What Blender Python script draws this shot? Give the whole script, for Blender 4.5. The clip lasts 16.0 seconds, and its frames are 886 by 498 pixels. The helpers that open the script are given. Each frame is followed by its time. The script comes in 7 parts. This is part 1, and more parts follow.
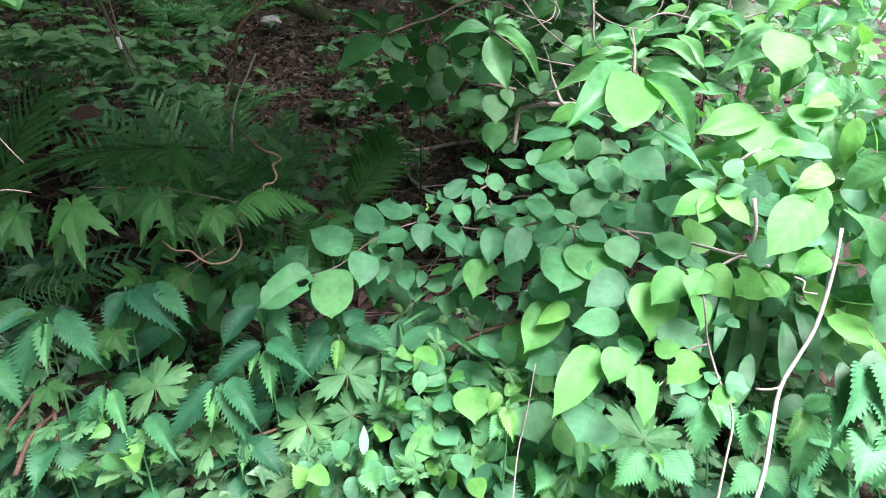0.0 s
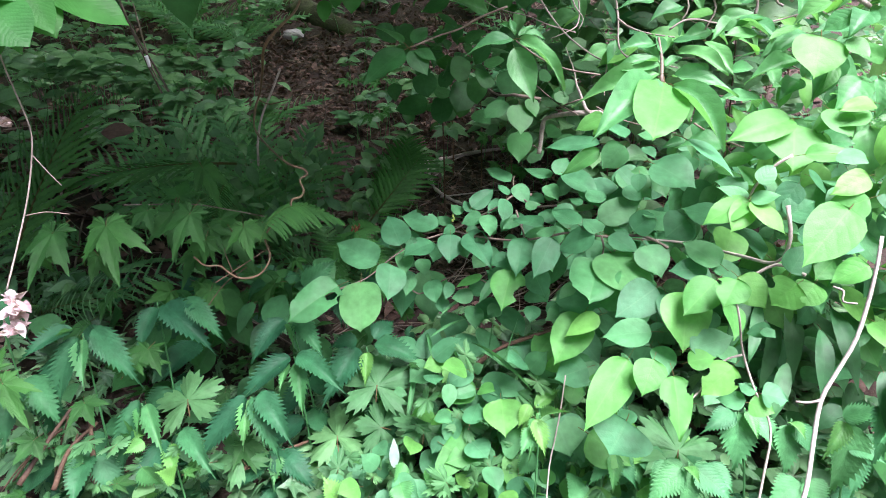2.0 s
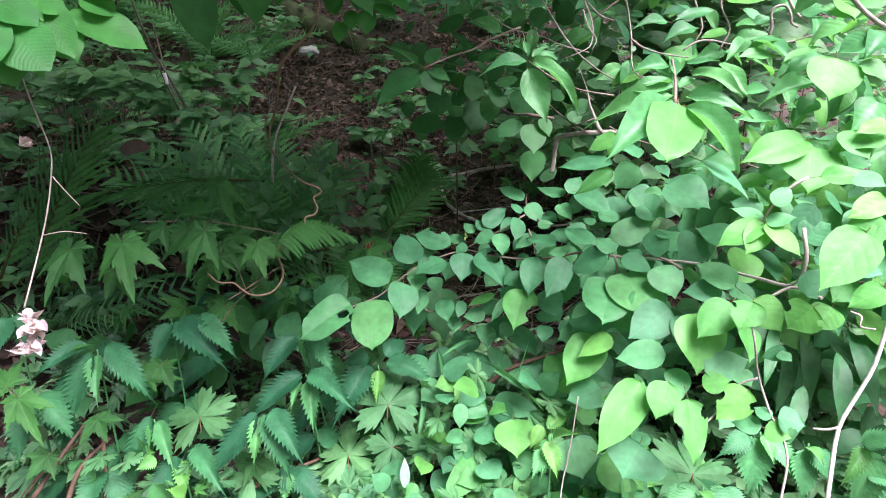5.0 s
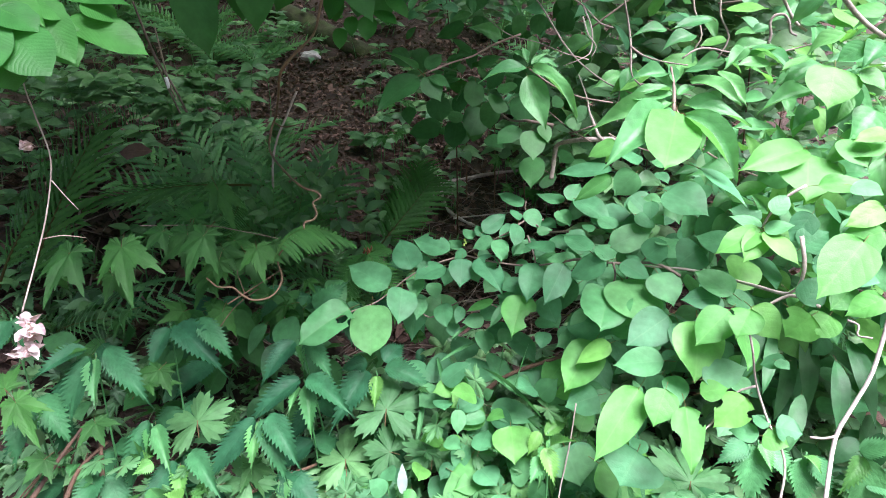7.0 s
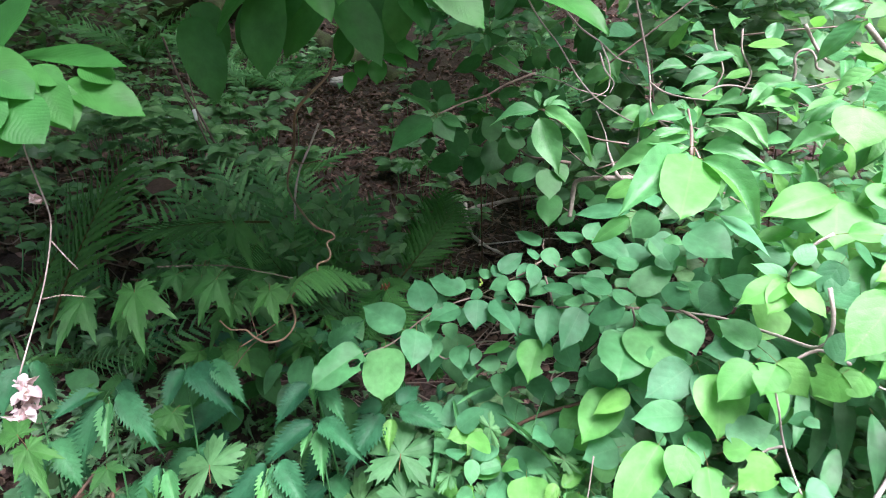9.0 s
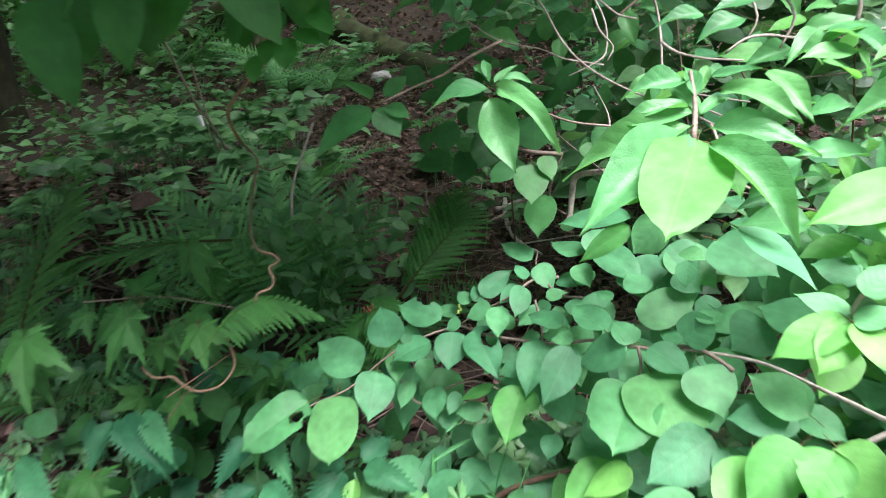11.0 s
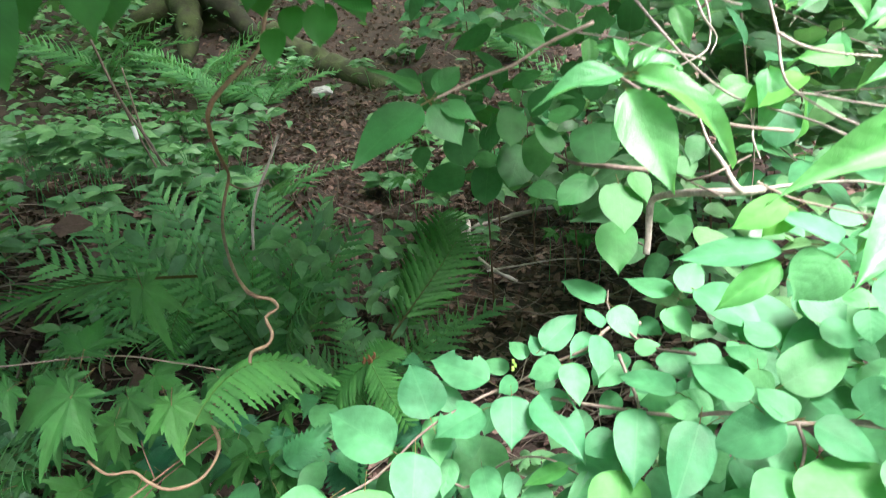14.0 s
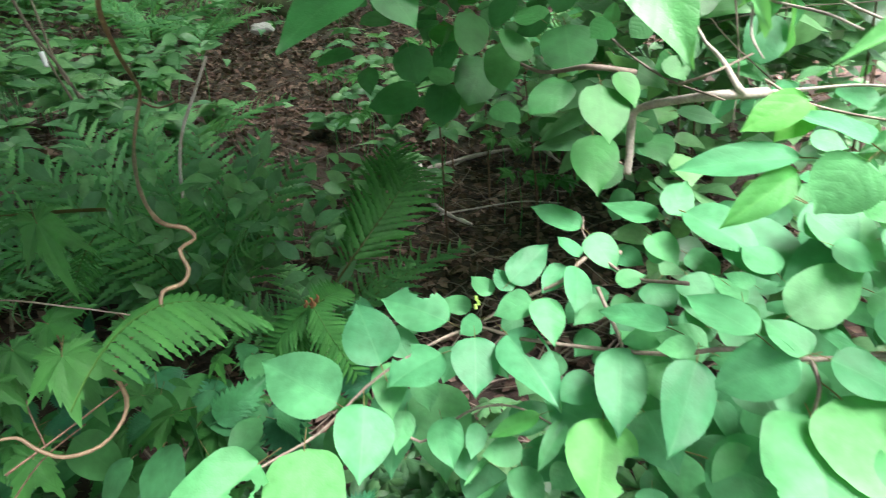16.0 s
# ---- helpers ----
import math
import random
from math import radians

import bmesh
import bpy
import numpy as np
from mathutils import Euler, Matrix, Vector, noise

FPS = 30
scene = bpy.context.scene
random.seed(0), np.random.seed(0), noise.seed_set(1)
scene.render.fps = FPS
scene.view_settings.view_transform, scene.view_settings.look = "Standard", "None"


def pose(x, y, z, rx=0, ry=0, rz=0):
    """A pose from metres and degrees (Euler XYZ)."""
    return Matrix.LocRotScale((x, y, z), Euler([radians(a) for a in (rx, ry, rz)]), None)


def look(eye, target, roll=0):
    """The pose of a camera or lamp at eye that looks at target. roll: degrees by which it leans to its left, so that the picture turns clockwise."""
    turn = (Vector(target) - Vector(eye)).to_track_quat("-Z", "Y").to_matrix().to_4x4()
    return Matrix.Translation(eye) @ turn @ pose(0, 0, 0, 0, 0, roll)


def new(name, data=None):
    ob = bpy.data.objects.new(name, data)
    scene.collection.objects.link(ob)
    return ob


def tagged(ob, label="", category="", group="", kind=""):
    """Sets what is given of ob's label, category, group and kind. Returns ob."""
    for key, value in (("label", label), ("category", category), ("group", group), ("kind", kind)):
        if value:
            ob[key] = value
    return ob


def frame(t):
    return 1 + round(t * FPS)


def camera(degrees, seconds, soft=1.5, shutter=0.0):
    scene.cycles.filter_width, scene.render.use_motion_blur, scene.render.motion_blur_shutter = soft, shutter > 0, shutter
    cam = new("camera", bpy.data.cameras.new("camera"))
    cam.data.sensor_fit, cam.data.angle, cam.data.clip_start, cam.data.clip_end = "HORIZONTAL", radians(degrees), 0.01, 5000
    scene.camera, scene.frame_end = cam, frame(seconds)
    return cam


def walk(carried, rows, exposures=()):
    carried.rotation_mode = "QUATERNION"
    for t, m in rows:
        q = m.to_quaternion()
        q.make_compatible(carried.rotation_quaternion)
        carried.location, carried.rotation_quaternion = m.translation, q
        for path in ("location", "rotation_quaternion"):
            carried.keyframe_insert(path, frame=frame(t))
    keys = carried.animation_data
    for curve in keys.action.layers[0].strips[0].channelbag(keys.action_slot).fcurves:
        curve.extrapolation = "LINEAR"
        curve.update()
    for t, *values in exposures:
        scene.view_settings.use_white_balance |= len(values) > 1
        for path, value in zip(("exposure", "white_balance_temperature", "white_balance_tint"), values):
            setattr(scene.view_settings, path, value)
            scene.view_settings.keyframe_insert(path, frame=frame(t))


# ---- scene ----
cam = camera(69.6, 16.0, soft=0.95, shutter=0.7)
PATH = [
    (0, (0.026, 0.01, 1.315), (0.023, 1.921, 0.722), 0.1),
    (0.5, (0.022, 0.012, 1.315), (0.003, 1.922, 0.723), -0.0),
    (1, (0.022, 0.013, 1.317), (-0.016, 1.923, 0.728), -0.3),
    (1.5, (0.019, 0.014, 1.323), (-0.036, 1.926, 0.74), -1.1),
    (2, (0.019, 0.013, 1.322), (-0.056, 1.928, 0.752), -1.4),
    (2.5, (0.016, 0.016, 1.322), (-0.08, 1.933, 0.759), -1.6),
    (3, (0.019, 0.017, 1.323), (-0.084, 1.936, 0.769), -1.2),
    (3.5, (0.02, 0.018, 1.323), (-0.091, 1.938, 0.774), -1.0),
    (4, (0.019, 0.017, 1.325), (-0.094, 1.94, 0.787), -1.1),
    (6.5, (0.021, 0.013, 1.332), (-0.09, 1.941, 0.814), -1.5),
    (7, (0.022, 0.014, 1.331), (-0.093, 1.944, 0.82), -1.0),
    (7.5, (0.02, 0.013, 1.329), (-0.094, 1.944, 0.822), -0.8),
    (8, (0.048, 0.001, 1.364), (-0.081, 1.931, 0.857), -0.2),
    (8.5, (0.053, 0.004, 1.377), (-0.122, 1.938, 0.899), -0.0),
    (8.7, (0.044, 0.022, 1.365), (-0.134, 1.958, 0.897), -1.0),
    (10.8, (0.189, 0.245, 1.385), (-0.265, 2.152, 0.986), -5.1),
    (11, (0.188, 0.307, 1.344), (-0.256, 2.2, 0.878), -5.8),
    (11.5, (0.106, 0.387, 1.37), (-0.254, 2.313, 0.969), -4.6),
    (12, (0.063, 0.42, 1.38), (-0.337, 2.347, 1.023), -7.2),
    (12.5, (0.065, 0.457, 1.38), (-0.241, 2.395, 0.996), -7.2),
    (13, (0.04, 0.463, 1.361), (-0.215, 2.41, 0.983), -2.5),
    (13.5, (0.01, 0.472, 1.344), (-0.219, 2.419, 0.949), -3.1),
    (14, (-0.002, 0.487, 1.332), (-0.213, 2.43, 0.908), -4.7),
    (14.5, (-0.013, 0.523, 1.29), (-0.159, 2.453, 0.785), -4.2),
    (15, (-0.006, 0.561, 1.281), (-0.062, 2.478, 0.712), -5.0),
    (15.5, (-0.01, 0.572, 1.272), (-0.007, 2.48, 0.671), -4.3),
    (16, (-0.016, 0.587, 1.276), (-0.083, 2.5, 0.696), -4.1),
]
EXPOSURES = [(0, 1.31, 6210, 23), (8.7, 1.38, 6210, 23), (10.8, 1.48, 6320, 18), (11.5, 1.65, 6320, 18), (12.0, 2.25, 6500, 13.5), (13.0, 2.42, 6500, 13), (14.0, 2.45, 6500, 12.2), (14.5, 2.32, 6500, 9), (15.0, 2.2, 6500, 8.5), (15.5, 2.14, 6500, 8), (16.0, 2.16, 6500, 8)]
walk(cam, [(t, look(eye, target, roll)) for t, eye, target, roll in PATH], EXPOSURES)
SKY, SUN, SHADE_LEAVES = 0.085, 8.8, 20000


# ---- world, sun, exposure ----
world = bpy.data.worlds.new("sky")
scene.world = world
world.use_nodes = True
wn = world.node_tree.nodes
sky = wn.new("ShaderNodeTexSky")
sky.sky_type = 'NISHITA'
sky.sun_disc = False
sky.sun_elevation, sky.sun_rotation = radians(58), radians(115)
sky.air_density, sky.dust_density = 1.2, 4.0
wn["Background"].inputs[1].default_value = SKY
grey = wn.new("ShaderNodeHueSaturation")
grey.inputs["Saturation"].default_value = 0.8
world.node_tree.links.new(sky.outputs[0], grey.inputs["Color"])
world.node_tree.links.new(grey.outputs[0], wn["Background"].inputs[0])
lamp = bpy.data.lights.new("sun", "SUN")
lamp.energy, lamp.angle, lamp.color = SUN, radians(38), (1.0, 0.955, 0.98)
sun = new("sun", lamp)
sun.matrix_world = look((2.95, -2.9, 6.95), (0, 0, 0))


# ---- materials ----
def nodes(name, rough=0.6):
    m = bpy.data.materials.new(name)
    m.use_nodes = True
    n, l = m.node_tree.nodes, m.node_tree.links
    p = n["Principled BSDF"]
    p.inputs["Roughness"].default_value = rough
    return m, n, l, p


def math_node(n, l, op, a, b=None):
    k = n.new("ShaderNodeMath")
    k.operation = op
    for i, v in enumerate((a, b)):
        if v is None:
            continue
        if isinstance(v, (int, float)):
            k.inputs[i].default_value = v
        else:
            l.new(v, k.inputs[i])
    return k.outputs[0]


def ramp(n, l, fac, *stops):
    r = n.new("ShaderNodeValToRGB")
    e = r.color_ramp.elements
    while len(e) < len(stops):
        e.new(0.5)
    for k, (at, c) in zip(e, stops):
        k.position, k.color = at, (*c, 1)
    l.new(fac, r.inputs[0])
    return r.outputs[0]


def mixed(n, l, fac, a, b):
    k = n.new("ShaderNodeMix")
    k.data_type = 'RGBA'
    for s, v in ((k.inputs[0], fac), (k.inputs[6], a), (k.inputs[7], b)):
        if isinstance(v, (int, float)):
            s.default_value = v
        elif isinstance(v, tuple):
            s.default_value = (*v, 1)
        else:
            l.new(v, s)
    return k.outputs[2]


def chance(n, l):
    """A random number for each piece, be it an object or an island of a joined mesh."""
    return math_node(n, l, 'FRACT', math_node(n, l, 'ADD', n.new("ShaderNodeObjectInfo").outputs["Random"],
                                              n.new("ShaderNodeNewGeometry").outputs["Random Per Island"]))


def leaf_material(name, dark, mid, light, veins=8, slant=0.7, vein=0.25, rough=0.42, clear=0.35, stalk=(0.16, 0.1, 0.05), bump=0.5, blemish=0.5, spec=0.4, laterals=0.35):
    m, n, l, p = nodes(name, rough)
    uv = n.new("ShaderNodeSeparateXYZ")
    l.new(n.new("ShaderNodeTexCoord").outputs["UV"], uv.inputs[0])
    side = math_node(n, l, 'ABSOLUTE', math_node(n, l, 'SUBTRACT', uv.outputs[0], 0.5))
    sway = n.new("ShaderNodeTexNoise")
    sway.inputs["Scale"].default_value = 35
    l.new(n.new("ShaderNodeNewGeometry").outputs["Position"], sway.inputs["Vector"])
    rise = math_node(n, l, 'SUBTRACT', uv.outputs[1], math_node(n, l, 'MULTIPLY', math_node(n, l, 'POWER', side, 1.25), slant))
    rise = math_node(n, l, 'ADD', rise, math_node(n, l, 'MULTIPLY', math_node(n, l, 'SUBTRACT', sway.outputs[0], 0.5), 0.16))
    wave = math_node(n, l, 'ABSOLUTE', math_node(n, l, 'SUBTRACT', math_node(n, l, 'FRACT', math_node(n, l, 'MULTIPLY', rise, float(veins))), 0.5))
    edge = n.new("ShaderNodeMapRange")
    edge.interpolation_type = 'SMOOTHSTEP'
    edge.inputs[1].default_value, edge.inputs[2].default_value, edge.inputs[4].default_value = 0.445, 0.5, laterals
    l.new(wave, edge.inputs[0])
    lat = edge.outputs[0]
    ribs = math_node(n, l, 'MAXIMUM', lat, math_node(n, l, 'LESS_THAN', side, 0.018))
    c = ramp(n, l, chance(n, l), (0.0, dark), (0.5, mid), (1.0, light))
    tc = n.new("ShaderNodeTexCoord").outputs["Object"]
    geo = n.new("ShaderNodeNewGeometry").outputs["Position"]
    big = n.new("ShaderNodeTexNoise")
    big.inputs["Scale"].default_value, big.inputs["Detail"].default_value = 28, 3
    l.new(geo, big.inputs["Vector"])
    fine = n.new("ShaderNodeTexNoise")
    fine.inputs["Scale"].default_value, fine.inputs["Detail"].default_value = 260, 3
    l.new(geo, fine.inputs["Vector"])
    tone = n.new("ShaderNodeMapRange")
    tone.inputs[1].default_value, tone.inputs[2].default_value = 0.3, 0.7
    tone.inputs[3].default_value, tone.inputs[4].default_value = 0.78, 1.22
    l.new(big.outputs[0], tone.inputs[0])
    mid_scale = n.new("ShaderNodeTexNoise")
    mid_scale.inputs["Scale"].default_value, mid_scale.inputs["Detail"].default_value = 95, 2
    l.new(geo, mid_scale.inputs["Vector"])
    h = n.new("ShaderNodeHueSaturation")
    l.new(math_node(n, l, 'MULTIPLY', tone.outputs[0], math_node(n, l, 'ADD', 0.66, math_node(n, l, 'MULTIPLY', mid_scale.outputs[0], 0.68))), h.inputs["Value"])
    l.new(c, h.inputs["Color"])
    spots = ramp(n, l, fine.outputs[0], (0.70, (0, 0, 0)), (0.76, (1, 1, 1)))
    c = mixed(n, l, math_node(n, l, 'MULTIPLY', spots, blemish * 0.35), h.outputs[0], (light[0] * 1.6, light[1] * 1.1, light[2]))
    c = mixed(n, l, math_node(n, l, 'MULTIPLY', ribs, vein), c, (light[0] * 1.3, light[1] * 1.15, light[2] * 1.3))
    c = mixed(n, l, math_node(n, l, 'LESS_THAN', uv.outputs[1], 0.0), c, stalk)
    l.new(c, p.inputs["Base Color"])
    p.inputs["Specular IOR Level"].default_value = spec
    b = n.new("ShaderNodeBump")
    b.inputs["Strength"].default_value, b.inputs["Distance"].default_value = bump, 0.001
    net = n.new("ShaderNodeTexVoronoi")
    net.feature = 'DISTANCE_TO_EDGE'
    net.inputs["Scale"].default_value = 330
    l.new(geo, net.inputs["Vector"])
    quilt = math_node(n, l, 'ADD', math_node(n, l, 'MULTIPLY', math_node(n, l, 'POWER', wave, 2.0), -2.2), math_node(n, l, 'MULTIPLY', fine.outputs[0], 0.7))
    quilt = math_node(n, l, 'ADD', quilt, math_node(n, l, 'MINIMUM', net.outputs["Distance"], 0.25))
    quilt = math_node(n, l, 'SUBTRACT', quilt, math_node(n, l, 'MULTIPLY', math_node(n, l, 'LESS_THAN', side, 0.02), 0.8))
    l.new(quilt, b.inputs["Height"])
    l.new(b.outputs[0], p.inputs["Normal"])
    t = n.new("ShaderNodeBsdfTranslucent")
    l.new(mixed(n, l, 0.65, c, (light[0] * 1.35, light[1] * 1.5, light[2] * 0.8)), t.inputs[0])
    s = n.new("ShaderNodeMixShader")
    s.inputs[0].default_value = clear
    l.new(p.outputs[0], s.inputs[1])
    l.new(t.outputs[0], s.inputs[2])
    l.new(s.outputs[0], n["Material Output"].inputs[0])
    return m


def rough_material(name, stops, scale=30, fine=200, rough=0.85, bump=0.6, distance=0.004, stretch=(1, 1, 1)):
    m, n, l, p = nodes(name, rough)
    mp = n.new("ShaderNodeMapping")
    mp.inputs["Scale"].default_value = stretch
    l.new(n.new("ShaderNodeNewGeometry").outputs["Position"], mp.inputs[0])
    a, f = n.new("ShaderNodeTexNoise"), n.new("ShaderNodeTexNoise")
    for k, s, d in ((a, scale, 6), (f, fine, 4)):
        k.inputs["Scale"].default_value, k.inputs["Detail"].default_value = s, d
        l.new(mp.outputs[0], k.inputs["Vector"])
    v = math_node(n, l, 'ADD', math_node(n, l, 'MULTIPLY', a.outputs[0], 0.6), math_node(n, l, 'MULTIPLY', f.outputs[0], 0.4))
    v = math_node(n, l, 'ADD', v, math_node(n, l, 'MULTIPLY', math_node(n, l, 'SUBTRACT', chance(n, l), 0.5), 0.25))
    l.new(ramp(n, l, v, *stops), p.inputs["Base Color"])
    b = n.new("ShaderNodeBump")
    b.inputs["Strength"].default_value, b.inputs["Distance"].default_value = bump, distance
    l.new(v, b.inputs["Height"])
    l.new(b.outputs[0], p.inputs["Normal"])
    return m


OVAL = leaf_material("oval_leaf_green", (0.049, 0.185, 0.082), (0.067, 0.238, 0.102), (0.094, 0.288, 0.112), veins=5, slant=0.9, vein=0.2, rough=0.52, clear=0.3, bump=0.3, laterals=0.3, spec=0.28)
YOUNG = leaf_material("young_leaf_yellow_green", (0.062, 0.24, 0.062), (0.088, 0.295, 0.07), (0.135, 0.365, 0.08), veins=5, slant=0.9, vein=0.2, rough=0.5, clear=0.38, bump=0.3, laterals=0.3, spec=0.25)
GLOSSY = leaf_material("glossy_leaf_green", (0.058, 0.215, 0.082), (0.08, 0.265, 0.092), (0.115, 0.315, 0.102), veins=6, slant=0.8, vein=0.2, rough=0.4, clear=0.36, bump=0.4, laterals=0.3, spec=0.27)
LIGHT = leaf_material("light_round_leaf", (0.062, 0.225, 0.085), (0.08, 0.265, 0.095), (0.11, 0.31, 0.1), veins=5, slant=0.9, vein=0.18, rough=0.5, clear=0.34, bump=0.3, laterals=0.3, spec=0.25)
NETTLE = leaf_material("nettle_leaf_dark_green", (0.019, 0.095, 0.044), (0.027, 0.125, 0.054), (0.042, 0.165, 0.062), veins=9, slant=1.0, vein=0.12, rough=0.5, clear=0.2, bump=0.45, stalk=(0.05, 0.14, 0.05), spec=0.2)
# Lighter copy of the nettle green; brighter light at right is in its colour.
NETTLE_LIT = leaf_material("lit_nettle_green", (0.045, 0.18, 0.075), (0.062, 0.232, 0.09), (0.086, 0.285, 0.1), veins=9, slant=1.0, vein=0.15, rough=0.48, clear=0.24, bump=0.45, stalk=(0.05, 0.14, 0.05), spec=0.22)
NETTLE_YOUNG = leaf_material("young_nettle_leaf", (0.063, 0.235, 0.083), (0.080, 0.274, 0.083), (0.13, 0.34, 0.07), veins=9, slant=1.0, vein=0.2, rough=0.45, clear=0.28, bump=0.5)
LOBED = leaf_material("lobed_leaf_green", (0.055, 0.175, 0.068), (0.075, 0.22, 0.082), (0.11, 0.275, 0.10), veins=6, slant=1.1, vein=0.15, rough=0.55, clear=0.32, bump=0.4, spec=0.3)
# Darker than the cut leaf's green; shade over these leaves is partly in it.
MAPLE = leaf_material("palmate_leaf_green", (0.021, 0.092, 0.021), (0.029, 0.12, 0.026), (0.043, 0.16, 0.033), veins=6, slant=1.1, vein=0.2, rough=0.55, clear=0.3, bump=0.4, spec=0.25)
FERN = leaf_material("fern_green", (0.066, 0.212, 0.082), (0.1, 0.29, 0.108), (0.15, 0.37, 0.13), veins=20, slant=0.3, vein=0.1, rough=0.5, clear=0.3, bump=0.2, stalk=(0.09, 0.08, 0.03))
FERN_LIGHT = leaf_material("fresh_fern_green", (0.029, 0.125, 0.028), (0.037, 0.148, 0.032), (0.048, 0.175, 0.037), veins=30, slant=0.3, vein=0.1, rough=0.65, clear=0.35, bump=0.3, spec=0.2, stalk=(0.06, 0.14, 0.03))
RIBBED = leaf_material("ribbed_tree_leaf", (0.027, 0.14, 0.031), (0.038, 0.17, 0.037), (0.054, 0.21, 0.046), veins=13, slant=0.9, vein=0.07, rough=0.45, clear=0.46, bump=0.22, spec=0.22)
HERB = leaf_material("herb_leaf_green", (0.055, 0.145, 0.07), (0.085, 0.205, 0.09), (0.14, 0.30, 0.12), veins=4, slant=0.9, vein=0.2, rough=0.42, clear=0.28, bump=0.25)
# Darker copy of the oval green; tree shade is put into the colour.
SHADED_OVAL = leaf_material("shaded_leaf_green", (0.026, 0.12, 0.034), (0.034, 0.145, 0.04), (0.05, 0.18, 0.048), veins=5, slant=0.9, vein=0.2, rough=0.55, clear=0.35, bump=0.3, laterals=0.4, spec=0.3)
# Olive-dark fern green; shade and blur over these fronds are put into it.
FERN_SHADED = leaf_material("shaded_fern_green", (0.026, 0.11, 0.024), (0.034, 0.135, 0.028), (0.045, 0.165, 0.034), veins=20, slant=0.3, vein=0.1, rough=0.6, clear=0.35, bump=0.2, stalk=(0.07, 0.06, 0.02), spec=0.25)
DARK = leaf_material("dark_long_leaf", (0.028, 0.11, 0.042), (0.036, 0.135, 0.05), (0.05, 0.17, 0.06), veins=3, slant=0.6, vein=0.2, rough=0.5, clear=0.2, bump=0.3, spec=0.3)
DEAD = leaf_material("dead_leaf_brown", (0.03, 0.018, 0.014), (0.088, 0.053, 0.042), (0.22, 0.145, 0.12), veins=6, slant=0.9, vein=0.2, rough=0.85, clear=0.06, bump=0.8, stalk=(0.1, 0.06, 0.04), spec=0.2)
UNDERSIDE = leaf_material("pale_leaf_underside", (0.2, 0.30, 0.24), (0.24, 0.34, 0.28), (0.28, 0.38, 0.32), veins=6, slant=0.9, vein=0.1, rough=0.7, clear=0.2, bump=0.2, spec=0.2)
GRASS = leaf_material("grass_green", (0.063, 0.235, 0.083), (0.080, 0.274, 0.097), (0.107, 0.314, 0.124), veins=1, slant=0.0, vein=0.1, rough=0.5, clear=0.3)
DRY = leaf_material("dry_flower_pink_white", (0.32, 0.21, 0.22), (0.48, 0.36, 0.38), (0.66, 0.57, 0.59), veins=3, slant=1.0, vein=0.1, rough=0.8, clear=0.3, stalk=(0.3, 0.18, 0.12))
SOIL = rough_material("forest_soil", ((0.25, (0.014, 0.008, 0.006)), (0.5, (0.044, 0.026, 0.019)), (0.75, (0.10, 0.064, 0.048))), 9, 90, 0.95, 1.0, 0.02)
BARK = rough_material("pale_bark", ((0.25, (0.13, 0.105, 0.09)), (0.5, (0.29, 0.25, 0.215)), (0.75, (0.46, 0.41, 0.36))), 60, 300, 0.8, 0.8, 0.002)
TWIG = rough_material("brown_twig", ((0.25, (0.07, 0.052, 0.04)), (0.5, (0.15, 0.115, 0.09)), (0.75, (0.28, 0.22, 0.175))), 60, 300, 0.7, 0.6, 0.001)
VINE = rough_material("brown_vine", ((0.25, (0.075, 0.048, 0.026)), (0.5, (0.175, 0.118, 0.066)), (0.75, (0.34, 0.24, 0.15))), 50, 260, 0.65, 0.6, 0.0012)
DEADWOOD = rough_material("bleached_deadwood", ((0.25, (0.22, 0.18, 0.16)), (0.5, (0.42, 0.36, 0.33)), (0.75, (0.60, 0.54, 0.50))), 40, 200, 0.85, 0.7, 0.003)
STONE = rough_material("grey_stone", ((0.25, (0.12, 0.10, 0.09)), (0.5, (0.25, 0.22, 0.20)), (0.75, (0.42, 0.38, 0.35))), 18, 120, 0.85, 0.8, 0.006)
PALE = rough_material("white_stone", ((0.25, (0.22, 0.20, 0.20)), (0.5, (0.36, 0.34, 0.34)), (0.75, (0.5, 0.48, 0.48))), 18, 120, 0.8, 0.8, 0.006)
MOSSY = rough_material("mossy_bark", ((0.3, (0.012, 0.009, 0.006)), (0.5, (0.024, 0.024, 0.011)), (0.68, (0.045, 0.062, 0.018))), 9, 80, 0.95, 1.0, 0.012)
DARKWOOD = rough_material("rotting_wood", ((0.3, (0.010, 0.007, 0.005)), (0.5, (0.03, 0.02, 0.014)), (0.75, (0.085, 0.058, 0.042))), 14, 90, 0.9, 1.0, 0.012)
STICK = rough_material("dark_brown_stick", ((0.3, (0.035, 0.02, 0.012)), (0.5, (0.09, 0.052, 0.03)), (0.75, (0.18, 0.11, 0.07))), 50, 260, 0.8, 0.8, 0.002)
WHITE_PLASTIC = rough_material("white_plastic", ((0.3, (0.7, 0.72, 0.75)), (0.7, (0.8, 0.8, 0.82))), 30, 200, 0.5, 0.1)
BUD = rough_material("yellow_bud", ((0.3, (0.22, 0.36, 0.06)), (0.7, (0.36, 0.5, 0.12))), 90, 400, 0.5, 0.2, 0.001)
ORANGE = rough_material("rusty_fern_scales", ((0.3, (0.12, 0.05, 0.02)), (0.7, (0.30, 0.12, 0.04))), 90, 400, 0.8, 0.5, 0.001)

# ---- leaf shapes: one unit long, one unit wide ----
rng = np.random.default_rng(7)


def spread(ys, hs, y):
    return float(np.interp(y, ys, hs))


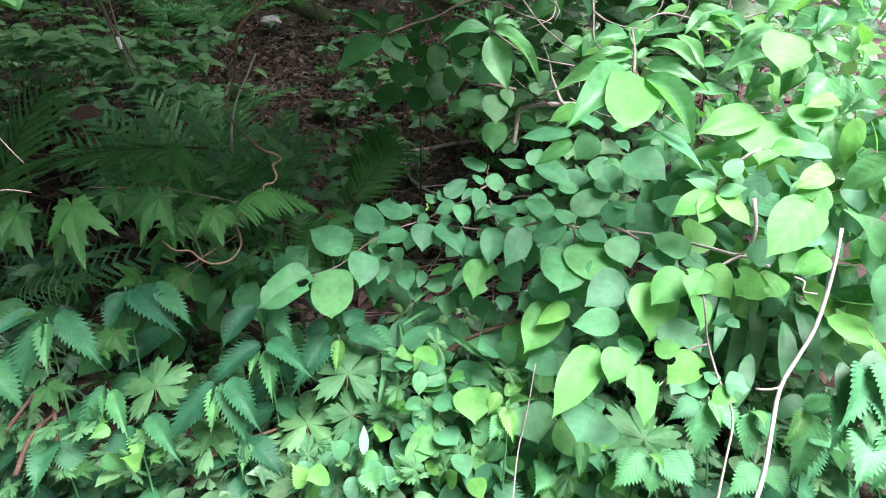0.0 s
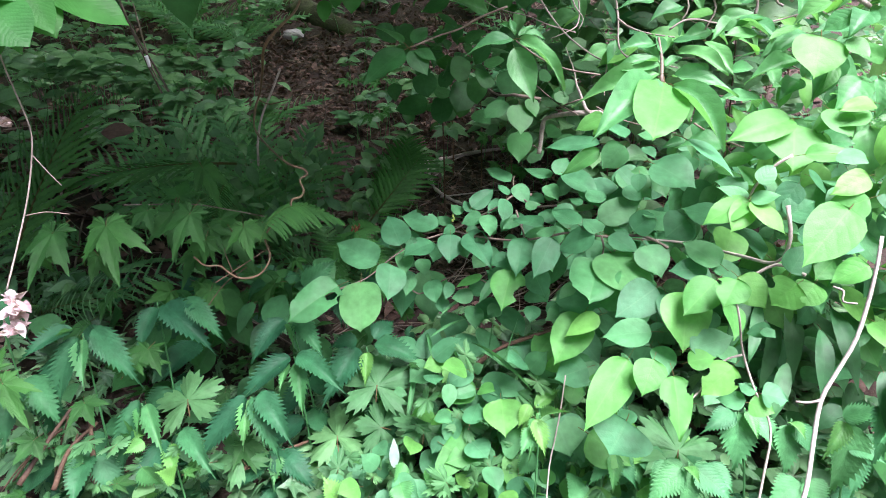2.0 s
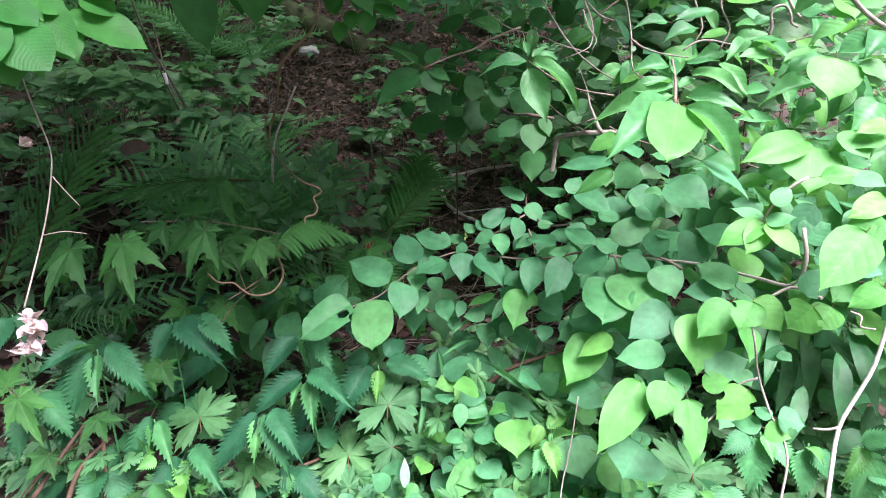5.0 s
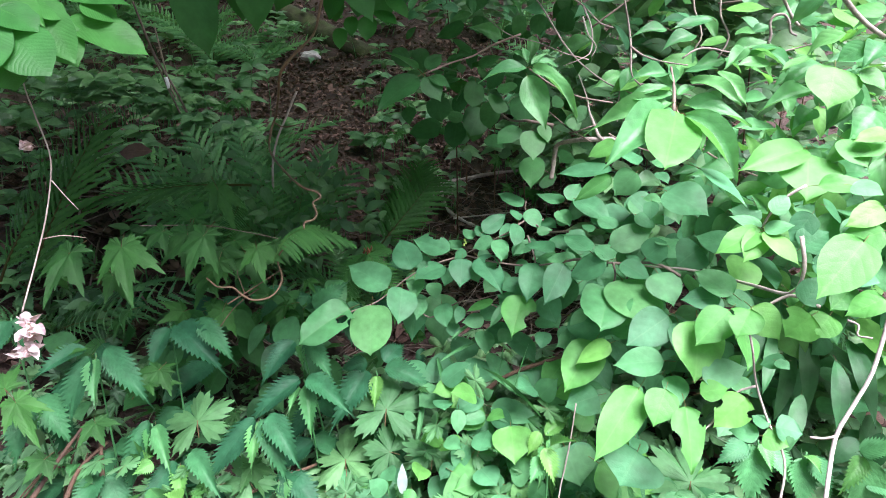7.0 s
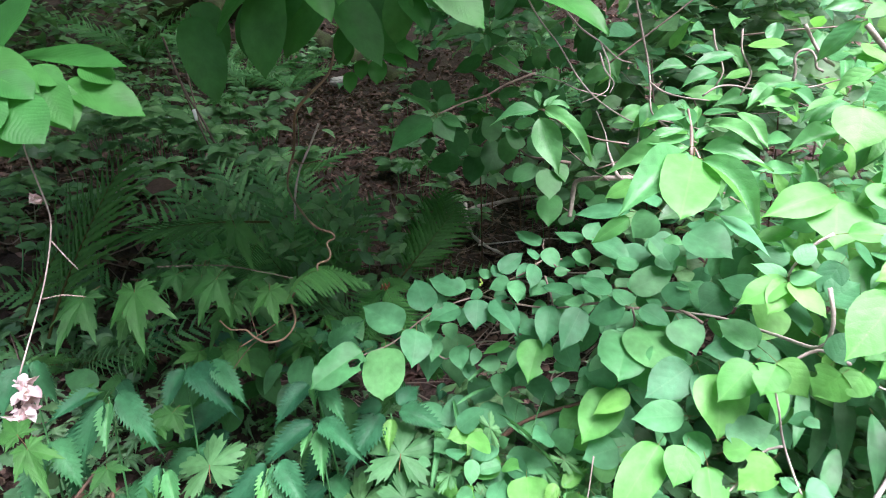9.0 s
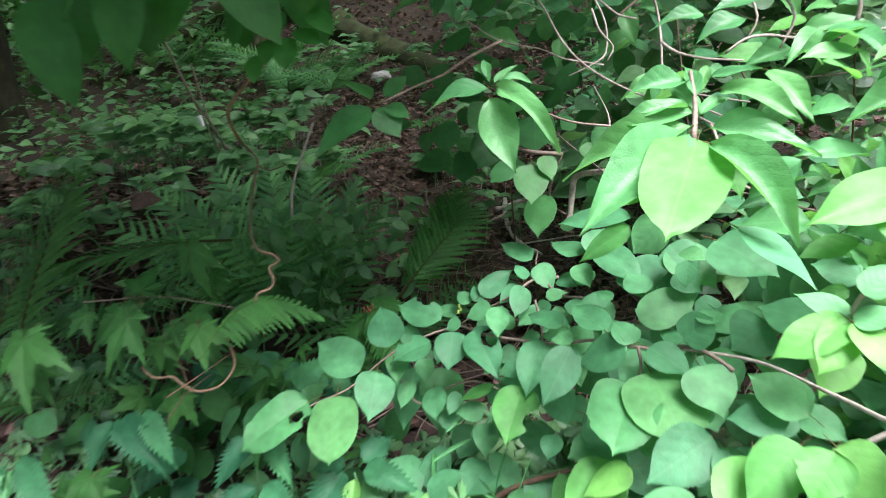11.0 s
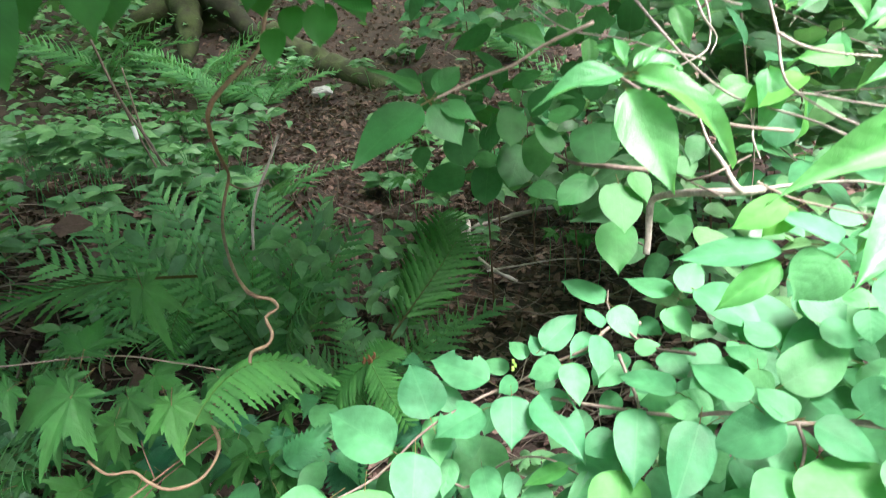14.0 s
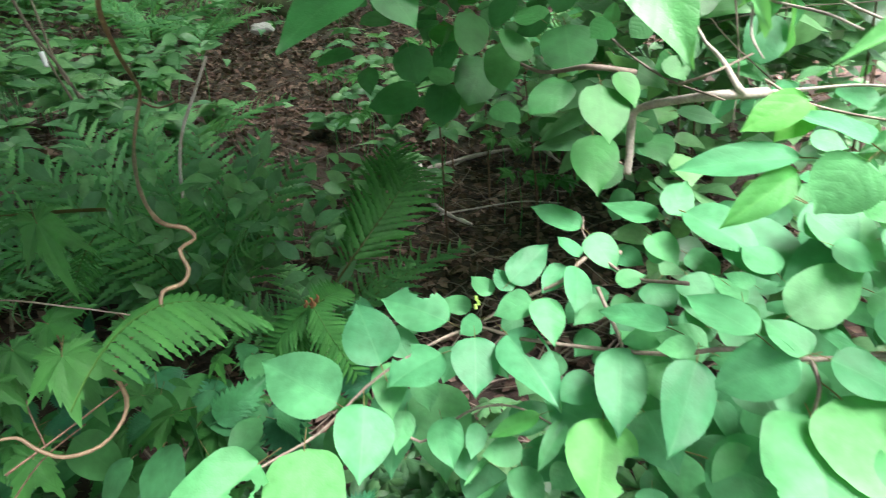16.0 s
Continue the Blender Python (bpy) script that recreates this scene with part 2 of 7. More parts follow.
SHAPES = {
    "oval": ((0, .03, .10, .2, .32, .45, .58, .7, .8, .88, .94, 1), (0, .19, .37, .47, .5, .49, .44, .345, .22, .105, .04, 0)),
    "round": ((0, .02, .08, .18, .32, .5, .66, .8, .9, .94, .97, 1), (.05, .24, .38, .47, .5, .5, .46, .36, .2, .07, .03, 0)),
    "pointed": ((0, .05, .14, .28, .42, .55, .68, .8, .88, .94, 1), (0, .17, .33, .47, .5, .45, .345, .21, .11, .045, 0)),
    "lance": ((0, .1, .3, .5, .7, .85, 1), (.06, .3, .48, .5, .38, .2, 0)),
    "nettle": ((0, .03, .1, .2, .34, .48, .6, .7, .78, .86, 1), (.05, .26, .43, .5, .48, .41, .31, .2, .105, .03, 0)),
    "ribbed": ((0, .04, .12, .25, .42, .6, .75, .86, .93, 1), (.02, .22, .36, .46, .5, .46, .36, .22, .09, 0)),
}


def finish(name, verts, faces, uvs, mat):
    me = bpy.data.meshes.new(name)
    me.from_pydata(verts, [], faces)
    lay = me.uv_layers.new(name="uv")
    flat = np.array([uvs[v] for f in faces for v in f], dtype=np.float32).ravel()
    lay.data.foreach_set("uv", flat)
    me.materials.append(mat)
    me.polygons.foreach_set("use_smooth", [True] * len(me.polygons))
    me.update()
    return me


def stalk_part(verts, faces, uvs, length, sag, thick=0.012):
    k = len(verts)
    for y, z, w in ((-length, sag, thick * 0.8), (-length * 0.4, sag * 0.25, thick * 0.7), (0.02, 0.004, thick)):
        for a in range(3):
            verts.append((w * math.cos(a * 2.094), y, z + w * math.sin(a * 2.094)))
            uvs.append((0.5 + 0.001 * a, -0.5))
    for r in range(2):
        for a in range(3):
            faces.append((k + r * 3 + a, k + r * 3 + (a + 1) % 3, k + r * 3 + 3 + (a + 1) % 3, k + r * 3 + 3 + a))


def blade_mesh(name, kind, mat, ratio, rows=12, teeth=0, depth=0.0, fold=0.25, curl=0.2, wave=0.03, stalk=0.22, bites=(), cols=4, twist=0.0, pleat=0.0, point=0.0):
    """A leaf with a midrib, two halves that fold up, a bent tip and wavy margins. ratio: its width to its length, so that the relief keeps in scale; pleat: ridges that run out into the teeth; point: how far the teeth lean forward."""
    ys, hs = SHAPES[kind]
    ph, ph2 = rng.uniform(0, 6, 2)
    rows = teeth * 2 if teeth else rows
    verts, faces, uvs = [], [], []
    for i in range(rows + 1):
        v = i / rows
        h = spread(ys, hs, v)
        jag = 0.0
        if teeth and 0 < i < rows:
            h, jag = (h * (1 + depth * 0.35) + 0.01, depth * 0.16 + point) if i % 2 == 0 else (h * (1 - depth * 0.65), 0.0)
        for j in range(cols + 1):
            s = -1 + 2 * j / cols
            x = s * h
            y = v + jag * abs(s) ** 3
            z = fold * abs(x) * ratio - curl * (v - 0.25) ** 2 * (1 if v > 0.25 else 0.4) + wave * math.sin(7 * v + ph + (2 if s > 0 else 0)) * s * s + twist * x * (v - 0.4)
            if pleat:
                z += pleat * h * min(1, abs(s) * 1.6) * (1 if i % 2 == 0 else -1)
            z -= 0.22 * ratio * x * x * (1 + 0.5 * math.sin(ph2))
            verts.append((x, y, z))
            uvs.append((x + 0.5, v))
    w = cols + 1
    for i in range(rows):
        for j in range(cols):
            q = (i * w + j, i * w + j + 1, (i + 1) * w + j + 1, (i + 1) * w + j)
            c = np.mean([verts[k] for k in q], axis=0)
            if any((c[0] - bx) ** 2 + ((c[1] - by) / ratio) ** 2 < r * r for bx, by, r in bites):
                continue
            faces.append(q)
    used = {k for f in faces for k in f}
    for bx, by, r in bites:
        for k in used:
            x, y, z = verts[k]
            dx, dy = x - bx, (y - by) / ratio
            d = math.hypot(dx, dy)
            if 1e-4 < d < r * 1.06:
                g = r * (1 + 0.12 * math.sin(5 * math.atan2(dy, dx) + ph)) / d
                verts[k] = (bx + dx * g, by + dy * g * ratio, z)
    if stalk:
        stalk_part(verts, faces, uvs, stalk, -0.05)
    return finish(name, verts, faces, uvs, mat)


def palm_mesh(name, mat, lobes, cut, teeth, reach=150, tip=0.9, n=90, sag=0.35, stalk=0.35, centre=0.0, narrow=1.3, split=0.0):
    """A hand-shaped leaf: lobes round the top of the stalk, toothed, with drooping tips."""
    verts, uvs, faces = [(0, centre, 0)], [(0.5, 0.3)], []
    ph = rng.uniform(0, 6)
    step = 2 * reach / lobes
    rings = (0.4, 0.75, 1.0)
    grow, skew = rng.uniform(0.8, 1.1, lobes), rng.uniform(-9, 9, lobes)
    for i in range(n + 1):
        a = -reach + 2 * reach * i / n
        k = min(lobes - 1, int((a + reach) / step))
        s = (a + reach) / step - k
        u = abs(s - 0.5) * 2
        mid = -reach + (k + 0.5) * step
        top = 1.0 - tip * abs(mid) / 360
        prof = 1 - u ** narrow
        r = top * (1 - cut + cut * prof * grow[k])
        if split:
            r = top * (0.88 + 0.12 * grow[k]) * float(np.interp(u, (0, .14, .24, .40, .52, .62, .74, .86, .95, 1), (1, .88, .74, .93, .80, .62, .76, .62, .34, .24)))
        r *= 1 + teeth * 0.11 * ((i % 4) / 3 - 0.5)
        b_ang = a + skew[k] * (1 - u)
        for q in rings:
            rr = r * q * (1 if q == 1 else (0.75 + 0.25 * (1 - cut)))
            rr = min(rr, r)
            x, y = rr * math.sin(radians(b_ang)) * 0.62, rr * math.cos(radians(b_ang)) * (1 - centre) + centre
            z = -sag * rr * rr * 0.45 + 0.05 * math.cos(u * 3.14) * q + 0.02 * math.sin(3 * radians(a) + ph)
            verts.append((x, y, z))
            uvs.append((0.5 + (u - 0.5) * 0.4 * q, q * 0.95))
    m = len(rings)
    for i in range(n):
        p, q = 1 + i * m, 1 + (i + 1) * m
        faces.append((0, q, p))
        for r in range(m - 1):
            faces.append((p + r, q + r, q + r + 1, p + r + 1))
    stalk_part(verts, faces, uvs, stalk, -0.12)
    k = len(verts) - 9
    verts[k:] = [(x, y + centre, z) for x, y, z in verts[k:]]
    return finish(name, verts, faces, uvs, mat)


def maple_mesh(name, mat, sag, centre=0.22, stalk=0.3, n=132, rings=(0.35, 0.7, 1.0)):
    """A five-lobed leaf with kite-shaped pointed lobes, saw-toothed along their edges."""
    verts, uvs, faces = [(0, centre, 0)], [(0.5, 0.02)], []
    grow = rng.uniform(0.88, 1.1, 5)
    lobes = [(k * 52.5, size * g) for (k, size), g in zip(((0, 1.0), (-1, 0.84), (1, 0.84), (-2.05, 0.5), (2.05, 0.5)), grow)]
    ph = rng.uniform(0, 6)
    for i in range(n + 1):
        a = -165 + 330 * i / n
        r, off = 0.0, 0.0
        for mid, size in lobes:
            d = radians(abs(a - mid))
            q = size / (math.cos(d) + 2.7 * math.sin(d)) if d < 1.45 else 0.0
            if q > r:
                r, off = q, d
        edge = r * (1 + 0.24 * (((a * 0.084 if a < 0 else -a * 0.084) % 1) - 0.5) * (1 if off > 0.05 else 0))
        for q in rings:
            rr = edge if q == 1 else r * q
            x, y = rr * math.sin(radians(a)) * 0.72, rr * math.cos(radians(a)) * (1 - centre) + centre
            z = -sag * rr * rr * 0.42 + 0.09 * min(off, 0.5) * q + 0.025 * math.sin(3 * radians(a) + ph) * q
            verts.append((x, y, z))
            uvs.append((0.5 + 0.5 * min(off, 0.45) * q * (1 if i % 2 else -1), 0.05 + q * 0.9))
    m = len(rings)
    for i in range(n):
        p, q = 1 + i * m, 1 + (i + 1) * m
        faces.append((0, q, p))
        for k in range(m - 1):
            faces.append((p + k, q + k, q + k + 1, p + k + 1))
    k = len(verts)
    stalk_part(verts, faces, uvs, stalk, -0.12)
    verts[k:] = [(x, y + centre, z) for x, y, z in verts[k:]]
    return finish(name, verts, faces, uvs, mat)


def frond_mesh(name, mat, pairs=20, sag=0.35, teeth=7, lean=0.35, width=1.0, lift=0.0, plume=0.45, notch=0.78, bend=0.0, upper=1.0, taper=2.2):
    """A fern frond: a bent rachis and two rows of toothed leaflets."""
    verts, faces, uvs = [], [], []

    def spine(v):
        return Vector((0.04 * math.sin(3 * v) - bend * 4 * v * (1 - v), v, lift * v - sag * v * v))
    for i in range(13):
        v = -0.15 + 1.13 * i / 12
        c, w = spine(v), 0.012 * (1.1 - max(v, 0))
        for a in range(3):
            verts.append((c.x + w * math.cos(a * 2.1), c.y, c.z + w * math.sin(a * 2.1)))
            uvs.append((0.5, -0.5))
    for i in range(12):
        for a in range(3):
            faces.append((i * 3 + a, i * 3 + (a + 1) % 3, i * 3 + 3 + (a + 1) % 3, i * 3 + 3 + a))
    for i in range(pairs):
        v = 0.06 + 0.92 * i / pairs
        size = math.sin(math.pi * min(1, (v * 0.86 + 0.13))) ** 0.8 * 0.5 * width
        full, wide = size, plume / pairs * (0.55 + size)
        for s in (-1, 1):
            size = full * (upper if s < 0 else 1.0) * rng.uniform(0.86, 1.08)
            c = spine(v)
            drop, turn = rng.uniform(0.1, 0.3), lean + rng.uniform(-0.07, 0.07)
            k = len(verts)
            cells = teeth * 2
            for j in range(cells + 1):
                f = j / cells
                y0 = c.y + turn * size * f
                x0 = c.x + s * size * f
                z0 = c.z - drop * size * f * f
                h = wide * (1 - f ** taper) * (1.12 if j % 2 == 0 else notch) + 0.001
                verts += [(x0, y0 - h, z0 - h * 0.2), (x0, y0 + h * 0.1, z0 + h * 0.1), (x0 + s * h * 0.4, y0 + h * 1.1, z0 - h * 0.2)]
                uvs += [(0.3, f), (0.5, f), (0.7, f)]
            for j in range(cells):
                for r in range(2):
                    q = (k + j * 3 + r, k + j * 3 + r + 1, k + j * 3 + r + 4, k + j * 3 + r + 3)
                    faces.append(q if s > 0 else q[::-1])
    return finish(name, verts, faces, uvs, mat)


def some(n, make):
    return [make(rng.uniform(0.6, 1.4), i) for i in range(n)]


KINDS = {
    "oval": some(8, lambda f, i: blade_mesh("oval_leaf", "oval", OVAL, 0.75, teeth=24, depth=0.012, cols=6, fold=0.22 * f, curl=0.16 * f, wave=0.025 * f, twist=0.2 * (f - 1))),
    "round": some(3, lambda f, i: blade_mesh("round_leaf", "round", OVAL, 0.9, teeth=22, depth=0.01, cols=6, fold=0.15 * f, curl=0.15 * f, wave=0.02, twist=0.2 * (f - 1))),
    "young": some(6, lambda f, i: blade_mesh("young_leaf", "oval", YOUNG, 0.75, rows=20, cols=6, fold=0.22 * f, curl=0.2 * f, wave=0.03 * f, twist=0.3 * (f - 1))),
    "round_young": some(2, lambda f, i: blade_mesh("round_leaf", "round", LIGHT, 0.9, rows=20, cols=6, fold=0.12 * f, curl=0.12 * f, wave=0.02)),
    "round_lit": some(2, lambda f, i: blade_mesh("round_leaf", "round", YOUNG, 0.9, rows=20, cols=6, fold=0.12 * f, curl=0.12 * f, wave=0.03)),
    "bitten": [blade_mesh("bitten_leaf", "oval", YOUNG, 0.75, rows=26, cols=16, fold=0.2, curl=0.2, wave=0.05, bites=b) for b in
               (((.5, .55, .2), (-.42, .2, .12)), ((.5, .35, .16), (.52, .62, .14)), ((-.5, .55, .25), (.45, .8, .12)))],
    "bitten_green": [blade_mesh("bitten_leaf", "oval", OVAL, 0.8, rows=26, cols=16, fold=0.2, curl=0.25, wave=0.05, bites=b) for b in
                     (((-.25, .3, .2),), ((.48, .5, .22),), ((.04, .45, .06),))],
    "holed": [blade_mesh("holed_leaf", "round", LIGHT, 0.85, rows=30, cols=24, fold=0.2, curl=0.3, wave=0.05, bites=((-.17, .24, .12), (-.42, .12, .13), (.5, .72, .1)))],
    "pointed": some(5, lambda f, i: blade_mesh("pointed_leaf", "pointed", OVAL, 0.5, rows=16, fold=0.35 * f, curl=0.22 * f, wave=0.03 * f, twist=0.4 * (f - 1))),
    "glossy": some(5, lambda f, i: blade_mesh("glossy_leaf", "pointed", GLOSSY, 0.5, rows=18, cols=6, fold=0.55 * f, curl=0.34 * f, wave=0.05 * f, twist=0.4 * (f - 1), stalk=0.08)),
    "folded": some(2, lambda f, i: blade_mesh("folded_leaf", "pointed", GLOSSY, 0.5, rows=14, fold=1.0 * f, curl=0.3, wave=0.04, stalk=0.08)),
    "nettle": some(5, lambda f, i: blade_mesh("nettle_leaf", "nettle", NETTLE, 0.55, teeth=15, depth=0.3, cols=6, fold=0.3 * f, curl=0.55 * f, wave=0.03, stalk=0.18, pleat=0.035, point=0.035)),
    "nettle_mid": some(3, lambda f, i: blade_mesh("nettle_leaf", "nettle", NETTLE_LIT, 0.55, teeth=14, depth=0.24, cols=6, fold=0.3 * f, curl=0.45 * f, wave=0.03, stalk=0.18, pleat=0.03, point=0.03)),
    "nettle_young": some(3, lambda f, i: blade_mesh("nettle_leaf", "nettle", NETTLE_YOUNG, 0.5, teeth=12, depth=0.3, cols=6, fold=0.5 * f, curl=0.3 * f, wave=0.03, stalk=0.1, pleat=0.03, point=0.03)),
    "maple": some(5, lambda f, i: maple_mesh("lobed_leaf", MAPLE, 0.55 * f)),
    "cut": some(3, lambda f, i: palm_mesh("cut_leaf", LOBED, 5, 0.68, 0.6, reach=162, tip=0.3, n=190, sag=0.4 * f, narrow=5.0, split=0.30)),
    "ribbed": some(4, lambda f, i: blade_mesh("ribbed_leaf", "ribbed", RIBBED, 0.55, teeth=34, depth=0.014, fold=0.2 * f, curl=0.15 * f, wave=0.02, stalk=0.06)),
    "herb": some(4, lambda f, i: blade_mesh("herb_leaf", "pointed", HERB, 0.45, rows=7, cols=2, fold=0.3 * f, curl=0.3 * f, stalk=0.1)),
    "lance": some(3, lambda f, i: blade_mesh("lance_leaf", "lance", DARK, 0.22, rows=14, fold=0.3 * f, curl=0.45 * f, wave=0.02, stalk=0.1)),
    "round_shade": some(3, lambda f, i: blade_mesh("round_leaf", "round", SHADED_OVAL, 0.9, fold=0.15 * f, curl=0.15 * f, wave=0.02, twist=0.2 * (f - 1))),
    "oval_shade": some(3, lambda f, i: blade_mesh("oval_leaf", "oval", SHADED_OVAL, 0.75, fold=0.22 * f, curl=0.16 * f, wave=0.025 * f, twist=0.2 * (f - 1))),
    "pointed_shade": some(3, lambda f, i: blade_mesh("pointed_leaf", "pointed", SHADED_OVAL, 0.5, fold=0.3 * f, curl=0.2 * f, wave=0.03 * f, twist=0.3 * (f - 1))),
    "frond_shaded": some(2, lambda f, i: frond_mesh("frond", FERN_SHADED, 17, 0.3 * f, teeth=7, lean=0.55, plume=0.5, notch=0.55, taper=2.0)),
    "frond": some(3, lambda f, i: frond_mesh("frond", FERN, 17, 0.22 + 0.3 * f, teeth=7, lean=0.3, plume=0.46, notch=0.5)),
    "frond_high": some(4, lambda f, i: frond_mesh("frond", FERN, 17, 0.42 * f, teeth=7, lean=0.32, plume=0.46, notch=0.55, lift=0.36 * f)),
    "frond_fresh": some(2, lambda f, i: frond_mesh("frond", FERN_LIGHT, 14, 0.45 * f, teeth=9, lean=0.45, plume=0.72, notch=0.6)),
    "frond_arched": [frond_mesh("frond", FERN_LIGHT, 19, 0.1, teeth=9, lean=0.42, plume=0.72, notch=0.6, bend=0.5, upper=0.3, taper=3.2)],
    "dead": some(6, lambda f, i: blade_mesh("dead_leaf", "oval", DEAD, 0.6, rows=4, fold=0.9 * (f - 0.7), curl=1.1 * (f - 0.75), wave=0.1, stalk=0, cols=2)),
    "dry": some(4, lambda f, i: blade_mesh("bract", "round", DRY, 0.8, rows=7, fold=0.9 * f, curl=0.9 * f, wave=0.12, stalk=0)),
    "grass": some(3, lambda f, i: blade_mesh("blade", "lance", GRASS, 0.04, rows=12, cols=2, fold=3.0, curl=0.35 * f, wave=0.0, stalk=0)),
}
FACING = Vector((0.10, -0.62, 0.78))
COUNT = [0]


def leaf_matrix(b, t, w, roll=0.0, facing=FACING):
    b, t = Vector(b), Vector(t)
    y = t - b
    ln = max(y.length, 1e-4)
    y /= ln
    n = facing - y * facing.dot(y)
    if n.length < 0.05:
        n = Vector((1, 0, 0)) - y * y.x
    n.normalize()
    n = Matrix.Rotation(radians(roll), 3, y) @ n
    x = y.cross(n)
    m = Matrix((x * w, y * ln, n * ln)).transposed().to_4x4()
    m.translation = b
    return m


# ---- things and parts ----
BASES = {}


def thing(name, base, label, category, group=""):
    e = new(name)
    e.location = base
    BASES[e.name] = Vector(base)
    return tagged(e, label, category, group)


def part(name, me, parent, m=None, root=None, label=""):
    """A mesh under a thing, or under a part of the thing root, at the world's pose m."""
    o = new(name, me)
    o.parent = parent
    o.matrix_basis = Matrix.Translation(-BASES[(root or parent).name]) @ (m if m is not None else Matrix())
    if label:
        tagged(o, label)
    return o


def sub(name, me, parent, label=""):
    """A piece of a part whose mesh lies in the world's own coordinates."""
    o = new(name, me)
    o.parent = parent
    if label:
        tagged(o, label)
    return o


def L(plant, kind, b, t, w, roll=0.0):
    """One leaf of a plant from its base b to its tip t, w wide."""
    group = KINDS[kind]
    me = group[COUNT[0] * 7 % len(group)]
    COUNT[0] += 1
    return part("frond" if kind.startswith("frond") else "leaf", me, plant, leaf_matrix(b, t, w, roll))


def tube(paths, mat, sides=6, knots=0.15):
    """Round stems along smooth paths: each a list of points and the radii of its two ends."""
    verts, faces, k0 = [], [], 0
    for pts, r0, r1 in paths:
        p = [Vector(q) for q in pts]
        p = [p[0] * 2 - p[1]] + p + [p[-1] * 2 - p[-2]]
        line = []
        for i in range(1, len(p) - 2):
            steps = max(3, min(12, int((p[i + 1] - p[i]).length / 0.012)))
            for s in range(steps):
                u = s / steps
                line.append(0.5 * ((2 * p[i]) + (p[i + 1] - p[i - 1]) * u + (2 * p[i - 1] - 5 * p[i] + 4 * p[i + 1] - p[i + 2]) * u * u + (3 * p[i] - p[i - 1] - 3 * p[i + 1] + p[i + 2]) * u ** 3))
        line.append(p[-2])
        seed = rng.uniform(0, 50)
        for i, c in enumerate(line):
            d = (line[min(i + 1, len(line) - 1)] - line[max(i - 1, 0)]).normalized()
            a = d.orthogonal().normalized() if i == 0 else (side - d * side.dot(d)).normalized()
            side = a
            b = d.cross(a)
            f = i / max(1, len(line) - 1)
            r = (r0 + (r1 - r0) * f) * (1 + knots * noise.noise((seed, i * 0.25, 0)))
            for s in range(sides):
                an = 2 * math.pi * s / sides
                verts.append(c + (a * math.cos(an) + b * math.sin(an)) * r * (1 + 0.5 * knots * noise.noise((seed + s, i * 0.4, 3))))
        for i in range(len(line) - 1):
            for s in range(sides):
                q = k0 + i * sides
                faces.append((q + s, q + (s + 1) % sides, q + sides + (s + 1) % sides, q + sides + s))
        faces.append(tuple(k0 + s for s in range(sides))[::-1])
        faces.append(tuple(k0 + (len(line) - 1) * sides + s for s in range(sides)))
        k0 = len(verts)
    me = bpy.data.meshes.new("stem")
    me.from_pydata(verts, [], faces)
    me.materials.append(mat)
    me.polygons.foreach_set("use_smooth", [True] * len(me.polygons))
    return me


def joined(name, items, mat=None):
    """One mesh of many leaves: items are (leaf mesh, matrix)."""
    cache, vs, fs, us, k = {}, [], [], [], 0
    for me, m in items:
        if me.name not in cache:
            v = np.empty(len(me.vertices) * 3)
            me.vertices.foreach_get("co", v)
            u = np.empty(len(me.loops) * 2)
            me.uv_layers[0].data.foreach_get("uv", u)
            cache[me.name] = (v.reshape(-1, 3), [tuple(p.vertices) for p in me.polygons], u)
        v, f, u = cache[me.name]
        a = np.array(m)
        vs.append(v @ a[:3, :3].T + a[:3, 3])
        fs += [tuple(i + k for i in q) for q in f]
        us.append(u)
        k += len(v)
    out = bpy.data.meshes.new(name)
    out.from_pydata(np.concatenate(vs).tolist(), [], fs)
    out.uv_layers.new(name="uv").data.foreach_set("uv", np.concatenate(us))
    out.materials.append(mat or items[0][0].materials[0])
    out.polygons.foreach_set("use_smooth", [True] * len(out.polygons))
    return out


# ---- the ground: a bank that rises away from the path ----
def ease(a, b, v):
    u = min(1, max(0, (v - a) / (b - a)))
    return u * u * (3 - 2 * u)


def ground(x, y):
    z = float(np.interp(y, (-60, 0.0, 0.45, 0.8, 1.3, 2.0, 3.0, 5.2, 9.0, 60.0), (0, 0, 0.08, 0.36, 0.50, 0.58, 0.70, 1.42, 3.2, 22.0)))
    z += 0.42 * ease(0.45, 1.25, -x) * ease(0.9, 1.8, y) * (1 - ease(2.9, 4.2, y))
    z += 0.14 * ease(0.1, 0.9, x) * ease(0.7, 1.5, y) * (1 - ease(2.5, 5, y))
    z += 0.05 * noise.noise((x * 1.3, y * 1.3, 0)) + 0.025 * noise.noise((x * 5, y * 5, 4)) * ease(-1, 1, y)
    return z


def grid(n, a, b, power):
    s = np.linspace(-1, 1, n)
    return np.sign(s) * np.abs(s) ** power * np.where(s < 0, a, b)


gx, gy = grid(150, 60, 60, 3.2), 1.8 + grid(150, 58, 58, 3.0)
gm = bpy.data.meshes.new("ground")
gm.from_pydata([(x, y, ground(x, y)) for y in gy for x in gx], [], [(j * 150 + i, j * 150 + i + 1, j * 150 + i + 151, j * 150 + i + 150) for j in range(149) for i in range(149)])
gm.materials.append(SOIL)
gm.polygons.foreach_set("use_smooth", [True] * len(gm.polygons))
tagged(new("ground", gm), "dark brown forest soil bank rising under the plants", "ground", kind="structure")


def stuff(name, items, label, category):
    return tagged(new(name, joined(name, items)), label, category, kind="stuff")


def pick(kind):
    g = KINDS[kind]
    return g[rng.integers(len(g))]


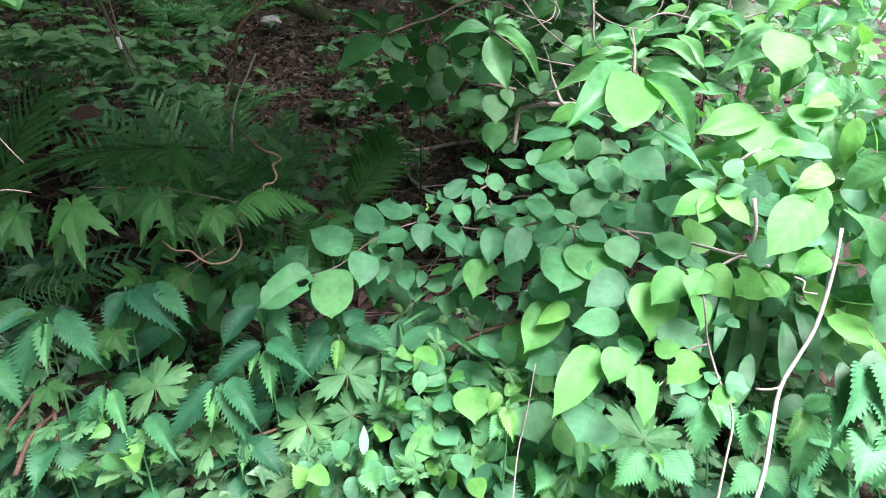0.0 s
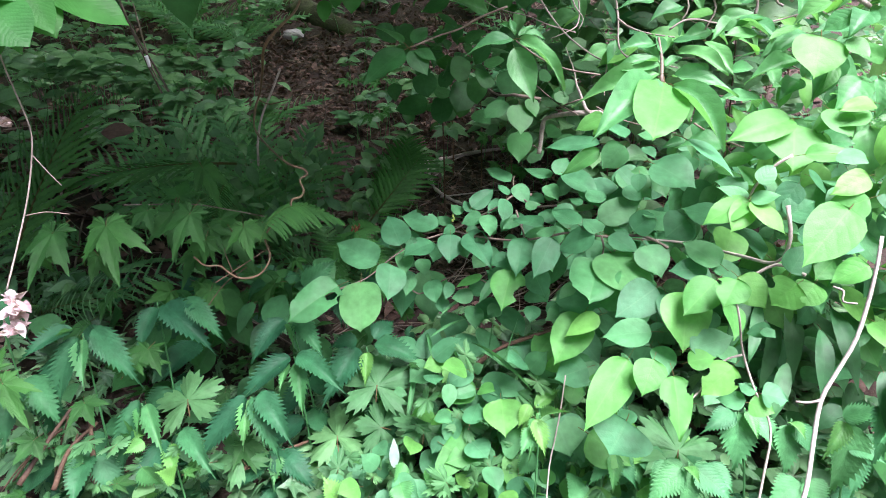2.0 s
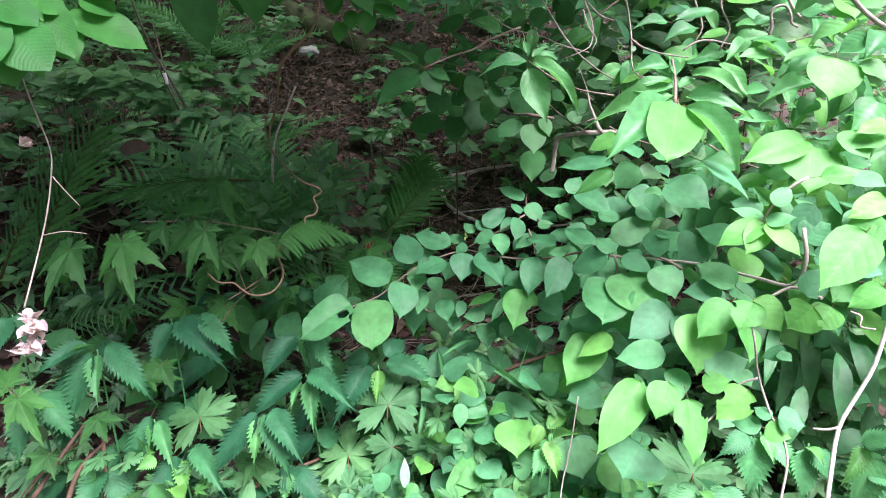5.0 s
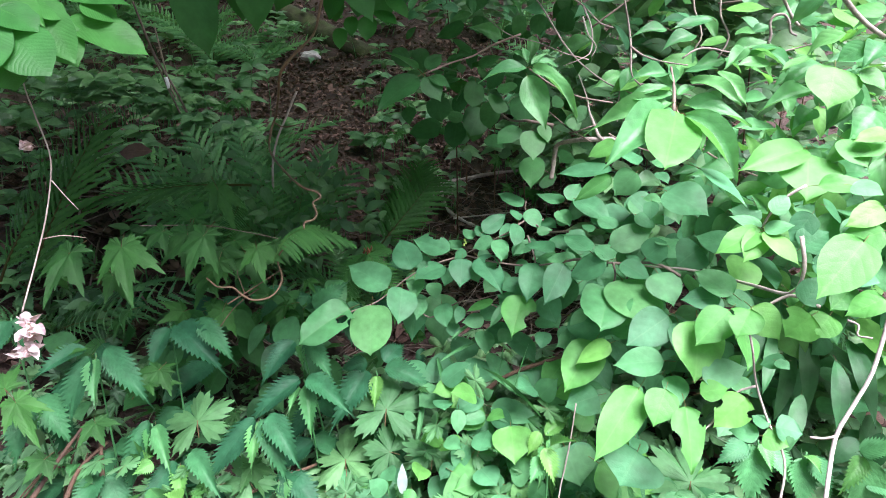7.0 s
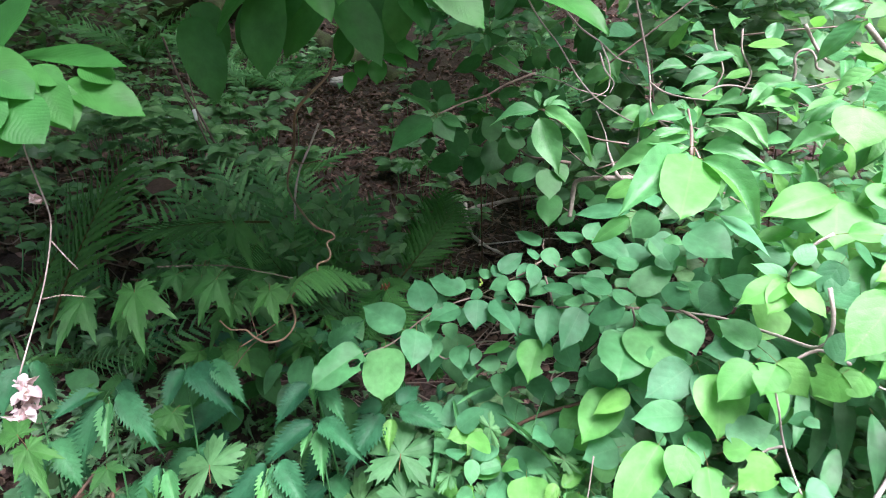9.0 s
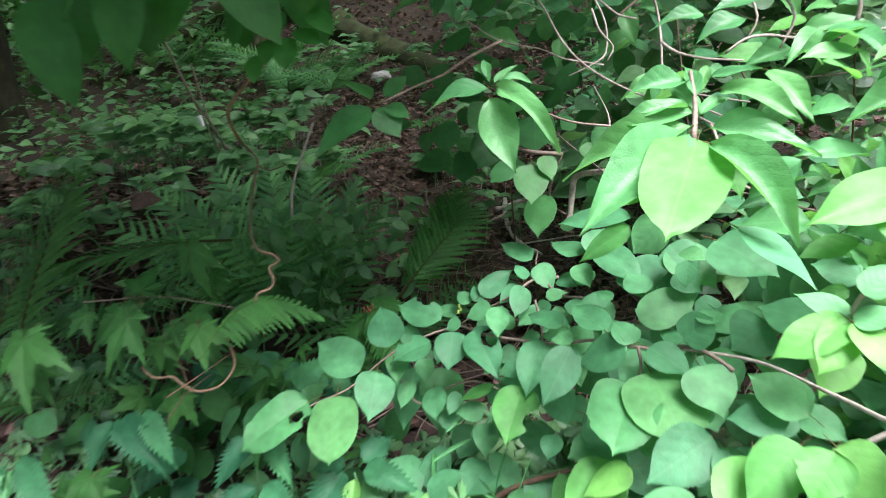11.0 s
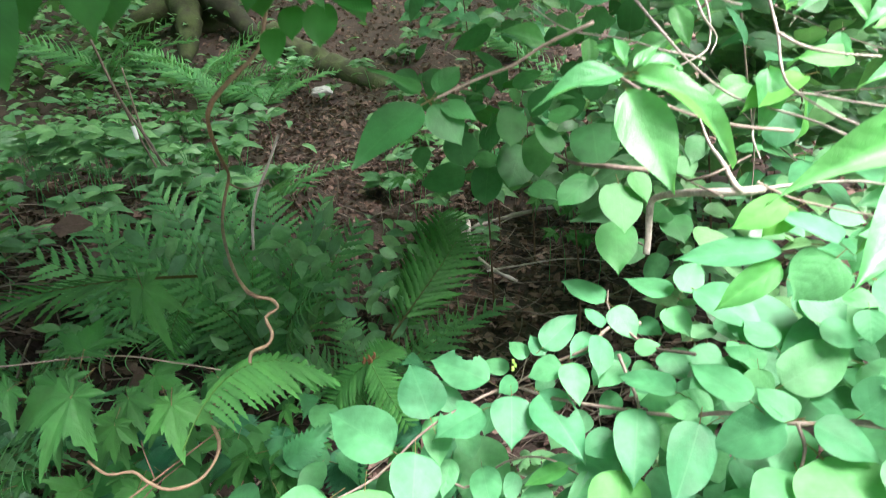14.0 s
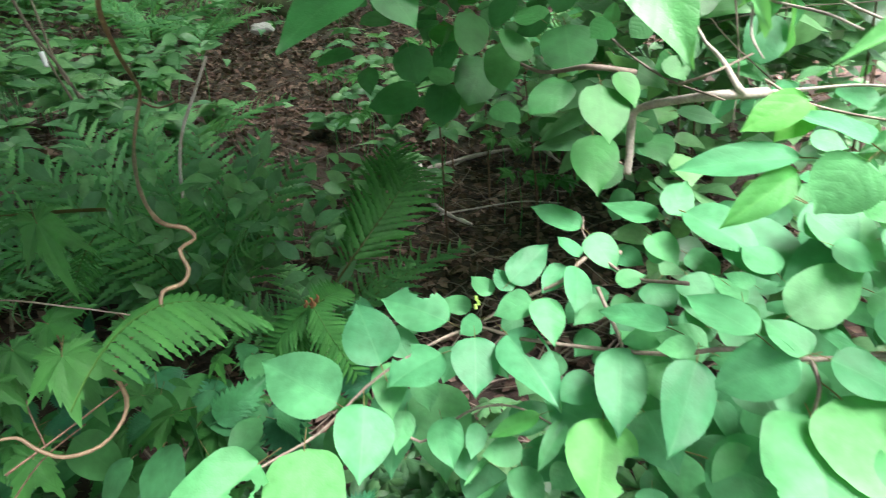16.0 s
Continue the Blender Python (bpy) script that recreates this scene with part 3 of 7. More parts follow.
def lying(x, y, size, flat=0.35):
    a = rng.uniform(0, 6.28)
    d = Vector((math.cos(a), math.sin(a), rng.uniform(-flat, flat))) * size
    p = Vector((x, y, ground(x, y) + 0.004 + 0.015 * rng.random()))
    return leaf_matrix(p, p + d, size * rng.uniform(0.45, 0.75), rng.uniform(-30, 30), Vector((rng.uniform(-flat, flat), rng.uniform(-flat, flat) - 0.2, 1)))


litter = []
for i in range(6000):
    y = 2.4 + 6.5 * rng.random()
    litter.append((pick("dead"), lying(rng.uniform(-0.95, 0.75) * y, y, rng.uniform(0.025, 0.065), 0.7)))
for i in range(8000):
    litter.append((pick("dead"), lying(rng.uniform(-1.6, 0.7), rng.uniform(1.9, 5.6), rng.uniform(0.018, 0.05), 0.7)))
for i in range(9000):
    y = 1.2 + 7.5 * rng.random() ** 1.3
    x = rng.uniform(-1.0, 0.75) * (0.9 + y * 0.35)
    if y < 1.7 and x < 0.0:
        continue
    litter.append((pick("dead"), lying(x, y, rng.uniform(0.02, 0.06))))
for i in range(8000):
    y = 3.6 + 5.6 * rng.random()
    litter.append((pick("dead"), lying(rng.uniform(-0.65, 0.5) * y, y, rng.uniform(0.025, 0.06), 0.8)))
for i in range(4000):
    litter.append((pick("dead"), lying(rng.uniform(-2.8, -0.85), rng.uniform(1.2, 3.0), rng.uniform(0.02, 0.06), 0.6)))
stuff("leaf_litter", litter, "loose brown and tan dead leaves lying on soil", "leaf litter")
sticks = []
for i in range(70):
    x, y = rng.uniform(-2.2, -0.9), rng.uniform(1.3, 2.6)
    a, ln = rng.uniform(0, 3.14), rng.uniform(0.1, 0.4)
    sticks.append(([Vector((x + ln * k * math.cos(a), y + ln * k * math.sin(a), ground(x, y) + 0.02 + 0.08 * rng.random())) for k in (-0.5, 0, 0.5)], 0.0025, 0.001))
for i in range(600):
    y = 1.6 + 4.6 * rng.random() ** 1.3
    x = rng.uniform(-0.9, 0.5) * (0.8 + y * 0.35)
    a, ln = rng.uniform(0, 3.14), rng.uniform(0.08, 0.35)
    p = [Vector((x + ln * s * math.cos(a) + rng.uniform(-.02, .02), y + ln * s * math.sin(a) + rng.uniform(-.02, .02), 0)) for s in (-0.5, 0, 0.5)]
    for q in p:
        q.z = ground(q.x, q.y) + 0.015 + 0.03 * rng.random()
    sticks.append((p, rng.uniform(0.0015, 0.004), 0.001))
tagged(new("fallen_twigs", tube(sticks, TWIG, 4)), "thin dry brown twigs strewn over leaf litter", "twigs", kind="stuff")
brush = []
for i in range(95):
    p = Vector((rng.uniform(-0.4, 0.4), rng.uniform(1.75, 3.1), 0))
    p.z = ground(p.x, p.y) + rng.uniform(0.01, 0.12)
    d = Vector((rng.normal(0, 1), rng.normal(0, 0.7), rng.normal(0, 0.22))).normalized() * rng.uniform(0.05, 0.22)
    brush.append(([p - d, p - d * 0.3 + Vector(rng.normal(0, 0.012, 3)), p + d * 0.4 + Vector(rng.normal(0, 0.012, 3)), p + d], rng.uniform(0.001, 0.0028), 0.0007))
tagged(new("brushwood", tube(brush, TWIG, 4)), "tangle of fine grey bare twigs over dark soil", "brushwood", kind="stuff")


# ---- front shrub with oval leaves ----
front = thing("leafy_shrub", (0.30, 1.35, ground(0.30, 1.35)), "shrub with smooth oval pointed green leaves on arching brown twigs", "shrub")
L(front, "oval", (-0.121, 1.126, 0.962), (-0.121, 1.067, 0.916), 0.058, -21)
L(front, "bitten_green", (-0.037, 1.199, 1.011), (-0.113, 1.226, 1.038), 0.052, 2)
L(front, "oval", (-0.104, 1.147, 0.992), (-0.132, 1.201, 1.041), 0.056, -3)
L(front, "oval", (-0.146, 1.126, 0.964), (-0.228, 1.163, 0.999), 0.066, -3)
L(front, "bitten_green", (-0.044, 1.159, 0.995), (-0.102, 1.128, 0.981), 0.056, 20)
L(front, "oval", (-0.011, 1.167, 1.007), (-0.013, 1.120, 0.967), 0.049, -5)
L(front, "bitten_green", (0.020, 1.162, 1.011), (0.063, 1.091, 0.972), 0.051, 0)
L(front, "oval", (0.057, 1.170, 1.043), (0.062, 1.121, 1.016), 0.034, -2)
L(front, "oval", (0.048, 1.176, 1.039), (0.008, 1.174, 1.027), 0.032, -3)
L(front, "oval", (0.094, 1.185, 1.068), (0.086, 1.140, 1.038), 0.033, -22)
L(front, "oval", (0.106, 1.229, 1.095), (0.058, 1.252, 1.119), 0.034, 4)
L(front, "oval", (0.098, 1.197, 1.074), (0.081, 1.220, 1.092), 0.021, 12)
L(front, "oval", (0.114, 1.223, 1.089), (0.136, 1.194, 1.058), 0.035, 7)
L(front, "oval", (0.028, 1.202, 1.050), (0.074, 1.232, 1.081), 0.035, 9)
L(front, "oval", (0.010, 1.205, 1.037), (-0.011, 1.224, 1.052), 0.023, -0)
L(front, "oval", (0.028, 1.198, 1.041), (0.015, 1.221, 1.061), 0.022, 2)
L(front, "oval", (0.152, 1.087, 1.043), (0.102, 1.132, 1.047), 0.031, 0)
L(front, "oval", (0.179, 1.213, 1.104), (0.133, 1.255, 1.118), 0.042, 14)
L(front, "oval", (0.186, 1.196, 1.112), (0.213, 1.224, 1.141), 0.034, 7)
L(front, "oval", (0.171, 1.205, 1.090), (0.188, 1.167, 1.070), 0.031, 9)
L(front, "oval", (0.119, 1.111, 1.015), (0.102, 1.046, 0.966), 0.046, 5)
L(front, "oval", (0.163, 1.049, 1.030), (0.128, 0.995, 0.979), 0.047, -13)
L(front, "oval", (0.226, 1.017, 1.045), (0.167, 1.036, 1.013), 0.048, -2)
L(front, "oval", (0.203, 1.037, 1.056), (0.165, 1.094, 1.074), 0.039, 2)
L(front, "oval", (0.234, 1.020, 1.045), (0.213, 1.048, 1.066), 0.033, 2)
L(front, "oval", (0.244, 1.071, 1.054), (0.321, 1.096, 1.085), 0.049, 10)
L(front, "oval", (0.250, 1.020, 1.041), (0.294, 0.989, 1.022), 0.043, -9)
L(front, "holed", (0.230, 1.001, 1.003), (0.203, 0.916, 0.978), 0.078, 10)
L(front, "round_young", (0.251, 1.005, 1.017), (0.277, 0.923, 0.977), 0.088, -3)
L(front, "round", (0.288, 1.016, 1.051), (0.317, 1.012, 1.079), 0.042, 8)
L(front, "oval", (0.319, 1.009, 1.073), (0.312, 1.039, 1.081), 0.030, -3)
L(front, "oval", (0.254, 1.055, 1.019), (0.216, 1.013, 0.996), 0.043, 10)
L(front, "pointed", (0.239, 1.065, 1.185), (0.151, 1.095, 1.180), 0.034, -7)
L(front, "young", (0.237, 1.064, 1.175), (0.176, 1.051, 1.138), 0.028, -19)
L(front, "oval", (0.270, 1.036, 1.185), (0.236, 1.037, 1.149), 0.050, 4)
L(front, "oval", (0.274, 1.040, 1.196), (0.246, 1.094, 1.220), 0.033, 4)
L(front, "oval", (0.321, 1.038, 1.197), (0.293, 1.052, 1.202), 0.032, 12)
L(front, "young", (0.247, 1.079, 1.227), (0.199, 1.083, 1.206), 0.030, -13)
L(front, "young", (0.260, 1.090, 1.219), (0.228, 1.091, 1.194), 0.028, 10)
L(front, "oval", (0.295, 1.030, 1.140), (0.290, 1.013, 1.114), 0.025, 21)
L(front, "oval", (0.200, 1.195, 1.114), (0.259, 1.136, 1.084), 0.047, 1)
L(front, "oval", (-0.012, 1.221, 1.017), (-0.052, 1.229, 1.023), 0.025, 4)
L(front, "oval", (-0.004, 1.191, 1.015), (-0.027, 1.186, 1.003), 0.027, 11)
L(front, "oval", (-0.102, 1.200, 0.993), (-0.065, 1.196, 0.984), 0.031, 14)
L(front, "oval", (-0.103, 1.184, 0.976), (-0.096, 1.131, 0.941), 0.036, -3)
L(front, "oval", (-0.051, 1.171, 0.915), (-0.040, 1.121, 0.888), 0.038, 15)
L(front, "oval", (-0.012, 1.161, 0.913), (-0.022, 1.131, 0.891), 0.022, -13)
L(front, "oval", (0.030, 1.140, 0.895), (-0.013, 1.137, 0.891), 0.030, -12)
L(front, "oval", (-0.035, 1.168, 0.879), (-0.023, 1.141, 0.855), 0.029, -11)
L(front, "oval", (-0.088, 1.176, 0.924), (-0.098, 1.141, 0.895), 0.027, 1)
L(front, "young", (0.048, 1.138, 0.934), (-0.007, 1.131, 0.915), 0.021, 13)
L(front, "oval", (0.070, 1.134, 0.928), (0.039, 1.098, 0.897), 0.019, 1)
L(front, "oval", (0.101, 1.128, 0.973), (0.058, 1.117, 0.963), 0.035, 5)
L(front, "bitten", (0.095, 1.075, 0.965), (0.076, 1.011, 0.918), 0.060, 2)
L(front, "oval", (0.136, 1.095, 0.958), (0.152, 1.044, 0.926), 0.046, 19)
L(front, "oval", (0.134, 1.058, 0.905), (0.126, 1.028, 0.887), 0.029, 9)
L(front, "oval", (0.193, 1.045, 0.903), (0.151, 1.023, 0.895), 0.039, 2)
L(front, "oval", (0.166, 1.059, 1.038), (0.135, 1.067, 1.034), 0.021, -2)
L(front, "oval", (0.160, 1.108, 1.028), (0.119, 1.121, 1.015), 0.023, -9)
L(front, "oval", (0.127, 1.165, 1.057), (0.157, 1.167, 1.063), 0.020, 4)
L(front, "oval", (0.029, 1.146, 0.871), (0.034, 1.096, 0.847), 0.038, -6)
L(front, "oval", (0.078, 1.134, 0.875), (0.055, 1.120, 0.860), 0.031, -0)
L(front, "oval", (0.214, 1.070, 1.083), (0.195, 1.085, 1.090), 0.017, -3)
L(front, "oval", (0.256, 1.119, 1.074), (0.236, 1.148, 1.094), 0.040, 7)
L(front, "oval", (0.295, 1.074, 1.139), (0.318, 1.051, 1.135), 0.025, -2)
L(front, "oval", (0.288, 1.097, 1.104), (0.318, 1.079, 1.087), 0.037, -4)
L(front, "oval", (0.201, 1.105, 1.031), (0.241, 1.091, 1.023), 0.033, 4)
L(front, "oval", (0.086, 1.206, 1.062), (0.058, 1.183, 1.044), 0.027, 10)
L(front, "oval", (0.167, 1.187, 1.047), (0.181, 1.157, 1.026), 0.042, 3)
L(front, "oval", (0.190, 1.153, 1.065), (0.203, 1.128, 1.044), 0.038, 1)
L(front, "oval", (0.132, 1.164, 1.012), (0.161, 1.127, 1.008), 0.036, -7)
L(front, "oval", (0.144, 1.240, 1.063), (0.170, 1.219, 1.055), 0.032, -1)
L(front, "oval", (0.102, 1.201, 1.025), (0.084, 1.189, 1.005), 0.024, -10)
L(front, "oval", (0.039, 1.213, 1.009), (0.016, 1.200, 0.997), 0.023, -8)
L(front, "oval", (0.126, 1.217, 1.033), (0.108, 1.203, 1.014), 0.025, 11)
L(front, "oval", (0.153, 1.203, 1.023), (0.131, 1.186, 1.003), 0.033, -12)
L(front, "oval", (0.189, 1.204, 1.064), (0.169, 1.218, 1.080), 0.035, 6)
L(front, "oval", (0.076, 1.209, 1.007), (0.050, 1.201, 1.003), 0.027, 1)
L(front, "oval", (0.201, 1.136, 1.033), (0.179, 1.116, 1.008), 0.036, -12)
L(front, "oval", (0.006, 1.192, 0.981), (0.020, 1.161, 0.963), 0.031, 6)
L(front, "oval", (-0.031, 1.216, 0.973), (-0.048, 1.187, 0.948), 0.035, 16)
L(front, "oval", (0.053, 1.193, 0.957), (0.031, 1.160, 0.943), 0.034, -9)
L(front, "oval", (0.144, 1.167, 0.975), (0.150, 1.124, 0.959), 0.036, -3)
L(front, "oval", (-0.070, 1.203, 0.948), (-0.062, 1.171, 0.925), 0.031, 0)
L(front, "oval", (0.308, 0.984, 1.031), (0.290, 0.986, 1.026), 0.030, -3)
L(front, "oval", (0.279, 1.078, 1.039), (0.284, 1.035, 1.027), 0.027, -13)
L(front, "oval", (0.305, 1.006, 0.927), (0.265, 0.982, 0.918), 0.044, -4)
L(front, "oval", (0.186, 1.016, 0.909), (0.223, 0.994, 0.906), 0.048, -5)
L(front, "oval", (0.284, 0.983, 0.915), (0.316, 0.982, 0.933), 0.044, -5)
L(front, "oval", (0.325, 1.117, 1.096), (0.257, 1.120, 1.063), 0.052, 10)
L(front, "oval", (0.197, 1.158, 1.054), (0.204, 1.114, 1.024), 0.040, -2)
L(front, "oval", (0.153, 1.136, 0.983), (0.171, 1.089, 0.959), 0.040, 1)
L(front, "oval", (0.031, 1.204, 0.974), (0.057, 1.212, 0.988), 0.025, -3)
L(front, "oval", (0.113, 1.187, 0.975), (0.140, 1.152, 0.957), 0.030, -6)
L(front, "oval", (0.119, 1.181, 1.034), (0.085, 1.157, 1.019), 0.029, 5)
L(front, "oval", (0.153, 1.167, 1.025), (0.118, 1.153, 1.009), 0.033, -1)
L(front, "oval", (0.112, 1.181, 0.997), (0.087, 1.171, 0.978), 0.028, 11)
L(front, "oval", (0.161, 1.127, 1.016), (0.129, 1.107, 0.999), 0.033, -1)
L(front, "oval", (0.077, 1.188, 0.971), (0.053, 1.167, 0.957), 0.028, -6)
L(front, "oval", (0.226, 1.099, 0.989), (0.240, 1.059, 0.964), 0.051, 7)
L(front, "oval", (0.312, 1.069, 0.952), (0.327, 1.026, 0.933), 0.053, -4)
L(front, "oval", (0.288, 1.141, 1.130), (0.319, 1.107, 1.099), 0.052, 14)
L(front, "oval", (0.339, 1.115, 1.052), (0.366, 1.076, 1.033), 0.054, 2)
L(front, "oval", (0.069, 1.189, 0.910), (0.083, 1.163, 0.889), 0.032, 4)
right = thing("leafy_shrub", (0.5, 1.1, ground(0.5, 1.1)), "shrub with bright yellow-green insect-bitten oval leaves in open light", "shrub")
L(right, "holed", (-0.209, 1.070, 0.942), (-0.282, 0.998, 0.914), 0.064, -4)
L(right, "round_young", (-0.172, 1.086, 0.943), (-0.166, 1.014, 0.879), 0.075, 8)
L(right, "oval", (0.300, 0.986, 1.034), (0.317, 0.943, 0.996), 0.057, 3)
L(right, "oval", (0.372, 0.870, 1.039), (0.329, 0.904, 1.065), 0.043, -9)
L(right, "oval", (0.359, 0.881, 1.029), (0.306, 0.888, 1.026), 0.036, -6)
L(right, "oval", (0.369, 0.881, 1.037), (0.399, 0.856, 1.023), 0.033, 1)
L(right, "oval", (0.300, 0.914, 0.990), (0.233, 0.882, 0.957), 0.058, -7)
L(right, "oval", (0.280, 0.855, 0.945), (0.211, 0.867, 0.934), 0.048, 4)
L(right, "young", (0.325, 0.866, 1.000), (0.312, 0.808, 0.937), 0.071, 1)
L(right, "oval", (0.312, 0.909, 0.983), (0.317, 0.846, 0.935), 0.039, 6)
L(right, "young", (0.358, 0.844, 1.025), (0.307, 0.814, 0.988), 0.050, 7)
L(right, "bitten", (0.374, 0.816, 1.036), (0.347, 0.786, 1.010), 0.045, 10)
L(right, "young", (0.376, 0.821, 1.038), (0.405, 0.792, 1.005), 0.049, 16)
L(right, "bitten", (0.427, 0.769, 1.046), (0.397, 0.769, 1.018), 0.050, 4)
L(right, "oval", (0.321, 0.816, 0.937), (0.386, 0.830, 0.949), 0.042, 13)
L(right, "young", (0.204, 0.972, 0.922), (0.152, 0.916, 0.866), 0.065, 2)
L(right, "young", (0.223, 0.940, 0.935), (0.168, 0.928, 0.908), 0.036, 14)
L(right, "young", (0.246, 0.846, 0.907), (0.175, 0.775, 0.836), 0.055, 1)
L(right, "young", (0.275, 0.821, 0.919), (0.252, 0.786, 0.882), 0.046, 6)
L(right, "bitten", (0.294, 0.794, 0.908), (0.294, 0.738, 0.844), 0.047, -8)
L(right, "oval", (0.294, 0.859, 0.921), (0.296, 0.816, 0.898), 0.036, 6)
L(right, "young", (0.315, 0.805, 0.922), (0.350, 0.799, 0.934), 0.033, -8)
L(right, "bitten", (0.370, 0.791, 0.923), (0.324, 0.771, 0.891), 0.046, 2)
L(right, "bitten_green", (0.401, 0.770, 0.894), (0.433, 0.760, 0.891), 0.039, -1)
L(right, "young", (0.386, 0.769, 0.881), (0.412, 0.750, 0.878), 0.035, 2)
L(right, "oval", (0.382, 0.770, 0.881), (0.350, 0.788, 0.879), 0.029, 3)
L(right, "oval", (0.394, 0.772, 0.892), (0.378, 0.787, 0.901), 0.025, 10)
L(right, "oval", (0.428, 0.819, 0.963), (0.398, 0.828, 0.954), 0.024, 4)
L(right, "oval", (0.416, 0.820, 0.963), (0.428, 0.805, 0.958), 0.022, -6)
L(right, "young", (0.456, 0.737, 1.148), (0.391, 0.694, 1.096), 0.058, 1)
L(right, "oval", (0.422, 0.781, 1.056), (0.446, 0.795, 1.089), 0.037, 9)
L(right, "young", (0.463, 0.697, 1.093), (0.425, 0.700, 1.074), 0.033, 9)
L(right, "young", (0.395, 0.855, 1.132), (0.332, 0.846, 1.107), 0.038, 5)
L(right, "young", (0.396, 0.859, 1.130), (0.364, 0.826, 1.099), 0.035, -7)
L(right, "young", (0.395, 0.851, 1.133), (0.423, 0.802, 1.103), 0.030, 4)
L(right, "oval", (0.395, 0.851, 1.133), (0.428, 0.838, 1.145), 0.022, 3)
L(right, "oval", (0.396, 0.862, 1.135), (0.362, 0.891, 1.148), 0.027, 7)
L(right, "oval", (0.399, 0.843, 1.158), (0.423, 0.853, 1.182), 0.025, 4)
L(right, "oval", (0.366, 0.827, 0.934), (0.380, 0.804, 0.921), 0.034, -8)
L(right, "oval", (0.366, 0.905, 0.994), (0.349, 0.938, 1.035), 0.040, 6)
L(right, "oval", (0.272, 0.974, 0.939), (0.234, 1.007, 0.959), 0.057, -14)
L(right, "oval", (0.177, 1.054, 0.936), (0.245, 1.007, 0.925), 0.069, 3)
L(right, "oval", (0.268, 1.097, 1.005), (0.314, 1.132, 1.037), 0.052, 13)
L(right, "oval", (0.378, 1.033, 1.063), (0.339, 1.017, 1.038), 0.059, -11)
L(right, "oval", (0.420, 1.006, 1.070), (0.370, 1.042, 1.084), 0.059, 6)
L(right, "oval", (0.223, 1.047, 0.939), (0.173, 1.018, 0.910), 0.059, -4)
L(right, "oval", (0.208, 0.935, 0.849), (0.155, 0.931, 0.831), 0.056, 1)
L(right, "oval", (0.156, 0.924, 0.765), (0.176, 0.871, 0.731), 0.085, -4)
L(right, "oval", (0.243, 0.821, 0.823), (0.214, 0.786, 0.791), 0.095, -9)
L(right, "young", (0.204, 0.890, 0.758), (0.266, 0.853, 0.726), 0.075, 5)
L(right, "young", (0.462, 0.794, 1.037), (0.437, 0.778, 1.013), 0.041, 4)
L(right, "oval", (0.433, 0.828, 1.116), (0.465, 0.827, 1.139), 0.042, -5)
L(right, "oval", (0.463, 0.773, 1.096), (0.491, 0.753, 1.095), 0.040, -9)
L(right, "oval", (0.480, 0.774, 1.158), (0.440, 0.755, 1.142), 0.039, 2)
L(right, "oval", (0.451, 0.846, 1.157), (0.423, 0.838, 1.121), 0.034, 4)
L(right, "oval", (0.469, 0.801, 1.201), (0.494, 0.777, 1.195), 0.040, -3)
L(right, "young", (0.453, 0.845, 1.194), (0.519, 0.819, 1.198), 0.029, 5)
L(right, "young", (0.486, 0.760, 1.181), (0.438, 0.745, 1.165), 0.031, -10)
L(right, "young", (0.478, 0.740, 1.159), (0.430, 0.747, 1.137), 0.039, -9)
L(right, "oval", (0.316, 0.984, 0.983), (0.273, 0.989, 0.981), 0.044, 8)
L(right, "oval", (0.188, 1.089, 1.017), (0.146, 1.103, 1.029), 0.040, -8)
L(right, "oval", (0.115, 1.118, 0.917), (0.053, 1.149, 0.945), 0.063, -11)
L(right, "oval", (0.291, 1.143, 1.127), (0.341, 1.099, 1.085), 0.062, -1)
L(right, "oval", (0.240, 1.182, 1.099), (0.291, 1.125, 1.059), 0.074, 2)
L(right, "oval", (0.337, 1.101, 1.144), (0.396, 1.049, 1.115), 0.081, 2)
TW = [(0.332, 0.977, 1.032), (0.316, 0.998, 1.039), (0.296, 1.020, 1.041), (0.262, 1.030, 1.036), (0.233, 1.027, 1.039), (0.189, 1.049, 1.039), (0.150, 1.075, 1.024), (0.103, 1.137, 1.002), (0.034, 1.164, 1.004), (-0.005, 1.192, 1.006), (-0.035, 1.196, 0.998), (-0.064, 1.172, 0.995), (-0.093, 1.158, 0.985), (-0.122, 1.145, 0.969), (-0.165, 1.114, 0.941), (-0.207, 1.081, 0.933), (-0.245, 1.057, 0.921)]
stems = [(TW, 0.0026, 0.0013)]
stems.append(([(0.239, 1.025, 1.039), (0.241, 1.014, 1.021), (0.234, 1.008, 0.999)], 0.002, 0.0014))
stems.append(([(0.111, 1.172, 1.050), (0.118, 1.150, 1.028), (0.122, 1.122, 1.013), (0.116, 1.088, 0.993)], 0.0022, 0.0014))
stems.append(([(0.144, 1.213, 1.071), (0.107, 1.207, 1.070), (0.079, 1.184, 1.055), (0.033, 1.200, 1.028), (-0.004, 1.199, 1.008)], 0.0024, 0.0012))
stems.append(([(0.177, 1.114, 1.071), (0.142, 1.181, 1.057), (0.112, 1.231, 1.081), (0.113, 1.251, 1.101)], 0.0022, 0.0012))
stems.append(([(-0.110, 1.193, 0.916), (-0.075, 1.174, 0.886), (-0.023, 1.186, 0.912), (0.026, 1.180, 0.919), (0.080, 1.145, 0.904)], 0.0018, 0.0012))
for path in stems:
    part("branch", tube([path], TWIG, 6), front)
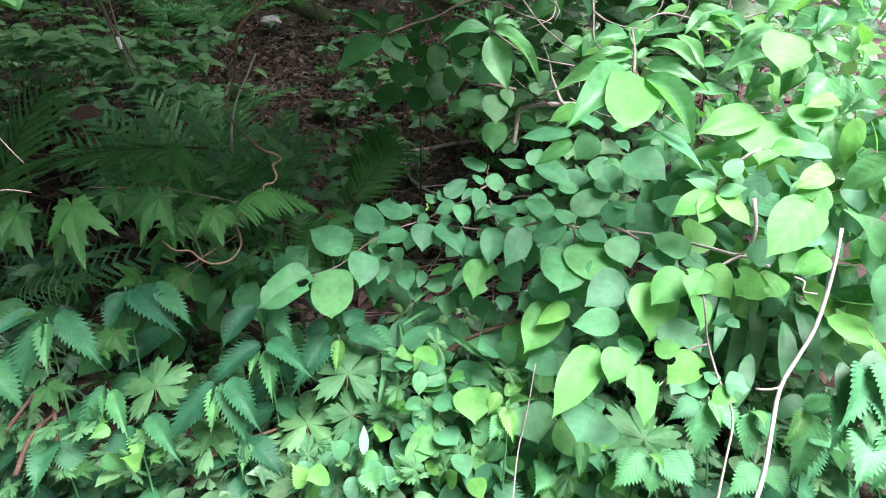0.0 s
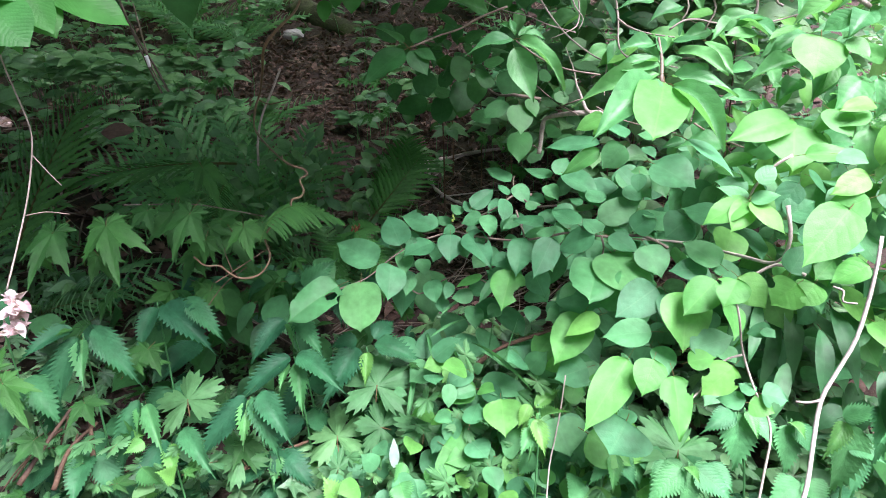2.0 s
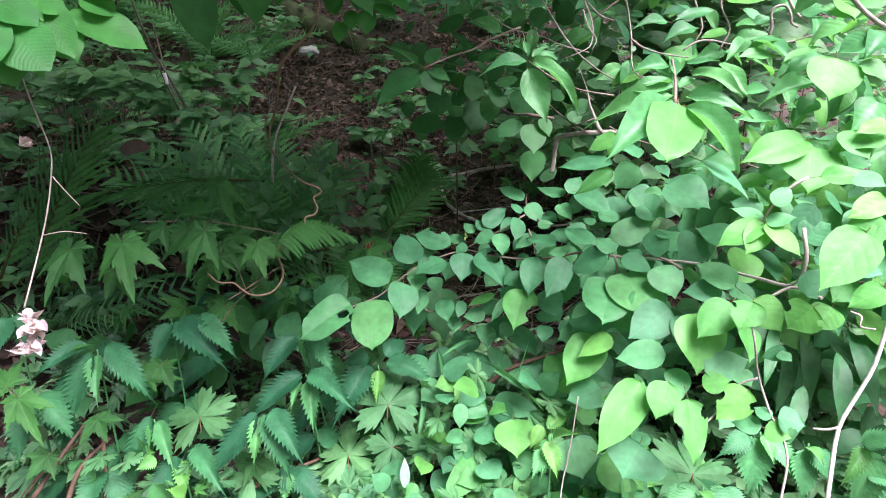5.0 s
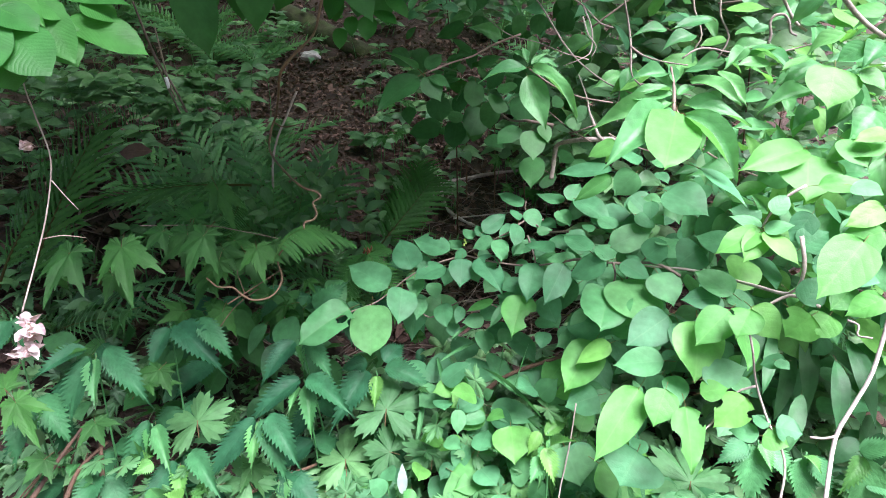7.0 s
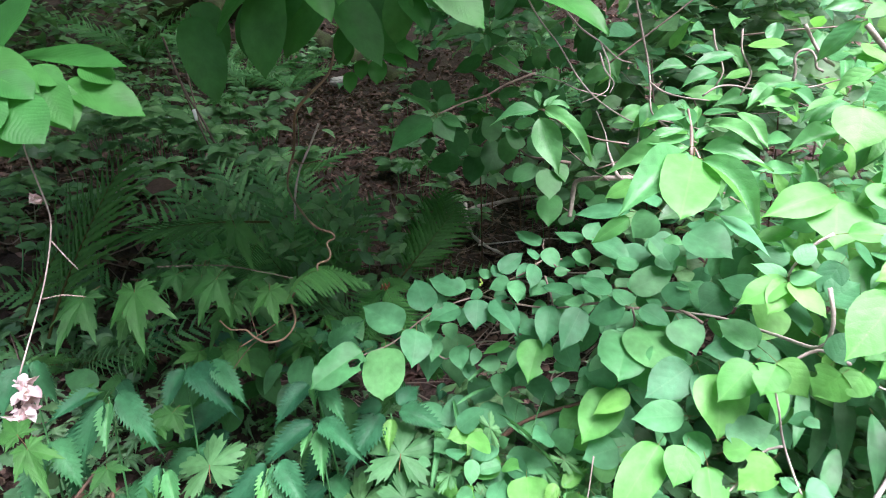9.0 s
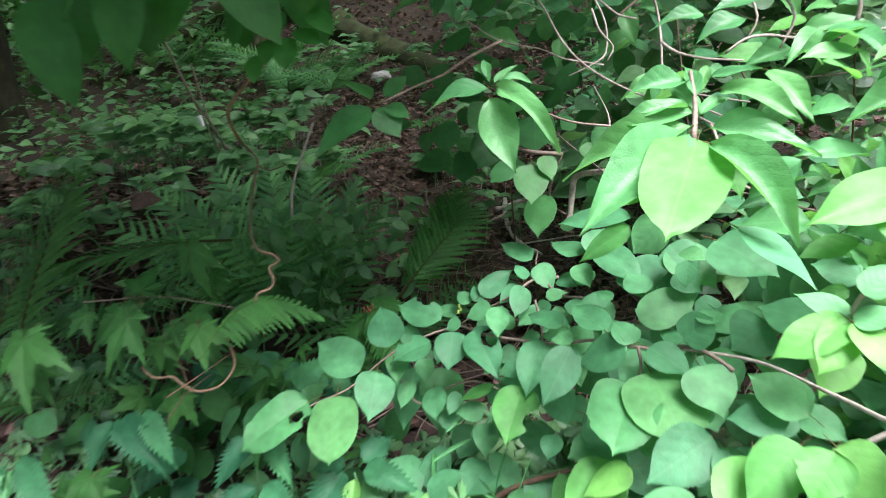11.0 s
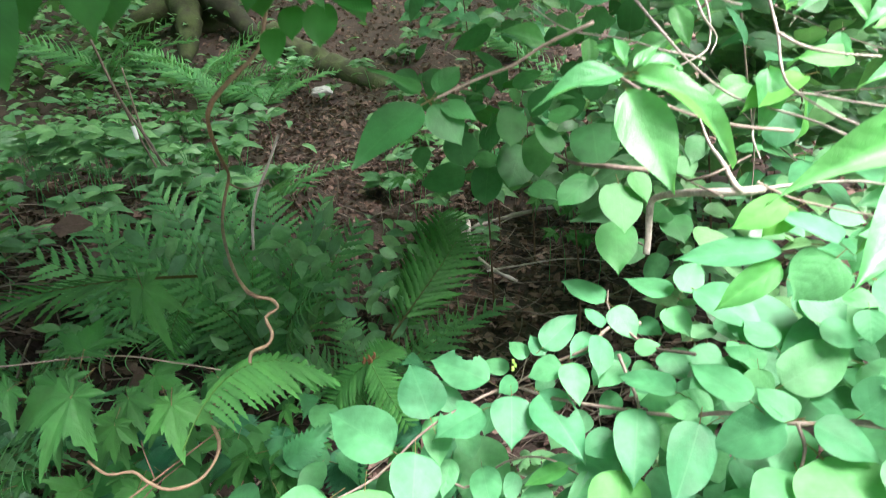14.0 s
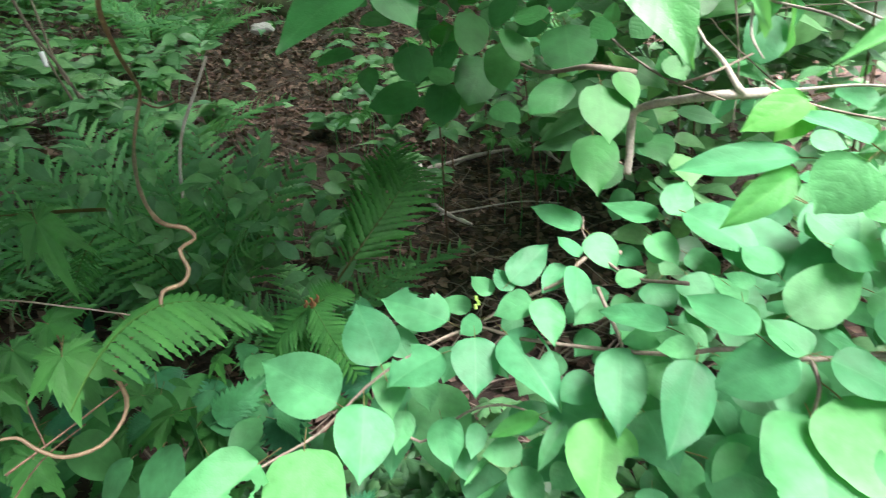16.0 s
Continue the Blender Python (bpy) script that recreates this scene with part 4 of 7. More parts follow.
stems = [([(0.366, 0.802, 1.021), (0.368, 0.785, 0.994), (0.382, 0.795, 0.942), (0.396, 0.778, 0.894), (0.407, 0.758, 0.866), (0.408, 0.746, 0.841), (0.399, 0.733, 0.800), (0.383, 0.709, 0.736)], 0.0013, 0.0018),
         ([(0.385, 0.799, 0.936), (0.359, 0.804, 0.921), (0.319, 0.784, 0.881), (0.283, 0.784, 0.876)], 0.0016, 0.0012),
         ([(0.438, 0.776, 1.055), (0.422, 0.818, 1.055), (0.378, 0.824, 1.025)], 0.0025, 0.0018),
         ([(0.429, 0.822, 1.133), (0.432, 0.811, 1.091), (0.426, 0.827, 1.055), (0.401, 0.888, 1.047), (0.357, 0.989, 1.037), (0.275, 1.049, 1.029)], 0.0026, 0.0015),
         ([(0.402, 0.875, 1.132), (0.405, 0.861, 1.154), (0.421, 0.855, 1.178), (0.441, 0.850, 1.193)], 0.0016, 0.0022),
         ([(0.170, 0.915, 0.845), (0.162, 0.905, 0.787), (0.151, 0.879, 0.754), (0.140, 0.853, 0.724), (0.128, 0.801, 0.667)], 0.0011, 0.0012)]
for path in stems:
    part("branch", tube([path], BARK, 6), right)
# bare pale stem at the shrub's foot
dry_stem = thing("dead_sapling", (0.439, 0.706, 0.798), "bare pale tan forked dry stem leaning in shrub", "stem")
part("stem", tube([([(0.326, 0.530, 0.864), (0.349, 0.557, 0.912), (0.359, 0.574, 0.944), (0.371, 0.593, 0.985), (0.387, 0.600, 1.015), (0.404, 0.606, 1.049), (0.419, 0.619, 1.103), (0.426, 0.629, 1.146)], 0.0023, 0.0018)], DEADWOOD, 8), dry_stem)
part("side_twig", tube([([(0.371, 0.593, 0.986), (0.362, 0.596, 0.982), (0.351, 0.601, 0.980)], 0.0016, 0.0010)], DEADWOOD, 6), dry_stem)
part("curled_twig", tube([([(0.399, 0.650, 1.086), (0.407, 0.644, 1.083), (0.406, 0.641, 1.073), (0.417, 0.634, 1.073)], 0.0012, 0.0009)], BARK, 6), dry_stem)

# ---- upper shrub: whorls of glossy pointed leaves ----
upper = thing("glossy_shrub", (0.62, 1.45, ground(0.62, 1.45)), "shrub with glossy bright green pointed leaves in whorls", "shrub")
# the large whorl
L(upper, "glossy", (0.283, 0.910, 1.297), (0.165, 0.900, 1.272), 0.033, -10)
L(upper, "glossy", (0.279, 0.905, 1.292), (0.186, 0.820, 1.239), 0.056, -6)
# Brighter green on this leaf makes up for strong light it lacks.
L(upper, "round_lit", (0.285, 0.900, 1.286), (0.246, 0.790, 1.232), 0.070, 0)
L(upper, "folded", (0.293, 0.890, 1.282), (0.353, 0.830, 1.214), 0.039, 4)
L(upper, "glossy", (0.298, 0.910, 1.293), (0.374, 0.870, 1.280), 0.031, 6)
L(upper, "glossy", (0.309, 0.930, 1.326), (0.361, 0.880, 1.308), 0.031, 8)
L(upper, "glossy", (0.352, 0.950, 1.338), (0.378, 0.900, 1.301), 0.024, 10)
L(upper, "glossy", (0.284, 0.920, 1.308), (0.215, 0.900, 1.306), 0.022, -8)
L(upper, "glossy", (0.284, 0.940, 1.335), (0.228, 0.920, 1.336), 0.025, -4)
L(upper, "glossy", (0.280, 0.920, 1.313), (0.225, 0.900, 1.316), 0.018, 4)
L(upper, "glossy", (0.288, 0.930, 1.320), (0.283, 0.950, 1.355), 0.015, 10)
L(upper, "glossy", (0.290, 0.920, 1.306), (0.316, 0.930, 1.322), 0.016, -10)
L(upper, "glossy", (0.301, 0.930, 1.337), (0.337, 0.910, 1.343), 0.012, 8)
L(upper, "glossy", (0.292, 0.940, 1.324), (0.305, 0.960, 1.352), 0.012, 0)
L(upper, "glossy", (0.291, 0.930, 1.302), (0.268, 0.960, 1.343), 0.020, 0)
L(upper, "young", (0.302, 0.910, 1.277), (0.319, 0.880, 1.237), 0.035, 0)
# sunlit leaves beside it
L(upper, "young", (0.498, 0.930, 1.340), (0.477, 0.890, 1.290), 0.070, 4)
L(upper, "glossy", (0.526, 0.920, 1.334), (0.552, 0.900, 1.314), 0.043, 0)
L(upper, "glossy", (0.486, 0.950, 1.309), (0.408, 0.930, 1.296), 0.029, 4)
L(upper, "glossy", (0.561, 0.930, 1.282), (0.518, 0.900, 1.251), 0.046, -6)
L(upper, "glossy", (0.487, 0.950, 1.284), (0.451, 0.920, 1.266), 0.031, 5)
L(upper, "young", (0.467, 0.920, 1.232), (0.370, 0.880, 1.215), 0.051, -6)
L(upper, "young", (0.472, 0.920, 1.226), (0.451, 0.860, 1.174), 0.083, 3)
L(upper, "young", (0.510, 0.910, 1.246), (0.528, 0.870, 1.214), 0.045, 5)
L(upper, "glossy", (0.437, 0.950, 1.253), (0.378, 0.930, 1.271), 0.029, 6)
L(upper, "glossy", (0.422, 1.020, 1.369), (0.462, 0.970, 1.351), 0.034, -4)
L(upper, "glossy", (0.503, 0.980, 1.347), (0.436, 0.940, 1.319), 0.033, 4)
L(upper, "glossy", (0.442, 1.000, 1.347), (0.389, 0.980, 1.349), 0.027, 0)
L(upper, "young", (0.564, 0.900, 1.253), (0.510, 0.880, 1.250), 0.029, 3)
L(upper, "young", (0.409, 1.100, 1.432), (0.461, 1.070, 1.433), 0.029, 0)
L(upper, "glossy", (0.373, 1.120, 1.395), (0.314, 1.100, 1.381), 0.031, 4)
L(upper, "glossy", (0.334, 1.150, 1.407), (0.272, 1.130, 1.404), 0.024, 0)
L(upper, "glossy", (0.404, 1.140, 1.420), (0.334, 1.120, 1.411), 0.028, 3)
L(upper, "glossy", (0.558, 0.930, 1.370), (0.521, 0.900, 1.347), 0.036, 6)
L(upper, "glossy", (0.543, 0.970, 1.320), (0.511, 0.950, 1.257), 0.046, 0)
L(upper, "young", (0.488, 0.930, 1.099), (0.438, 0.900, 1.176), 0.032, 0)
L(upper, "glossy", (0.394, 0.970, 1.296), (0.421, 0.950, 1.305), 0.029, 4)
L(upper, "glossy", (0.579, 0.990, 1.352), (0.503, 0.960, 1.352), 0.030, 4)
L(upper, "young", (0.571, 1.080, 1.426), (0.577, 1.040, 1.399), 0.041, 0)
L(upper, "glossy", (0.535, 1.120, 1.410), (0.566, 1.100, 1.420), 0.038, 3)
L(upper, "glossy", (0.433, 1.120, 1.395), (0.455, 1.100, 1.401), 0.029, 0)
L(upper, "glossy", (0.509, 0.935, 1.384), (0.463, 0.954, 1.360), 0.033, 10)
L(upper, "glossy", (0.533, 0.922, 1.368), (0.499, 0.934, 1.348), 0.033, -7)
L(upper, "glossy", (0.425, 1.100, 1.375), (0.522, 1.097, 1.356), 0.042, 2)
L(upper, "glossy", (0.455, 1.007, 1.366), (0.397, 1.022, 1.360), 0.031, 7)
L(upper, "pointed", (0.367, 0.896, 1.262), (0.322, 0.906, 1.231), 0.034, 3)
L(upper, "glossy", (0.391, 0.941, 1.195), (0.325, 0.957, 1.201), 0.045, 8)
L(upper, "glossy", (0.427, 0.930, 1.180), (0.375, 0.933, 1.168), 0.030, 9)
L(upper, "pointed", (0.309, 0.865, 1.214), (0.361, 0.822, 1.176), 0.043, -23)
L(upper, "glossy", (0.482, 0.986, 1.196), (0.436, 0.990, 1.179), 0.067, 1)
L(upper, "glossy", (0.528, 0.964, 1.191), (0.569, 0.940, 1.202), 0.058, -8)
L(upper, "glossy", (0.092, 1.001, 1.348), (0.020, 0.990, 1.338), 0.026, 3)
L(upper, "glossy", (0.093, 1.000, 1.336), (0.118, 0.955, 1.263), 0.043, 20)
L(upper, "glossy", (0.101, 1.001, 1.348), (0.168, 0.956, 1.294), 0.029, 3)
L(upper, "glossy", (0.094, 1.001, 1.353), (0.075, 1.025, 1.378), 0.014, 3)
L(upper, "glossy", (0.104, 1.001, 1.354), (0.139, 1.006, 1.354), 0.017, -1)
L(upper, "glossy", (0.092, 1.001, 1.358), (0.088, 1.018, 1.381), 0.011, 5)
L(upper, "glossy", (0.099, 1.001, 1.352), (0.122, 1.015, 1.370), 0.012, -8)
# Sprig in the darkened green; its shade is in the leaf colour.
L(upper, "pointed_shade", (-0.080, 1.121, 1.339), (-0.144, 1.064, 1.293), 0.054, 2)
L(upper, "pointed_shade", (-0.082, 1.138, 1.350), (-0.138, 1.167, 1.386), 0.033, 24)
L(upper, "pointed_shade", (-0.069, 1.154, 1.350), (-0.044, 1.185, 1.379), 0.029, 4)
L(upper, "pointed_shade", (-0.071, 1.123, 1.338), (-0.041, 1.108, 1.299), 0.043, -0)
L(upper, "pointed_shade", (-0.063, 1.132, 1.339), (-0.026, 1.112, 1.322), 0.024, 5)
L(upper, "glossy", (0.004, 1.281, 1.483), (-0.080, 1.256, 1.482), 0.026, -2)
L(upper, "glossy", (0.016, 1.280, 1.488), (0.053, 1.305, 1.511), 0.019, 10)
L(upper, "glossy", (0.013, 1.279, 1.492), (-0.006, 1.277, 1.519), 0.015, 23)
L(upper, "glossy", (0.017, 1.280, 1.485), (0.049, 1.277, 1.477), 0.018, 13)
L(upper, "glossy", (0.008, 1.281, 1.480), (0.012, 1.261, 1.447), 0.015, -0)
wood = [([(0.161, 1.260, 1.142), (0.165, 1.267, 1.161), (0.169, 1.276, 1.191), (0.176, 1.276, 1.208), (0.202, 1.226, 1.219), (0.217, 1.176, 1.225), (0.244, 1.172, 1.225), (0.266, 1.185, 1.224)], 0.0042, 0.0046),
        ([(0.260, 1.185, 1.224), (0.319, 1.216, 1.222), (0.373, 1.207, 1.222), (0.431, 1.190, 1.209)], 0.0019, 0.0010),
        ([(0.238, 1.168, 1.226), (0.231, 1.167, 1.234), (0.225, 1.188, 1.256), (0.224, 1.227, 1.272), (0.224, 1.260, 1.296), (0.205, 1.247, 1.338)], 0.0036, 0.0006),
        ([(0.217, 1.193, 1.676), (0.256, 1.225, 1.555), (0.284, 1.246, 1.455), (0.293, 1.252, 1.421), (0.294, 1.229, 1.383), (0.293, 1.220, 1.359), (0.293, 1.205, 1.335), (0.305, 1.202, 1.320), (0.339, 1.204, 1.297), (0.370, 1.197, 1.280)], 0.0024, 0.0013),
        ([(0.294, 1.229, 1.384), (0.313, 1.215, 1.368), (0.347, 1.214, 1.357), (0.392, 1.215, 1.350)], 0.0020, 0.0011),
        ([(0.056, 1.243, 1.588), (0.097, 1.260, 1.511), (0.139, 1.264, 1.455), (0.169, 1.210, 1.395), (0.207, 1.223, 1.355), (0.265, 1.272, 1.320), (0.307, 1.250, 1.301), (0.328, 1.215, 1.289), (0.356, 1.201, 1.272)], 0.0013, 0.0015),
        ([(0.288, 1.273, 1.308), (0.281, 1.258, 1.275), (0.272, 1.209, 1.253)], 0.0017, 0.0008),
        ([(0.207, 1.233, 1.437), (0.216, 1.225, 1.407), (0.233, 1.235, 1.386), (0.225, 1.230, 1.368)], 0.0016, 0.0008),
        ([(0.304, 1.203, 1.320), (0.325, 1.199, 1.316), (0.354, 1.200, 1.308), (0.396, 1.197, 1.298)], 0.0015, 0.0009),
        ([(0.066, 1.232, 1.625), (0.111, 1.247, 1.564), (0.151, 1.253, 1.510), (0.180, 1.247, 1.477), (0.209, 1.242, 1.456), (0.240, 1.250, 1.428), (0.267, 1.259, 1.419)], 0.0020, 0.0012),
        ([(0.209, 1.242, 1.455), (0.224, 1.237, 1.417), (0.223, 1.227, 1.379), (0.205, 1.213, 1.365), (0.173, 1.214, 1.353)], 0.0017, 0.0007),
        ([(0.032, 1.270, 1.445), (0.078, 1.274, 1.412), (0.135, 1.248, 1.394), (0.168, 1.207, 1.376), (0.219, 1.227, 1.363)], 0.0007, 0.0011)]
wood += [
    ([(0.470, 1.080, 1.377), (0.473, 1.080, 1.392), (0.470, 1.080, 1.408), (0.476, 1.080, 1.419), (0.490, 1.080, 1.420), (0.499, 1.080, 1.409), (0.502, 1.080, 1.395), (0.512, 1.080, 1.389)], 0.0024, 0.0018),
    ([(0.497, 1.120, 1.460), (0.513, 1.120, 1.431), (0.528, 1.120, 1.410), (0.545, 1.120, 1.398)], 0.003, 0.0022),
    ([(0.536, 1.020, 1.447), (0.559, 1.020, 1.420), (0.582, 1.020, 1.399), (0.609, 1.020, 1.381)], 0.0042, 0.0034),
    ([(0.347, 1.100, 1.359), (0.368, 1.100, 1.372), (0.393, 1.100, 1.373), (0.420, 1.100, 1.367), (0.463, 1.100, 1.366), (0.505, 1.100, 1.367), (0.546, 1.100, 1.377)], 0.0016, 0.0012),
    ([(0.375, 1.160, 1.463), (0.379, 1.160, 1.438), (0.394, 1.160, 1.398), (0.382, 1.160, 1.372)], 0.0018, 0.0014),
    ([(0.400, 1.100, 1.456), (0.401, 1.100, 1.423), (0.417, 1.100, 1.390), (0.403, 1.100, 1.358)], 0.0018, 0.0014)]
limbs = [part("branch", tube([path], BARK, 8), upper) for path in wood]
thin = [([(0.244, 1.142, 1.238), (0.284, 1.159, 1.217), (0.328, 1.159, 1.203), (0.384, 1.144, 1.190)], 0.0013, 0.0012),
        ([(0.196, 1.214, 1.234), (0.209, 1.169, 1.245), (0.262, 1.209, 1.258)], 0.0016, 0.0012),
        ([(0.135, 1.261, 1.290), (0.160, 1.258, 1.265), (0.191, 1.230, 1.239), (0.218, 1.160, 1.222)], 0.0014, 0.0010),
        ([(-0.069, 1.135, 1.343), (-0.029, 1.173, 1.360), (0.011, 1.169, 1.371), (0.044, 1.167, 1.388), (0.093, 1.163, 1.405)], 0.0014, 0.0020),
        ([(0.100, 1.061, 1.347), (0.138, 1.054, 1.320), (0.176, 1.026, 1.303), (0.224, 1.018, 1.294)], 0.0014, 0.0012),
        ([(0.319, 1.028, 1.287), (0.333, 0.943, 1.235), (0.442, 1.025, 1.183), (0.526, 1.036, 1.163)], 0.0016, 0.0012),
        ([(0.282, 0.903, 1.285), (0.287, 0.926, 1.314), (0.286, 0.944, 1.344)], 0.0030, 0.0016)]
for i, path in enumerate(thin):
    sub("twig", tube([path], TWIG, 5), limbs[(0, 0, 5, 11, 9, 9, 9)[i]], "thin brown twig")

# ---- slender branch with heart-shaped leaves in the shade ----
# Leaves take the darkened green, so part of the deep shade is painted.
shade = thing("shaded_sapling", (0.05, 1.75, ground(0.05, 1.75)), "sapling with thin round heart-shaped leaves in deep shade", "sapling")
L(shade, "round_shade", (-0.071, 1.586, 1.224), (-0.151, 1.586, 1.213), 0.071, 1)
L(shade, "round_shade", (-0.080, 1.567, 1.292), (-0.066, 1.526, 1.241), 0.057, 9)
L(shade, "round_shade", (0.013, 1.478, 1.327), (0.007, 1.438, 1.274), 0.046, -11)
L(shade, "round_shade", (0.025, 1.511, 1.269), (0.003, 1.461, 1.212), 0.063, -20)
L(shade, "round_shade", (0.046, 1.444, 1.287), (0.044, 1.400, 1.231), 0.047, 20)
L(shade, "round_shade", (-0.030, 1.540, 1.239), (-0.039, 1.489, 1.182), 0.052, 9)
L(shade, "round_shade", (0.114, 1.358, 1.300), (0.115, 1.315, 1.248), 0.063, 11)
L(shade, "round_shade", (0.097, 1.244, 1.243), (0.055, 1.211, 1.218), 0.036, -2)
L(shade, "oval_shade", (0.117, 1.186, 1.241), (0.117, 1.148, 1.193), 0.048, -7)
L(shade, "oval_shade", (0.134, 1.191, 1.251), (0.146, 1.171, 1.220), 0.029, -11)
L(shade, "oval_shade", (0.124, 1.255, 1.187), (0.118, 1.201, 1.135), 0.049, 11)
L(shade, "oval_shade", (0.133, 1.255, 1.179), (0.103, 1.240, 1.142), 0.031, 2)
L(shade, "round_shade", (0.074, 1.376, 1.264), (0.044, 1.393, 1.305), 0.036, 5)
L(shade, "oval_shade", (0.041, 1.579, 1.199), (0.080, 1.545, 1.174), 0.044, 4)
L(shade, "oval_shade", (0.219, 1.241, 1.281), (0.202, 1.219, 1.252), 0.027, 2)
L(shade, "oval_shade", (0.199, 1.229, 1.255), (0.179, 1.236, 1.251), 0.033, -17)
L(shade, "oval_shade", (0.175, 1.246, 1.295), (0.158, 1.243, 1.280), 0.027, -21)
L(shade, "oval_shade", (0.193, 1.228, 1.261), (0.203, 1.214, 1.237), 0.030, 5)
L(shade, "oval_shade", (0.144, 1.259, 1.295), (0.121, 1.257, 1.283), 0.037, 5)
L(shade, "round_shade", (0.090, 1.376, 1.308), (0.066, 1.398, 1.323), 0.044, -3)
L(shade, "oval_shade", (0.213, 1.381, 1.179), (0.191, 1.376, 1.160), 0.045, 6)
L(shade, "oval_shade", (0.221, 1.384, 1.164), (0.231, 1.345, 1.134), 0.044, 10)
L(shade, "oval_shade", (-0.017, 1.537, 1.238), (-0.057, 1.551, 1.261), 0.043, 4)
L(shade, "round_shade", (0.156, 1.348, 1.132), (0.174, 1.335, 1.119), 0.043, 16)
part("branch", tube([([(0.158, 1.224, 1.248), (0.112, 1.215, 1.256), (0.086, 1.364, 1.250), (0.041, 1.498, 1.270), (-0.025, 1.558, 1.242), (-0.081, 1.616, 1.227)], 0.003, 0.0012),
                     ([(0.158, 1.224, 1.248), (0.141, 1.246, 1.209), (0.134, 1.275, 1.171), (0.160, 1.267, 1.151)], 0.002, 0.0012)], TWIG, 5), shade)
def shrub_spray(plant, n, box, kinds, size, lean=(0.0, -0.5, -0.35), stretch=0.75):
    """More leaves of a shrub in a box of the plan, on side twigs."""
    (x0, x1), (y0, y1), (z0, z1) = box
    for i in range(n):
        p = Vector((rng.uniform(x0, x1), rng.uniform(y0, y1), rng.uniform(z0, z1)))
        d = (Vector(lean) + Vector(rng.normal(0, 0.55, 3))).normalized()
        ln = size * rng.uniform(0.7, 1.25)
        L(plant, kinds[i % len(kinds)], p, p + d * ln, ln * stretch * rng.uniform(0.85, 1.1), rng.normal(0, 18))


# Extra leaves in darkened green, shade already in their colour.
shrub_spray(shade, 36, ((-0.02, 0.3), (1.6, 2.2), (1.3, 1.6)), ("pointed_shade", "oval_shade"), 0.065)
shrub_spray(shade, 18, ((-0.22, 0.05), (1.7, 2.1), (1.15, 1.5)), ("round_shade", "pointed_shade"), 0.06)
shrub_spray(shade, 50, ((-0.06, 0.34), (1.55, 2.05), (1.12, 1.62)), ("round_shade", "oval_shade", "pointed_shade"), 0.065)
back_shrub = thing("leafy_shrub", (0.55, 1.55, ground(0.55, 1.55)), "dense shrub of dull green oval leaves behind the bright ones", "shrub")
shrub_spray(back_shrub, 70, ((0.42, 0.8), (1.12, 1.45), (0.98, 1.14)), ("oval", "oval", "round"), 0.065)
shrub_spray(back_shrub, 170, ((0.20, 0.75), (1.12, 1.45), (0.70, 0.98)), ("oval", "oval", "round"), 0.065)
shrub_spray(back_shrub, 60, ((0.42, 0.85), (0.95, 1.25), (0.80, 1.15)), ("oval", "young"), 0.065)
shrub_spray(back_shrub, 70, ((0.64, 1.05), (0.95, 1.45), (0.80, 1.25)), ("oval", "young", "oval"), 0.07)
high_shrub = thing("glossy_shrub", (0.8, 1.7, ground(0.8, 1.7)), "tangled shrub of pale glossy leaves and thin twigs", "shrub")
shrub_spray(high_shrub, 110, ((0.22, 0.95), (1.25, 1.75), (1.30, 1.75)), ("glossy", "young", "pointed"), 0.07, (-0.3, -0.5, -0.1), 0.5)
shrub_spray(high_shrub, 210, ((0.42, 0.95), (0.93, 1.3), (1.10, 1.50)), ("glossy", "young", "glossy"), 0.055, (-0.3, -0.5, -0.1), 0.5)
shrub_spray(high_shrub, 60, ((0.0, 0.5), (1.5, 2.1), (1.40, 1.85)), ("pointed", "glossy"), 0.075, (-0.3, -0.5, -0.1), 0.5)
shrub_spray(high_shrub, 40, ((0.32, 0.6), (1.45, 1.9), (0.9, 1.3)), ("oval", "round"), 0.065)
shrub_spray(high_shrub, 50, ((0.85, 1.5), (1.0, 1.6), (1.0, 1.7)), ("glossy", "oval"), 0.075, (-0.3, -0.5, -0.1), 0.55)
side_shrub = thing("leafy_shrub", (1.0, 1.25, ground(1.0, 1.25)), "leafy green shrub at the edge of the bank", "shrub")
shrub_spray(side_shrub, 200, ((0.6, 1.4), (0.85, 1.5), (0.55, 1.2)), ("oval", "young", "oval"), 0.07)
# Lower leaves partly use the darkened green, with shade in their colour.
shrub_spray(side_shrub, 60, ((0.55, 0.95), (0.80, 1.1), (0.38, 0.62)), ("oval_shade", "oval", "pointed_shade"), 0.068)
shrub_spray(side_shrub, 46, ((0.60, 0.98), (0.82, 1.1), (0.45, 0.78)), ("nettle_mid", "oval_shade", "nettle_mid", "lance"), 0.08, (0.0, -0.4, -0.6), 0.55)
shrub_spray(side_shrub, 80, ((0.55, 0.9), (0.80, 1.15), (0.92, 1.25)), ("oval", "young", "glossy"), 0.068)
# Half of these rear leaves carry painted shade too.
shrub_spray(side_shrub, 70, ((0.85, 1.6), (1.4, 2.2), (0.8, 1.6)), ("oval", "oval_shade"), 0.085)
web = []
for i in range(16):
    p = Vector((rng.uniform(0.35, 0.95), rng.uniform(1.3, 1.8), rng.uniform(1.2, 1.7)))
    d = Vector((rng.normal(0, 1), rng.normal(0, 0.5), rng.normal(0, 0.7))).normalized() * rng.uniform(0.1, 0.3)
    web.append(((p - d, p - d * 0.3 + Vector(rng.normal(0, 0.015, 3)), p + d * 0.4 + Vector(rng.normal(0, 0.015, 3)), p + d), rng.uniform(0.0010, 0.0022), 0.0007))
